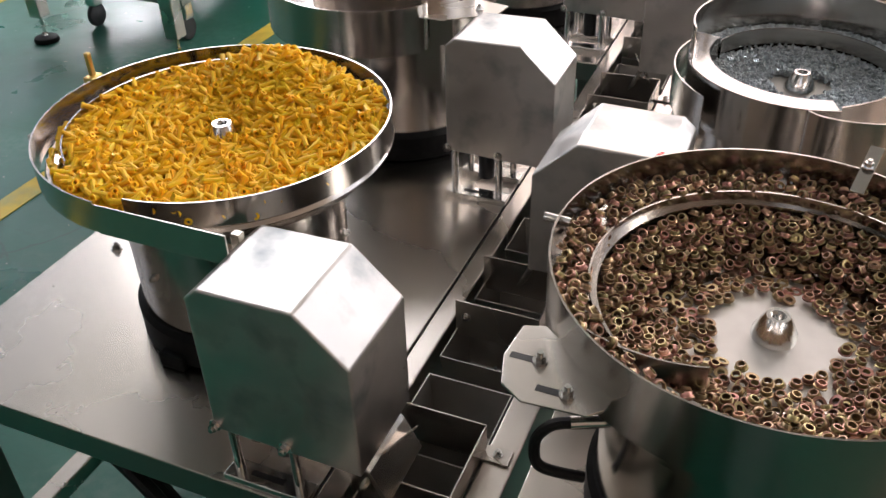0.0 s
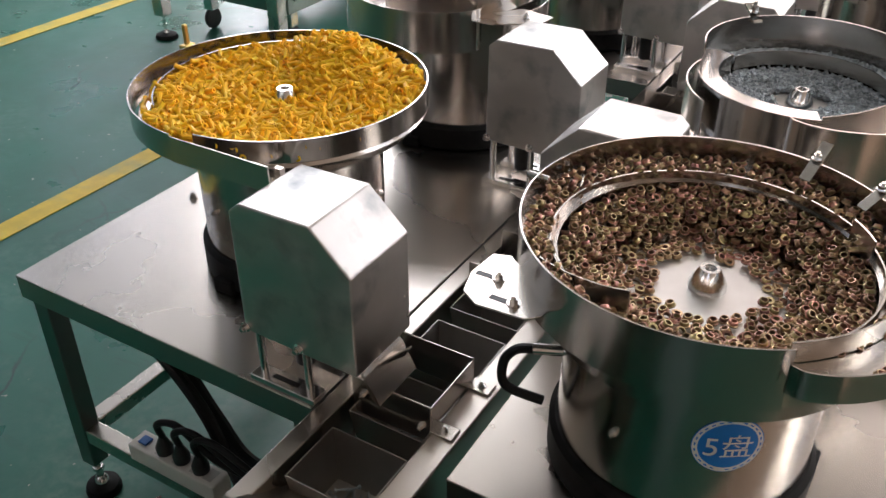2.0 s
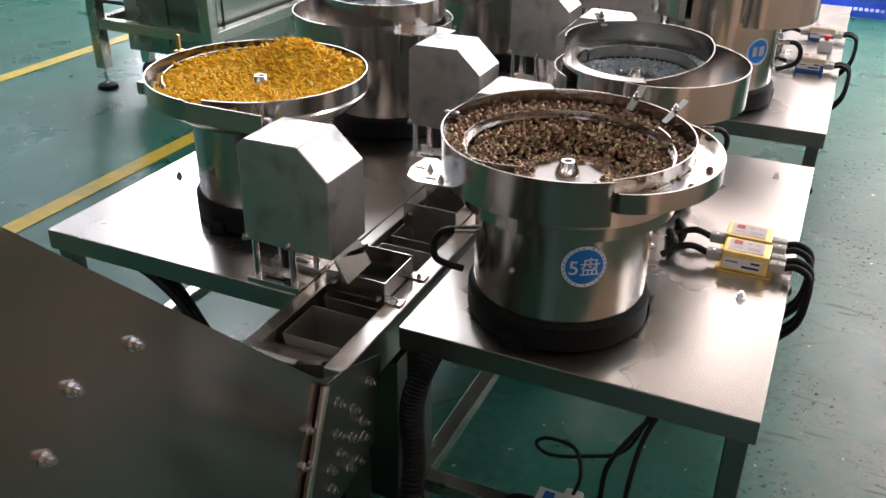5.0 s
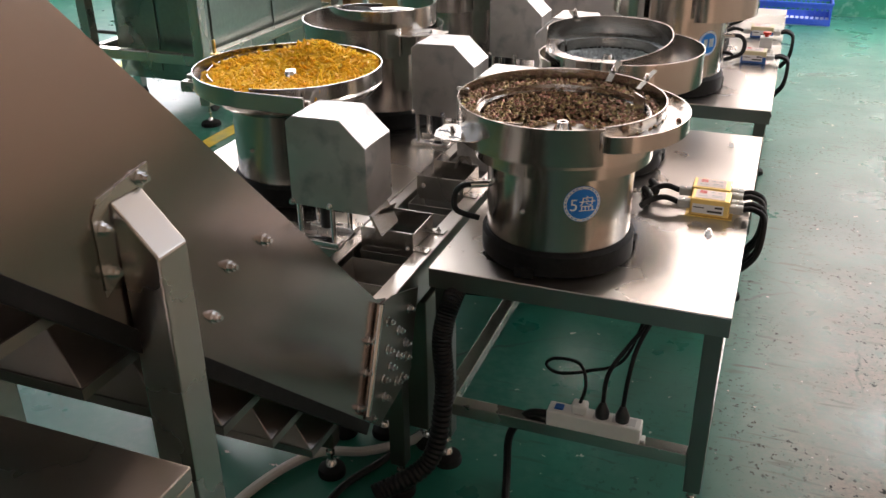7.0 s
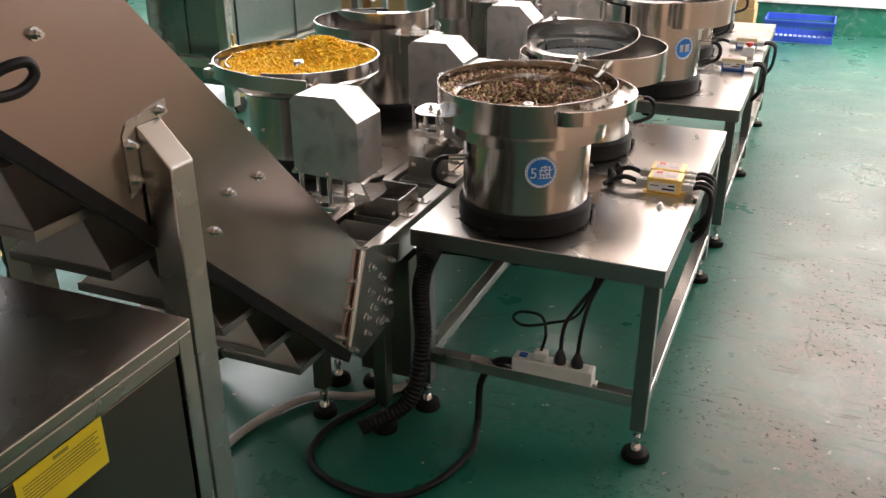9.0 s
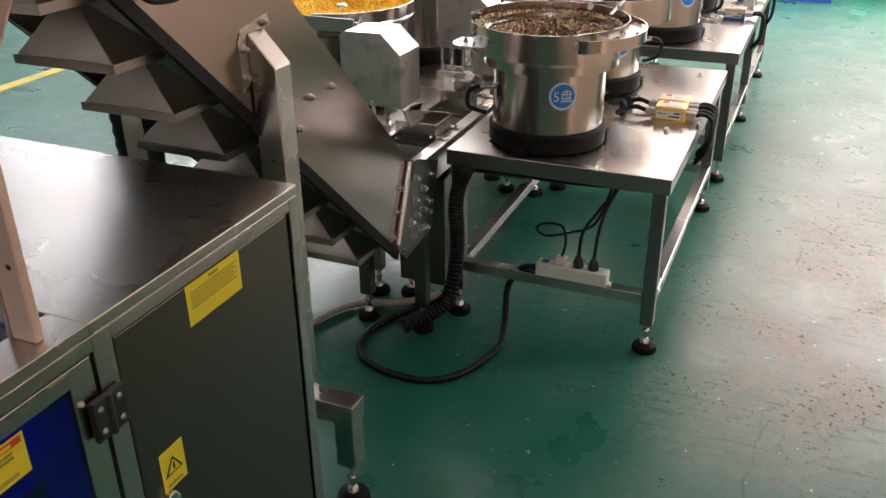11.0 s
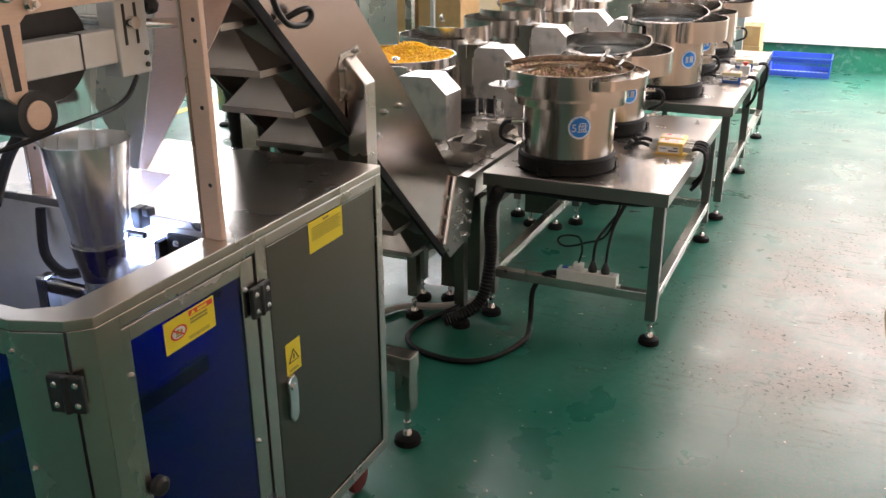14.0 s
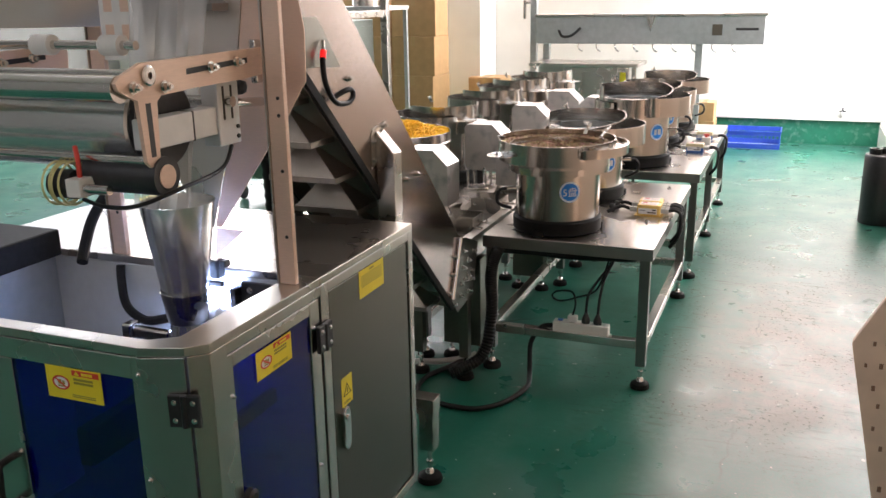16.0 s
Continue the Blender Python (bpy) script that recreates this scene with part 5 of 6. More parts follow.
for x in (BX0 + 0.08, BX1 - 0.07):
    for y in (BY0 + 0.10, BY1 - 0.08):
        c = part("castor", boxes((x - 0.03, x + 0.03, y - 0.03, y + 0.03, 0.10, 0.1345), bev=0.003), CHROME, pk)
        wm = lathe(bmesh.new(), [(0, -0.014), (0.03, -0.014), (0.045, -0.012), (0.05, -0.006), (0.05, 0.006), (0.045, 0.012), (0.03, 0.014), (0, 0.014)], 24)
        w = part("wheel", wm, RED_WHEEL, c, "dark red castor wheel", smooth=True)
        w.matrix_basis = Matrix.Translation((x, y, 0.0505)) @ TO_X


# stickers
def sticker(parent, m, w, h, rows, sign=""):
    """A yellow warning label: black fine print as bars, a sign in one corner."""
    st = part("sticker", boxes((-w / 2, w / 2, -h / 2, h / 2, 0.0002, 0.0010), bev=0), YELLOW_STICKER, parent, "yellow warning sticker with fine print")
    st.matrix_basis = m
    def bars(items, mat, z=0.0012):
        return part("print", boxes(*[(a, b, c, d, z, z + 0.0003) for a, b, c, d in items], bev=0), mat, st)
    if sign == "danger":
        bars([(-0.002, w / 2 - 0.004, h / 2 - 0.018, h / 2 - 0.004)], RED_STICKER)
        bars([(0.018, 0.040, h / 2 - 0.015, h / 2 - 0.008)], YELLOW_STICKER, 0.0017)
        tri = bmesh.new()
        prism(tri, [(0.002, h / 2 - 0.016), (0.014, h / 2 - 0.016), (0.008, h / 2 - 0.006)], 0.0017, 0.0020, "z")
        part("print", tri, YELLOW_STICKER, st)
        bars([(0.0, 0.040, h / 2 - 0.030, h / 2 - 0.024), (0.0, 0.040, h / 2 - 0.039, h / 2 - 0.033)], OLIVE_PRINT)
        bars([(-0.006, 0.042, -h / 2 + 0.008, -h / 2 + 0.011), (-0.006, 0.042, -h / 2 + 0.013, -h / 2 + 0.0155)], OLIVE_PRINT)
        dd = disc(0.001, 0.017, 32, 2)
        for v in dd.verts:
            v.co += Vector((-0.027, 0.0, 0.0012))
        part("print", dd, WHITE_PRINT, st)
        dd = disc(0.0145, 0.0185, 32, 1)
        for v in dd.verts:
            v.co += Vector((-0.027, 0.0, 0.0016))
        part("print", dd, RED_STICKER, st)
        bars([(-0.034, -0.020, -0.010, -0.006), (-0.033, -0.026, -0.004, 0.008), (-0.024, -0.019, -0.003, 0.006)], OLIVE_PRINT, 0.0015)
        bm = bmesh.new()
        box(bm, -0.0165, 0.0165, -0.0018, 0.0018, 0.0018, 0.0021, 0, Matrix.Translation((-0.027, 0, 0)) @ pose(0, 0, 0, 0, 0, -45))
        part("print", bm, RED_STICKER, st)
    elif sign == "triangle":
        for k, mat, z in ((1.0, DARK_PRINT, 0.0012), (0.72, YELLOW_STICKER, 0.0016)):
            tri = bmesh.new()
            prism(tri, [(-0.021 * k, -0.008 - 0.012 * k + 0.006), (0.021 * k, -0.008 - 0.012 * k + 0.006), (0, 0.024 * k)], z, z + 0.0003, "z")
            part("print", tri, mat, st)
        bars([(-0.002, 0.002, -0.006, 0.009)], DARK_PRINT, 0.0020)
        bars([(-0.018, 0.018, -h / 2 + 0.006, -h / 2 + 0.009), (-0.018, 0.014, -h / 2 + 0.0105, -h / 2 + 0.013)], OLIVE_PRINT)
    else:
        bars([(-0.010, 0.010, h / 2 - 0.012, h / 2 - 0.006)] + [(-w / 2 + 0.008, w / 2 - 0.008 - 0.006 * (k % 2), h / 2 - 0.020 - 0.0055 * k, h / 2 - 0.0178 - 0.0055 * k) for k in range(rows)], OLIVE_PRINT)


def stretch(a, b):
    return Matrix.Diagonal((a, b, 1, 1))


sticker(door, Matrix.Translation((BX1 - 0.003, -1.509, 0.930)) @ TO_X @ stretch(1.34, 0.93), 0.115, 0.085, 7)
sticker(door, Matrix.Translation((BX1 - 0.003, -1.684, 0.664)) @ TO_X @ stretch(1.1, 0.92), 0.055, 0.09, 2, "triangle")
sticker(wdoor, Matrix.Translation((BX1 - 0.0035, -2.021, 0.898)) @ TO_X @ stretch(1.3, 0.80), 0.115, 0.085, 3, "danger")
sticker(fd, Matrix.Translation((-0.867, FRONT - 0.0003, 0.913)) @ pose(0, 0, 0, 90, 0, 0) @ stretch(1.3, 0.90), 0.115, 0.082, 3, "danger")

# the lit well: lamp strip, tube, jaws
part("lamp_tube", rod(bmesh.new(), (-0.985, OY1 - 0.030, 0.955), (-0.805, OY1 - 0.030, 0.955), 0.018, 20), LED, pk, "bright white lamp tube in the well", smooth=True)
for x in (-1.005, -0.803):
    part("lamp_bracket", boxes((x, x + 0.018, OY1 - 0.050, OY1 - 0.0005, 0.93, 0.98), bev=0.002), BLACK_PLASTIC, pk)
shade = part("well_bracket", boxes((-0.782, -0.66, OY1 - 0.028, OY1 - 0.016, 0.86, 0.995), bev=0.002), BLACK_PLASTIC, pk, "black sensor bracket in the well")
for x, z in ((-0.755, 0.975), (-0.725, 0.955), (-0.755, 0.925)):
    bolt_part(shade, (x, OY1 - 0.028, z), (0, -1, 0), 0.006, 0.006)
part("bag_end", tube(bmesh.new(), [(-0.86, -1.86, 0.90), (-0.83, -1.865, 0.915), (-0.80, -1.865, 0.905), (-0.775, -1.86, 0.885)], 0.022, 14, 6, 0.05), WHITE_PLASTIC, pk, "crumpled pale plastic bag end", smooth=True)
part("drive_disc", lathe(bmesh.new(), [(0, -0.01), (0.05, -0.01), (0.06, -0.006), (0.06, 0.006), (0.05, 0.01), (0, 0.01)], 32), GREY_PLASTIC, pk, "grey drive disc", smooth=True).matrix_basis = Matrix.Translation((-0.80, -1.93, 0.865)) @ TO_X
part("well_wall", boxes((OX0 - 0.012, OX0, OY0, OY1 - 0.001, 0.30, BZ1 - 0.0215), bev=0.001), GALVANISED, pk, "bluish lit inner wall")
jaw = part("sealing_jaw", boxes((-1.075, -1.045, -1.95, -1.91, 0.76, 0.888), (-1.0445, -0.93, -1.945, -1.92, 0.85, 0.88), (-1.0445, -0.93, -1.945, -1.92, 0.77, 0.80), bev=0.005), CHROME, pk, "bright sealing jaw")
part("jaw_arm", boxes((-1.05, -1.01, -2.16, -1.84, 0.60, 0.70), bev=0.004), BLACK_PLASTIC, jaw)
part("jaw_arm", boxes((-0.715, -0.695, -2.10, -1.84, 0.68, 0.72), bev=0.004), BLACK_PLASTIC, jaw)
FX, FY = -0.877, -1.925
part("forming_tube", lathe(bmesh.new(), [(0.093, 1.222), (0.090, 1.222), (0.058, 1.00), (0.043, 0.91), (0.042, 0.78), (0.045, 0.78), (0.046, 0.91), (0.061, 1.00)], 64, centre=(FX, FY)), FILM, pk, "shiny forming tube wrapped in film", smooth=True)
web = bmesh.new()
grid = []
for i in range(13):
    u = i / 12
    z = 1.222 + 0.54 * u
    row = []
    for k in range(17):
        a = radians(-150 + 120 * k / 16)
        rx = 0.091 + 0.040 * u
        row.append(web.verts.new((FX + rx * math.cos(a) * (1 + 0.10 * math.sin(5 * u + k)), FY + (0.091 * (1 - u) + 0.02 * u) * math.sin(a) + 0.05 * u + 0.004 * math.sin(2.3 * k + 6 * u), z)))
    grid.append(row)
for p, q in zip(grid, grid[1:]):
    for k in range(16):
        web.faces.new((p[k], p[k + 1], q[k + 1], q[k]))
part("film_web", web, CLEAR_FILM, pk, "clear packing film running into the tube", smooth=True)
part("tube_collar", lathe(bmesh.new(), [(0.0605, 0.995), (0.0620, 0.995), (0.0490, 0.915), (0.0470, 0.915)], 40, centre=(FX, FY)), STEEL, pk, smooth=True)
part("tube_clamp", boxes((-0.862, -0.835, -1.845, -1.812, 1.0, 1.05), (-0.8345, -0.815, -1.84, -1.815, 1.03, 1.05), (-0.87, -0.815, -1.86, -1.846, 0.985, 1.0), bev=0.004), BLACK_PLASTIC, pk, "black sensor clamp")
part("film_guide", prism(bmesh.new(), [(-0.885, 1.04), (-0.79, 1.118), (-0.875, 1.118)], -1.782, -1.7785, "y"), MAST, pk)
for x, my in ((-0.613, -1.872), (-1.19, -1.794)):
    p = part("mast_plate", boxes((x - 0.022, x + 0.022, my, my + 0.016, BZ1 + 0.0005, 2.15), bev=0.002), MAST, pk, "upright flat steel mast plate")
    for z in (1.14, 1.30, 1.43, 1.47):
        part("hole", rod(bmesh.new(), (x + 0.006, my - 0.0005, z), (x + 0.006, my + 0.0005, z), 0.0045), BLACK_PLASTIC, p)
    part("edge_strip", boxes((x - 0.0265, x - 0.0225, my - 0.005, my + 0.021, BZ1 + 0.0005, 1.75), bev=0.0005), STEEL, p)
for x in (-0.668, -1.26):
    arm = bmesh.new()
    prism(arm, [(-1.822, 1.583), (-1.828, 1.522), (-1.914, 1.517), (-2.10, 1.515), (-2.205, 1.512), (-2.219, 1.500), (-2.224, 1.387), (-2.234, 1.374), (-2.250, 1.374), (-2.264, 1.387), (-2.272, 1.508), (-2.295, 1.516), (-2.322, 1.530), (-2.328, 1.545), (-2.315, 1.556), (-2.254, 1.577)], x - 0.005, x + 0.005, "x", bev=0.001)
    a = part("film_arm", arm, MAST, pk, "slotted roller arm, tan reflection in its colour")
    part("slot", prism(bmesh.new(), [(-2.236, 1.395), (-2.250, 1.395), (-2.253, 1.500), (-2.238, 1.500)], x - 0.0054, x + 0.0054, "x"), BLACK_PLASTIC, a)
    part("slot", prism(bmesh.new(), [(-1.90, 1.564), (-2.12, 1.556), (-2.12, 1.544), (-1.90, 1.552)], x - 0.0054, x + 0.0054, "x"), BLACK_PLASTIC, a)
    for y, z in ((-2.04, 1.553), (-1.945, 1.557), (-2.285, 1.533), (-2.195, 1.527)):
        bolt_part(a, (x + 0.0054, y, z), (1, 0, 0), 0.009, 0.014)
    part("bearing", lathe(bmesh.new(), [(0.007, 0), (0.02, 0), (0.02, 0.004), (0.016, 0.006), (0.007, 0.006)], 24), CHROME, a).matrix_basis = Matrix.Translation((x + 0.005, -2.238, 1.552)) @ TO_X
part("arm_block", boxes((-0.69, -0.6735, -1.850, -1.822, 1.50, 1.60), bev=0.004), CHROME, pk, "bright clamp block")
part("roller", rod(bmesh.new(), (-0.70, -1.91, 1.462), (-0.70, -1.797, 1.452), 0.011, 18), CHROME, pk, smooth=True)
part("knob", lathe(bmesh.new(), [(0, 0), (0.018, 0), (0.016, 0.012), (0.008, 0.016), (0, 0.016)], 7), BLACK_PLASTIC, pk, "black star knob").matrix_basis = Matrix.Translation((-0.70, -1.885, 1.495)) @ TO_X
for y, z, r, mat in ((-2.305, 1.532, 0.026, CHROME), (-2.238, 1.552, 0.011, CHROME), (-2.242, 1.385, 0.009, CHROME), (-1.95, 1.47, 0.012, CHROME)):
    part("roller", rod(bmesh.new(), (-1.55, y, z), (-0.675, y, z), r, 24), mat, pk, "polished film roller", smooth=True)
part("roller", rod(bmesh.new(), (-1.55, -2.10, 1.60), (-0.80, -2.10, 1.60), 0.010, 24), CHROME, pk, "polished film roller", smooth=True)
for x in (-0.86, -1.05):
    part("roller_collar", rod(bmesh.new(), (x - 0.025, -2.10, 1.60), (x + 0.025, -2.10, 1.60), 0.022, 24), WHITE_PLASTIC, pk, smooth=True)
part("film_drum", lathe(bmesh.new(), [(0, -0.36), (0.10, -0.36), (0.105, -0.355), (0.105, 0.355), (0.10, 0.36), (0, 0.36)], 56), FILM, pk, "large shiny film drum", smooth=True).matrix_basis = Matrix.Translation((-1.12, -2.10, 1.44)) @ TO_X
part("drum_flange", lathe(bmesh.new(), [(0, 0), (0.095, 0), (0.095, 0.012), (0, 0.012)], 40), BLACK_PLASTIC, pk, smooth=True).matrix_basis = Matrix.Translation((-0.759, -2.10, 1.44)) @ TO_X
part("brake_block", boxes((-0.735, -0.695, -2.215, -1.986, 1.400, 1.462), bev=0.003), ALU_PALE, pk, "pale grey aluminium block")
part("brake_joint", boxes((-0.736, -0.694, -2.072, -2.068, 1.399, 1.463), bev=0), BLACK_PLASTIC, pk)
bb = part("brake_block", boxes((-0.735, -0.690, -1.985, -1.905, 1.372, 1.512), bev=0.003), ALU_PALE, pk, "pale slotted aluminium block")
for y in (-1.965, -1.935):
    part("groove", boxes((-0.6899, -0.6885, y - 0.003, y + 0.003, 1.43, 1.505), bev=0), DARK_PRINT, bb)
for z in (1.388, 1.41):
    part("screw", rod(bmesh.new(), (-0.690, -1.918, z), (-0.686, -1.918, z), 0.005), DARK_PRINT, bb)
part("sensor_tube", rod(bmesh.new(), (-0.84, -2.218, 1.352), (-0.657, -2.218, 1.352), 0.040, 28), BLACK_PLASTIC, pk, "black sensor cylinder", smooth=True)
part("sensor_face", rod(bmesh.new(), (-0.6568, -2.218, 1.352), (-0.654, -2.218, 1.352), 0.024, 24), MAST, pk, smooth=True)
part("sensor_cable", tube(bmesh.new(), [(-0.81, -2.29, 1.31), (-0.75, -2.295, 1.30), (-0.68, -2.285, 1.305), (-0.64, -2.2, 1.325), (-0.655, -2.04, 1.335), (-0.68, -1.96, 1.372)], 0.0045), CABLE, pk, smooth=True)
cyl = part("air_cylinder", rod(bmesh.new(), (-0.905, -2.26, 1.332), (-0.85, -2.26, 1.332), 0.030, 24), BLACK_PLASTIC, pk, "small black pneumatic cylinder", smooth=True)
part("air_fitting", boxes((-0.849, -0.812, -2.295, -2.245, 1.312, 1.350), bev=0.003), WHITE_PLASTIC, cyl)
part("air_fitting", rod(bmesh.new(), (-0.811, -2.280, 1.330), (-0.75, -2.280, 1.330), 0.010), CHROME, cyl, smooth=True)
part("air_hose", tube(bmesh.new(), [(-0.832, -2.27, 1.350), (-0.832, -2.27, 1.385), (-0.845, -2.26, 1.41)], 0.005), RED_STICKER, cyl, "red air hose", smooth=True)
for k in range(4):
    coil = lathe(bmesh.new(), [(0.044, 0), (0.047, 0.003), (0.044, 0.006), (0.041, 0.003), (0.044, 0)], 32)
    part("air_coil", coil, CLEAR_HOSE, cyl, "coiled yellowish air hose", smooth=True).matrix_basis = Matrix.Translation((-0.905 + 0.012 * k, -2.258 + 0.006 * (k % 2), 1.332)) @ TO_X
# the feed funnel above the tube and its slanted side
fn = part("feed_funnel", prism(bmesh.new(), [(-1.05, 2.07), (-0.75, 2.07), (-0.75, 1.69), (-0.80, 1.40), (-0.885, 1.118), (-0.905, 1.118), (-1.00, 1.27), (-1.05, 1.45)], -1.778, -1.774, "y", bev=0.0008), HOPPER, pk, "bright sheet front of the feed funnel")
part("funnel_side", prism(bmesh.new(), [(-0.749, 2.07), (-0.66, 2.07), (-0.585, 1.62), (-0.588, 1.50), (-0.64, 1.42), (-0.865, 1.118), (-0.884, 1.118), (-0.799, 1.40), (-0.749, 1.69)], -1.774, -1.770, "y", bev=0.0008), MAST, fn, "slanted funnel side, tan reflection in its colour")
hop = part("hopper", lathe(bmesh.new(), [(0.40, 2.2), (0.40, 1.70), (0.37, 1.63), (0.365, 1.63), (0.395, 1.70), (0.395, 2.2)], 56), HOPPER, pk, "bright rounded hopper wall", smooth=True)
hop.matrix_basis = Matrix.Translation((-1.42, -1.62, 0))
part("perforated_sheet", boxes((-1.10, -0.97, -1.865, -1.862, 1.55, 2.05), bev=0.0005), WHITE_PLASTIC, pk, "cream perforated sheet")
for i in range(2):
    for j in range(6):
        part("perforation", boxes((-1.085 + i * 0.05, -1.06 + i * 0.05, -1.8662, -1.8655, 1.60 + j * 0.065, 1.635 + j * 0.065), bev=0), MAST, pk)
# cables and a control box on the top plate
cb = thing("control_box", "flat black control box lying on the machine top", "control box", pose(-1.47, -1.97, BZ1))
part("case", boxes((-0.18, 0.13, -0.12, 0.12, 0.001, 0.075), bev=0.006), RUBBER, cb)
tagged(part("control_cable", tube(bmesh.new(), [(-1.235, -1.89, 1.021), (-1.255, -1.85, 1.06), (-1.265, -1.80, 1.12), (-1.24, -1.75, 1.19), (-1.18, -1.73, 1.24), (-1.10, -1.73, 1.26)], 0.015), CABLE, smooth=True), "black cable rising from the control box", "cable")
part("well_cable", tube(bmesh.new(), [(-1.17, -1.82, 1.0), (-1.165, -1.83, 0.96), (-1.12, -1.87, 0.905), (-1.04, -1.90, 0.885), (-0.97, -1.91, 0.90), (-0.90, -1.93, 0.93)], 0.012), CABLE, pk, smooth=True)


# ---- controllers, sockets and cables ----
def controller(m, two_tone=False):
    c = thing("feeder_controller", "blue and cream feeder controller box with plugs" if two_tone else "gold anodised feeder controller box with grey plugs", "controller", m, group="feeder controllers")
    if two_tone:
        body = part("case", boxes((-0.055, 0.055, -0.04, 0.04, 0.001, 0.032), bev=0.002), BLUE_PAINT, c)
        part("cover", boxes((-0.056, 0.056, -0.041, 0.041, 0.0325, 0.058), bev=0.003), CREAM, c, "cream cover")
    else:
        body = part("case", boxes((-0.055, 0.055, -0.04, 0.04, 0.004, 0.055), bev=0.003), GOLD, c)
        part("flange", boxes((-0.066, 0.066, -0.046, 0.042, 0.0005, 0.0038), bev=0.001), GOLD, c)
    face = part("face_label", boxes((-0.044, 0.040, -0.030, 0.032, 0.0553 if not two_tone else 0.0583, 0.0562 if not two_tone else 0.0592), bev=0), PINK_LABEL, c, "pale pink printed label")
    z = 0.0564 if not two_tone else 0.0594
    part("print", boxes((-0.034, -0.014, 0.004, 0.026, z, z + 0.0003), bev=0), RED_STICKER, face)
    part("print", boxes((-0.002, 0.008, 0.014, 0.019, z, z + 0.0003), (0.018, 0.029, 0.014, 0.019, z, z + 0.0003), (0.002, 0.032, -0.008, -0.004, z, z + 0.0003), (0.002, 0.032, -0.018, -0.014, z, z + 0.0003), (-0.036, -0.010, -0.016, -0.012, z, z + 0.0003), bev=0), GREY_PLASTIC, face)
    part("side_label", boxes((-0.048, 0.040, -0.0412, -0.0404, 0.012, 0.040), bev=0), WHITE_PRINT, c)
    part("print", boxes((-0.005, 0.036, -0.0418, -0.0414, 0.017, 0.023), (-0.044, -0.015, -0.0418, -0.0414, 0.028, 0.031), (0.015, 0.036, -0.0418, -0.0414, 0.030, 0.036), bev=0), DARK_PRINT, c)
    for s in (-1, 1):
        for y in ((-0.015,) if s < 0 else (-0.018, 0.018)):
            pl = part("plug", boxes((min(s * 0.0555, s * 0.092), max(s * 0.0555, s * 0.092), y - 0.013, y + 0.013, 0.016, 0.040), bev=0.004), GREY_PLASTIC, c, "grey connector")
            part("screw", rod(bmesh.new(), (s * 0.075, y - 0.006, 0.040), (s * 0.075, y - 0.006, 0.043), 0.003), CHROME, pl)
            far = 0.155
            if s > 0:
                pts = [(s * 0.092, y, 0.028), (s * 0.118, y, 0.034), (s * 0.150, y - 0.012, 0.020), (s * far, y - 0.030, -0.03), (s * (far - 0.01), y - 0.045, -0.09), (s * (far - 0.045), y - 0.045, -0.14)]
            else:
                pts = [(s * 0.092, y, 0.028), (s * 0.13, y + 0.003, 0.036), (s * 0.165, y - 0.004, 0.026), (s * 0.195, y - 0.03, 0.012)]
            part("cable", tube(bmesh.new(), pts, 0.0085), CABLE, pl, smooth=True)
    return c


controller(pose(-0.112, 0.607, H))
controller(pose(-0.118, 0.699, H))
controller(pose(-0.10, 2.47, H), True)
controller(pose(-0.09, 3.02, H), True)
es = thing("emergency_stop", "small grey box with a red mushroom stop button", "button", pose(-0.06, 2.80, H))
part("case", boxes((-0.03, 0.03, -0.03, 0.03, 0.0005, 0.05), bev=0.003), WHITE_PLASTIC, es)
part("button", lathe(bmesh.new(), [(0, 0.05), (0.01, 0.05), (0.01, 0.06), (0.02, 0.062), (0.02, 0.072), (0, 0.076)], 20), RED_STICKER, es, "red mushroom button", smooth=True)


def power_strip(m, plugs):
    s = thing("power_strip", "white power strip with plugs lying on the table's lower rail", "power strip", m, group="power strips")
    body = part("case", boxes((0, 0.25, -0.026, 0.026, 0.0005, 0.048), bev=0.004), WHITE_PLASTIC, s)
    part("switch", boxes((0.018, 0.042, -0.012, 0.012, 0.0482, 0.0535), bev=0.002), BLUE_PAINT, s, "dark blue rocker switch")
    part("end_lug", boxes((0.2502, 0.262, -0.012, 0.012, 0.001, 0.008), bev=0.002), WHITE_PLASTIC, s)
    for x in (0.085, 0.135, 0.185, 0.222):
        part("socket", boxes((x - 0.012, x + 0.012, -0.016, 0.016, 0.0482, 0.0488), bev=0), GREY_PLASTIC, s)
    for x, kind in plugs:
        if kind == "w":
            part("adapter", boxes((x - 0.021, x + 0.021, -0.018, 0.018, 0.049, 0.078), bev=0.006), WHITE_PLASTIC, s, "white charger block")
        else:
            part("plug", lathe(bmesh.new(), [(0, 0.049), (0.018, 0.049), (0.019, 0.066), (0.014, 0.078), (0.007, 0.095), (0, 0.095)], 20, centre=(x, 0)), BLACK_PLASTIC, s, "black mains plug", smooth=True)
    return s


power_strip(pose(-0.430, 0.034, 0.2255), ((0.085, "w"), (0.145, "b"), (0.198, "b")))
power_strip(pose(-1.585, 0.052, 0.2255, 0, 0, 0), ((0.09, "b"), (0.14, "b"), (0.195, "b")))


def cable(name, pts, r, label, category="cable", mat=None, steps=10):
    return tagged(part(name, tube(bmesh.new(), pts, r, 10, steps), mat or CABLE, smooth=True), label, category)


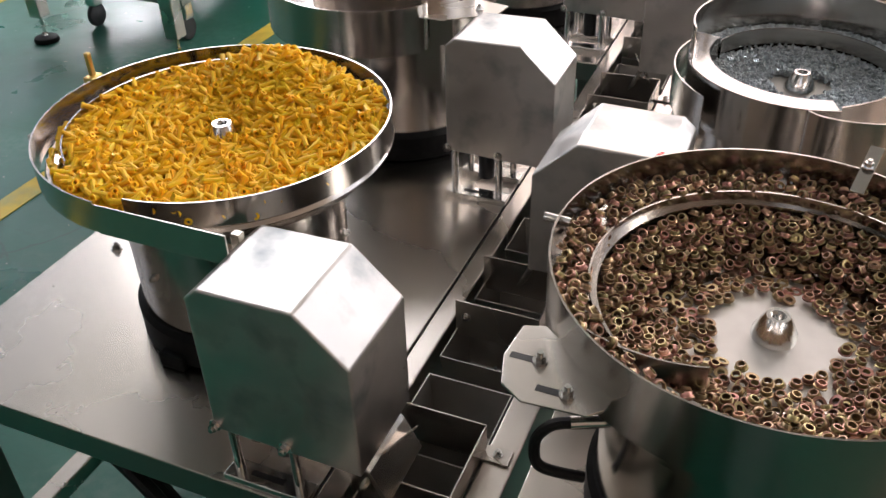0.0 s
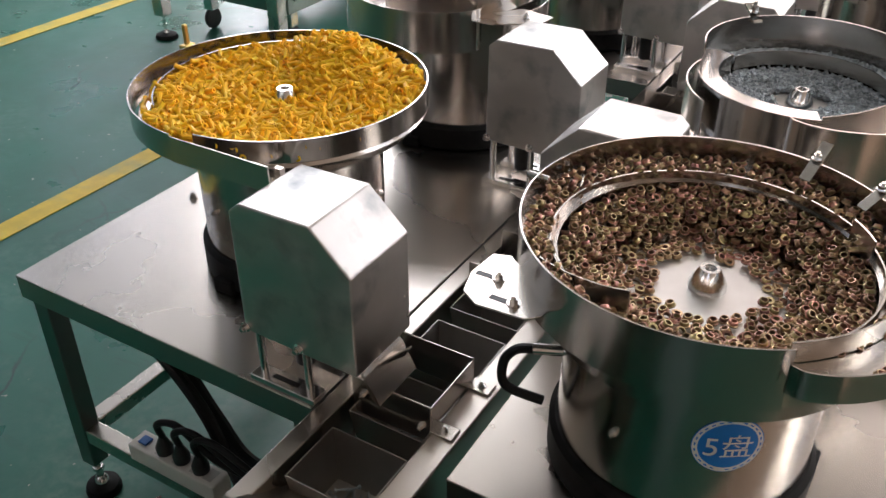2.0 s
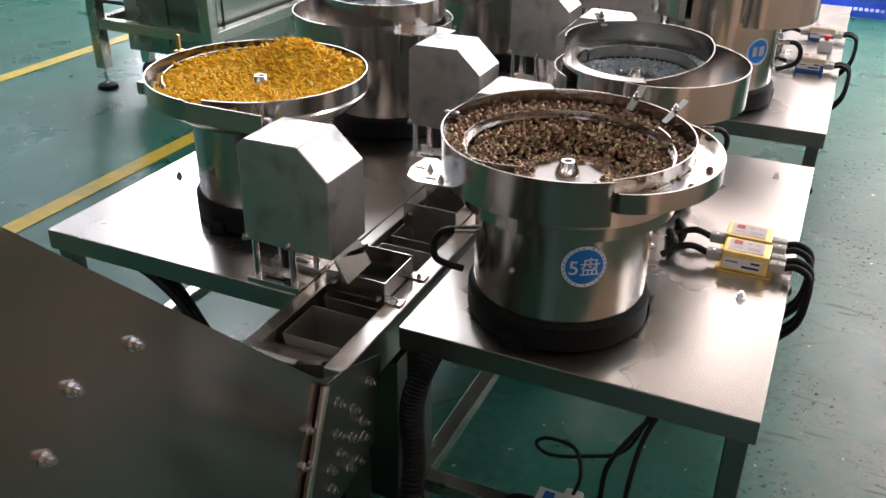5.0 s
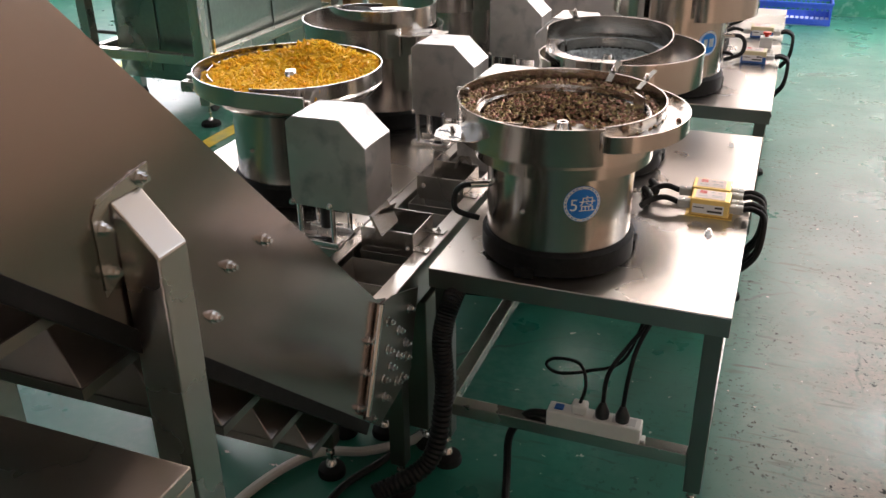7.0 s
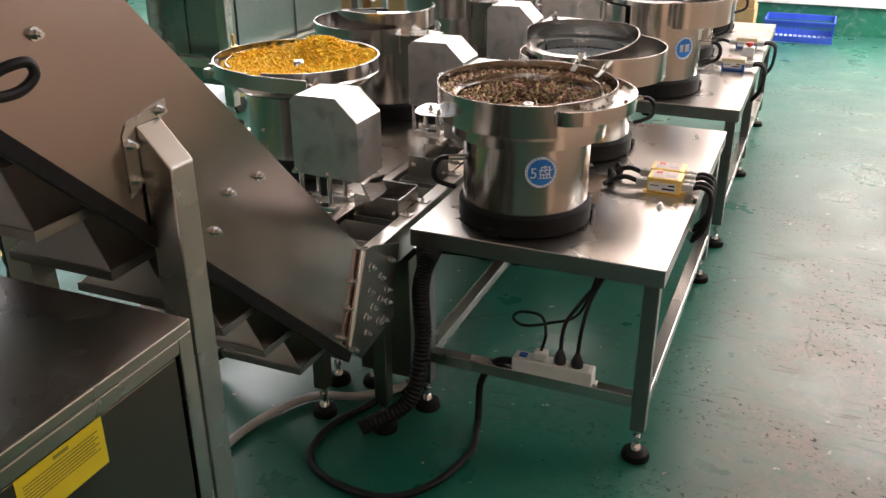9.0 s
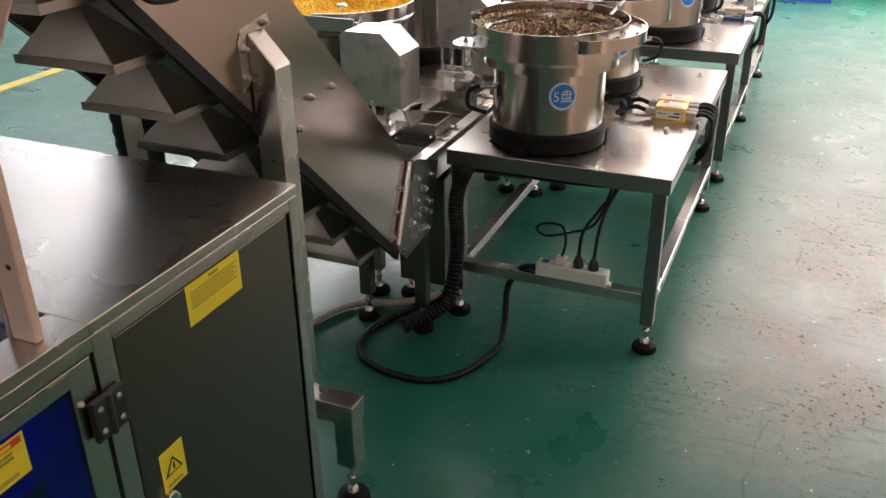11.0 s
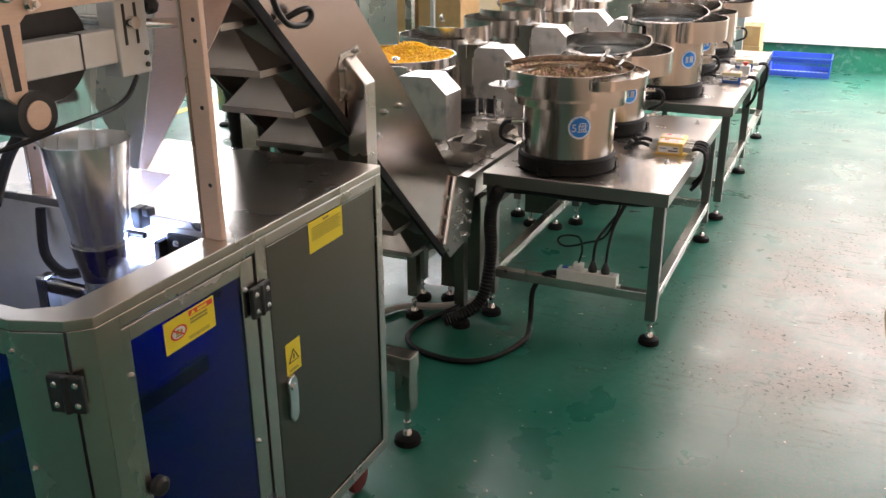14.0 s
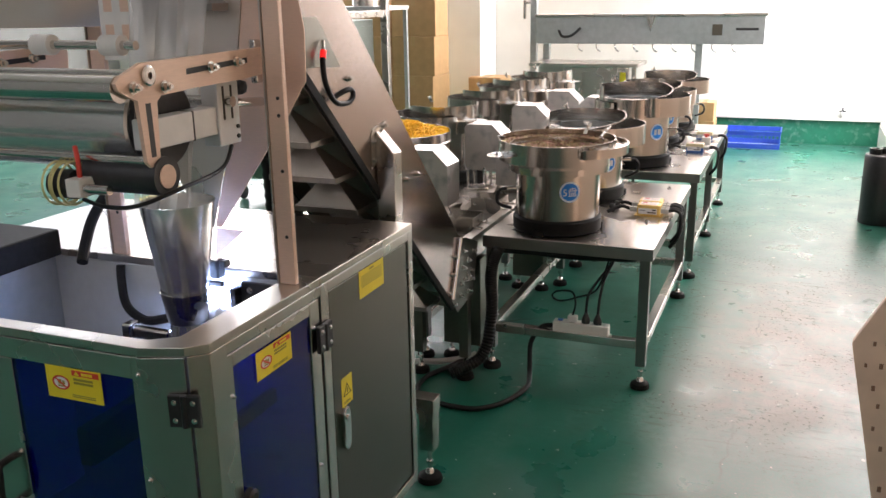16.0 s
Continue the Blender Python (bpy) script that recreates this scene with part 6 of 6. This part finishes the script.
cable("mains_cable", [(-0.431, 0.034, 0.245), (-0.49, 0.04, 0.225), (-0.535, 0.03, 0.15), (-0.535, 0.01, 0.05), (-0.525, -0.03, 0.013), (-0.50, -0.16, 0.012), (-0.55, -0.34, 0.012), (-0.66, -0.44, 0.012), (-0.84, -0.43, 0.012), (-0.945, -0.35, 0.012), (-0.96, -0.2, 0.012), (-0.90, -0.05, 0.012), (-0.84, 0.12, 0.012)], 0.0115, "thick black mains cable looped across the floor")
cable("grey_hose", [(-0.825, 0.085, 0.03), (-0.86, 0.05, 0.02), (-0.96, -0.03, 0.018), (-1.10, -0.095, 0.018), (-1.19, -0.30, 0.018), (-1.22, -0.6, 0.018), (-1.30, -0.9, 0.018)], 0.014, "grey flexible hose lying across the floor", "hose", GREY_PLASTIC)
cable("plug_cable", [(-0.285, 0.034, 0.32), (-0.28, 0.05, 0.40), (-0.24, 0.09, 0.47), (-0.20, 0.12, 0.53), (-0.19, 0.15, 0.585)], 0.006, "black cable from a plug up under the table top")
cable("plug_cable", [(-0.232, 0.034, 0.32), (-0.228, 0.05, 0.40), (-0.215, 0.09, 0.48), (-0.17, 0.14, 0.585)], 0.006, "black cable from a plug up under the table top")
cable("charger_cable", [(-0.345, 0.034, 0.303), (-0.335, 0.04, 0.36), (-0.36, 0.07, 0.40), (-0.43, 0.09, 0.39), (-0.455, 0.09, 0.365), (-0.42, 0.09, 0.345), (-0.34, 0.09, 0.37), (-0.25, 0.10, 0.42), (-0.20, 0.13, 0.585)], 0.0045, "thin black looped cable under the table")
cable("thick_cable", [(-0.70, 0.06, 0.575), (-0.55, 0.10, 0.565), (-0.40, 0.12, 0.555), (-0.22, 0.13, 0.56), (-0.08, 0.14, 0.575), (-0.05, 0.5, 0.575)], 0.02, "thick black cable tied under the table top")
cable("thick_cable", [(-1.72, 0.15, 0.58), (-1.62, 0.13, 0.55), (-1.50, 0.12, 0.50), (-1.40, 0.12, 0.36), (-1.30, 0.10, 0.30), (-1.16, 0.10, 0.31), (-1.06, 0.12, 0.42)], 0.022, "thick black cable sagging under the table")
cable("thick_cable", [(-1.70, 0.12, 0.575), (-1.52, 0.10, 0.52), (-1.40, 0.09, 0.42), (-1.33, 0.08, 0.30), (-1.20, 0.02, 0.24), (-1.06, -0.05, 0.28), (-1.0, 0.0, 0.40)], 0.014, "thick black cable sagging under the table")
cable("corrugated_hose", [(-1.50, -0.05, 0.06), (-1.38, -0.04, 0.15), (-1.25, -0.02, 0.26), (-1.12, 0.0, 0.36), (-1.03, 0.03, 0.44)], 0.02, "ribbed black conduit under the conveyor", "hose")
for x0, dx in ((-1.495, 0.0), (-1.445, 0.03), (-1.39, 0.05)):
    cable("plug_cable", [(x0, 0.052, 0.32), (x0 + 0.01, 0.04, 0.37), (x0 + 0.06, 0.05, 0.38), (x0 + 0.14 + dx, 0.06, 0.32), (x0 + 0.22 + dx, 0.07, 0.30)], 0.008, "black mains cable from the power strip")
for x, y in ((-0.295, 0.60), (-0.285, 0.67)):
    cable("feeder_cable", [(x, y, 0.655), (x + 0.005, y + 0.02, 0.675), (x - 0.02, y + 0.1, 0.66)], 0.012, "black cable on the steel table top")

# ---- the far end of the hall ----
crate = thing("plastic_crate", "blue plastic crate with slotted sides and pale inside", "crate", pose(0.085, 6.80, 0))
cw, cd, ch = 0.30, 0.20, 0.20
part("bottom", boxes((-cw + 0.003, cw - 0.003, -cd + 0.003, cd - 0.003, 0.001, 0.006), bev=0.001), BLUE_PALE, crate)
for s in (-1, 1):
    part("side", boxes((min(s * cw, s * (cw - 0.006)), max(s * cw, s * (cw - 0.006)), -cd + 0.0065, cd - 0.0065, 0.0065, ch), bev=0.001), BLUE_PLASTIC, crate)
    wall = bmesh.new()
    y0, y1 = (cd - 0.006, cd) if s > 0 else (-cd, -cd + 0.006)
    box(wall, -cw, cw, y0, y1, 0.0065, 0.06, 0.001)
    box(wall, -cw, cw, y0, y1, 0.15, ch, 0.001)
    for k in range(15):
        x = -cw + 0.006 + k * (2 * cw - 0.024) / 14
        box(wall, x, x + 0.012, y0 + 0.001, y1 - 0.001, 0.06, 0.15, 0)
    part("side", wall, BLUE_PLASTIC, crate)
part("rim", boxes((-cw - 0.008, cw + 0.008, -cd - 0.008, -cd - 0.0005, ch - 0.02, ch), (-cw - 0.008, cw + 0.008, cd + 0.0005, cd + 0.008, ch - 0.02, ch), (-cw - 0.008, -cw - 0.0005, -cd, cd, ch - 0.02, ch), (cw + 0.0005, cw + 0.008, -cd, cd, ch - 0.02, ch), bev=0.001), BLUE_PLASTIC, crate)

wg = thing("checkweigher_line", "long grey stainless conveyor frame with a box beam", "conveyor", pose(0, 6.1, 0))
part("beam", boxes((-2.20, 0.16, -0.12, 0.14, 1.16, 1.44), bev=0.006), GALVANISED, wg, "long grey box beam")
part("beam_cap", boxes((-2.22, 0.18, -0.13, 0.15, 1.4405, 1.47), bev=0.004), STEEL, wg)
for x, top in ((-2.27, 2.6), (-2.12, 1.155)):
    part("post", boxes((x - 0.035, x + 0.035, 0.0, 0.07, 0.05, top), bev=0.003), GALVANISED, wg)
part("post", boxes((-0.52, -0.45, 0.02, 0.09, 0.05, 1.155), bev=0.003), GALVANISED, wg)
for x in (-2.27, -2.12, -0.485):
    foot(wg, x, 0.04, 0.06)
for k in range(9):
    x = -1.75 + k * 0.2
    part("hook", tube(bmesh.new(), [(x, -0.05, 1.158), (x, -0.05, 1.12), (x + 0.02, -0.05, 1.09), (x + 0.05, -0.05, 1.08)], 0.007), CHROME, wg, smooth=True)
part("strap", prism(bmesh.new(), [(-1.02, 1.44), (-0.92, 1.44), (-0.97, 1.29)], -0.126, -0.1205, "y"), STEEL, wg)
part("window_plate", boxes((-0.35, -0.25, -0.125, -0.1205, 1.25, 1.36), bev=0.001), STEEL_DARK_REFLECTION, wg)
part("side_slot", boxes((-0.12, 0.10, -0.123, -0.1205, 1.30, 1.325), bev=0), BLACK_PLASTIC, wg)
part("lever", tube(bmesh.new(), [(-1.95, -0.125, 1.30), (-1.90, -0.16, 1.24), (-1.80, -0.17, 1.25), (-1.70, -0.17, 1.33)], 0.014), BLACK_PLASTIC, wg, smooth=True)
part("crank", boxes((-2.38, -2.35, -0.03, 0.0, 1.42, 1.62), (-2.349, -2.3055, -0.03, 0.0, 1.58, 1.60), bev=0.004), CHROME, wg)

wt = thing("packing_table", "grey stainless packing table with a cupboard below", "table", pose(-1.55, 5.75, 0))
part("tabletop", boxes((-0.60, 0.55, -0.25, 0.30, 0.955, 0.99), bev=0.004), STEEL_TOP, wt)
part("cupboard", boxes((-0.50, 0.45, -0.20, 0.26, 0.10, 0.954), bev=0.006), STEEL, wt)
for x in (-0.24, 0.22):
    part("door", boxes((x - 0.215, x + 0.215, -0.212, -0.2005, 0.16, 0.91), bev=0.003), STEEL, wt)
for x in (-0.55, 0.50):
    part("leg", boxes((x - 0.02, x + 0.02, -0.22, -0.18, 0.0005, 0.954), bev=0.003), STEEL, wt)
part("yellow_tag", boxes((0.36, 0.42, -0.2135, -0.2125, 0.80, 0.90), bev=0), YELLOW_STICKER, wt)


def carton(x, y, z, w, d, h, turn=0, label="brown corrugated carton in a stack by the wall"):
    c = thing("carton", label, "carton", pose(x, y, z, 0, 0, turn), group="cartons")
    part("box", boxes((-w / 2, w / 2, -d / 2, d / 2, 0.0005, h), bev=0.006), CARD, c)
    part("tape", boxes((-0.025, 0.025, -d / 2 - 0.001, d / 2 + 0.001, h + 0.0002, h + 0.0012), (-0.025, 0.025, -d / 2 - 0.0016, -d / 2 - 0.0006, h - 0.10, h), bev=0), TAPE, c, "clear brown tape")
    return c


for k in range(4):
    carton(-3.42, 5.6, 0.42 * k, 0.50, 0.45, 0.419, (2, -3, 1, 4)[k])
    carton(-4.00, 5.55, 0.42 * k, 0.50, 0.45, 0.419, (-2, 2, -4, 1)[k])
carton(-2.95, 6.6, 0.0, 0.40, 0.4, 0.42), carton(-2.95, 6.6, 0.421, 0.40, 0.4, 0.32)
carton(-0.42, 6.55, 0.0, 0.24, 0.35, 0.32), carton(-0.42, 6.55, 0.321, 0.22, 0.33, 0.20)
rack = thing("steel_rack", "grey square-tube steel rack before the cartons", "rack", pose(-3.78, 4.75, 0))
for x in (-0.45, 0.45):
    for y in (-0.25, 0.25):
        part("leg", boxes((x - 0.02, x + 0.02, y - 0.02, y + 0.02, 0.0005, 1.55), bev=0.002), GALVANISED, rack)
part("shelf", boxes((-0.48, 0.48, -0.28, 0.28, 1.5505, 1.59), bev=0.002), GALVANISED, rack)
rb = thing("rack_feeder", "small dark feeder bowl standing on the steel rack", "bowl feeder", pose(-3.65, 4.75, 1.5905))
part("drum", lathe(bmesh.new(), [(0, 0.0005), (0.14, 0.0005), (0.14, 0.10), (0.17, 0.13), (0.17, 0.2), (0.16, 0.2), (0.15, 0.14), (0, 0.13)], 40), BOWL_STEEL, rb, smooth=True)
plain("pillar", boxes((-3.55, -3.05, 6.55, Y1 - 0.013, 0, ZC - 0.001), bev=0.004), WALL_PAINT, "white painted pillar by the end wall", "pillar")
tap = thing("wall_tap", "small dark tap on the trunking by the wall", "tap", pose(1.0, Y1 - 0.06, 0.306))
part("body", tube(bmesh.new(), [(0, 0.03, 0.0), (0, 0.02, 0.05), (0, -0.02, 0.06), (0, -0.04, 0.03)], 0.016), GREY_PLASTIC, tap, smooth=True)
part("handle", boxes((-0.035, 0.035, 0.01, 0.03, 0.068, 0.085), (-0.008, 0.008, 0.012, 0.028, 0.05, 0.12), bev=0.003), BLACK_PLASTIC, tap)

bn = thing("waste_bin", "tall black cylinder bin with ringed openings on top", "bin", pose(1.142, 3.52, 0))
part("body", lathe(bmesh.new(), [(0, 0.001), (0.125, 0.001), (0.128, 0.01), (0.128, 0.50), (0.12, 0.515), (0, 0.515)], 48), BLACK_PLASTIC, bn, smooth=True)
for x, y in ((-0.055, 0.02), (0.055, -0.03), (0.02, 0.07)):
    part("ring", lathe(bmesh.new(), [(0.030, 0.5155), (0.042, 0.5155), (0.042, 0.555), (0.030, 0.555), (0.030, 0.5155)], 24, centre=(x, y)), BLACK_PLASTIC, bn, smooth=True)
cab2 = thing("white_cabinet", "low white metal cabinet beside the windows", "cabinet", pose(1.56, 5.6, 0))
part("body", boxes((-0.185, 0.185, -1.3, 1.3, 0.02, 0.30), bev=0.004), WHITE_PLASTIC, cab2)
part("plinth", boxes((-0.17, 0.18, -1.28, 1.28, 0.0005, 0.0195), bev=0), BLACK_PLASTIC, cab2)
part("door", boxes((-0.197, -0.1855, -1.25, -0.01, 0.04, 0.28), bev=0.003), WHITE_PLASTIC, cab2)
part("door", boxes((-0.197, -0.1855, 0.01, 1.25, 0.04, 0.28), bev=0.003), WHITE_PLASTIC, cab2)

# the punched board that stands by the aisle
bd = thing("punched_board", "peach-coloured board with rows of dark punched marks", "board", pose(0, -0.62, 0))
part("panel", prism(bmesh.new(), [(0.862, 0.001), (0.745, 0.555), (0.745, 0.575), (0.824, 0.73), (0.90, 0.80), (1.60, 0.80), (1.60, 0.001)], 0.0, 0.022, "y", bev=0.002), PEACH_BOARD, bd)
rb2 = random.Random(3)
for i in range(11):
    for j in range(9):
        x, z = 0.79 + i * 0.045 + (0.025 if j % 2 else 0) - (j * 0.008), 0.05 + j * 0.075
        if x < 0.885 - 0.21 * z or z > 0.64:
            continue
        s = rb2.uniform(0.007, 0.011)
        part("mark", box(bmesh.new(), -s * 0.6, s * 0.6, -0.0016, -0.0006, -s, s, 0, Matrix.Translation((x + rb2.uniform(-0.006, 0.006), 0, z + rb2.uniform(-0.008, 0.008)))), MARK_BROWN, bd)
part("stand", boxes((1.50, 1.56, 0.0225, 0.25, 0.001, 0.04), bev=0.002), PEACH_BOARD, bd)

# ---- the machine beyond the yellow line ----
mc = thing("framed_machine", "stainless machine cabinet inside a square-tube frame on castors", "machine", pose(-3.62, 3.35, 0))
for x in (-0.41, 0.41):
    for y in (-0.86, 0.9):
        part("leg", boxes((x - 0.035, x + 0.035, y - 0.035, y + 0.035, 0.13, 1.75), bev=0.004), STEEL, mc)
        foot(mc, x, y, 0.131, 0.06)
    part("side_rail", boxes((x - 0.03, x + 0.03, -0.8245, 0.8645, 0.37, 0.43), bev=0.003), STEEL, mc)
    part("upper_rail", boxes((x - 0.03, x + 0.03, -0.8245, 0.8645, 1.5, 1.56), bev=0.003), STEEL, mc)
for y in (-0.86, 0.9):
    part("cross_rail", boxes((-0.3745, 0.3745, y - 0.03, y + 0.03, 0.37, 0.43), bev=0.003), STEEL, mc)
part("cabinet", boxes((-0.36, 0.33, -0.68, 0.80, 0.20, 1.48), bev=0.006), MACHINE_GREEN, mc, "steel cabinet, green reflection put into its colour")
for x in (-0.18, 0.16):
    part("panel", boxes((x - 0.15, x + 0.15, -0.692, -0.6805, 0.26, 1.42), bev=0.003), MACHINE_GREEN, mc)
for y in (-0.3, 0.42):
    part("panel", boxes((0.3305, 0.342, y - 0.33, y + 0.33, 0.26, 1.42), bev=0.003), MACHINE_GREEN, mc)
for x in (-0.30, 0.27):
    for y in (-0.60, 0.1, 0.70):
        c = part("castor", boxes((x - 0.03, x + 0.03, y - 0.03, y + 0.03, 0.11, 0.1995), bev=0.004), CHROME, mc)
        w = part("wheel", lathe(bmesh.new(), [(0, -0.016), (0.04, -0.016), (0.055, -0.012), (0.06, -0.006), (0.06, 0.006), (0.055, 0.012), (0.04, 0.016), (0, 0.016)], 24), BLACK_PLASTIC, c, "black castor wheel", smooth=True)
        w.matrix_basis = Matrix.Translation((x, y, 0.0605)) @ TO_X
part("bar", rod(bmesh.new(), (-0.65, -0.62, 0.46), (-0.3605, -0.62, 0.46), 0.012), BLACK_PLASTIC, mc, smooth=True)
part("bar", rod(bmesh.new(), (-0.60, -0.72, 0.33), (-0.3605, -0.66, 0.33), 0.012), BLACK_PLASTIC, mc, smooth=True)
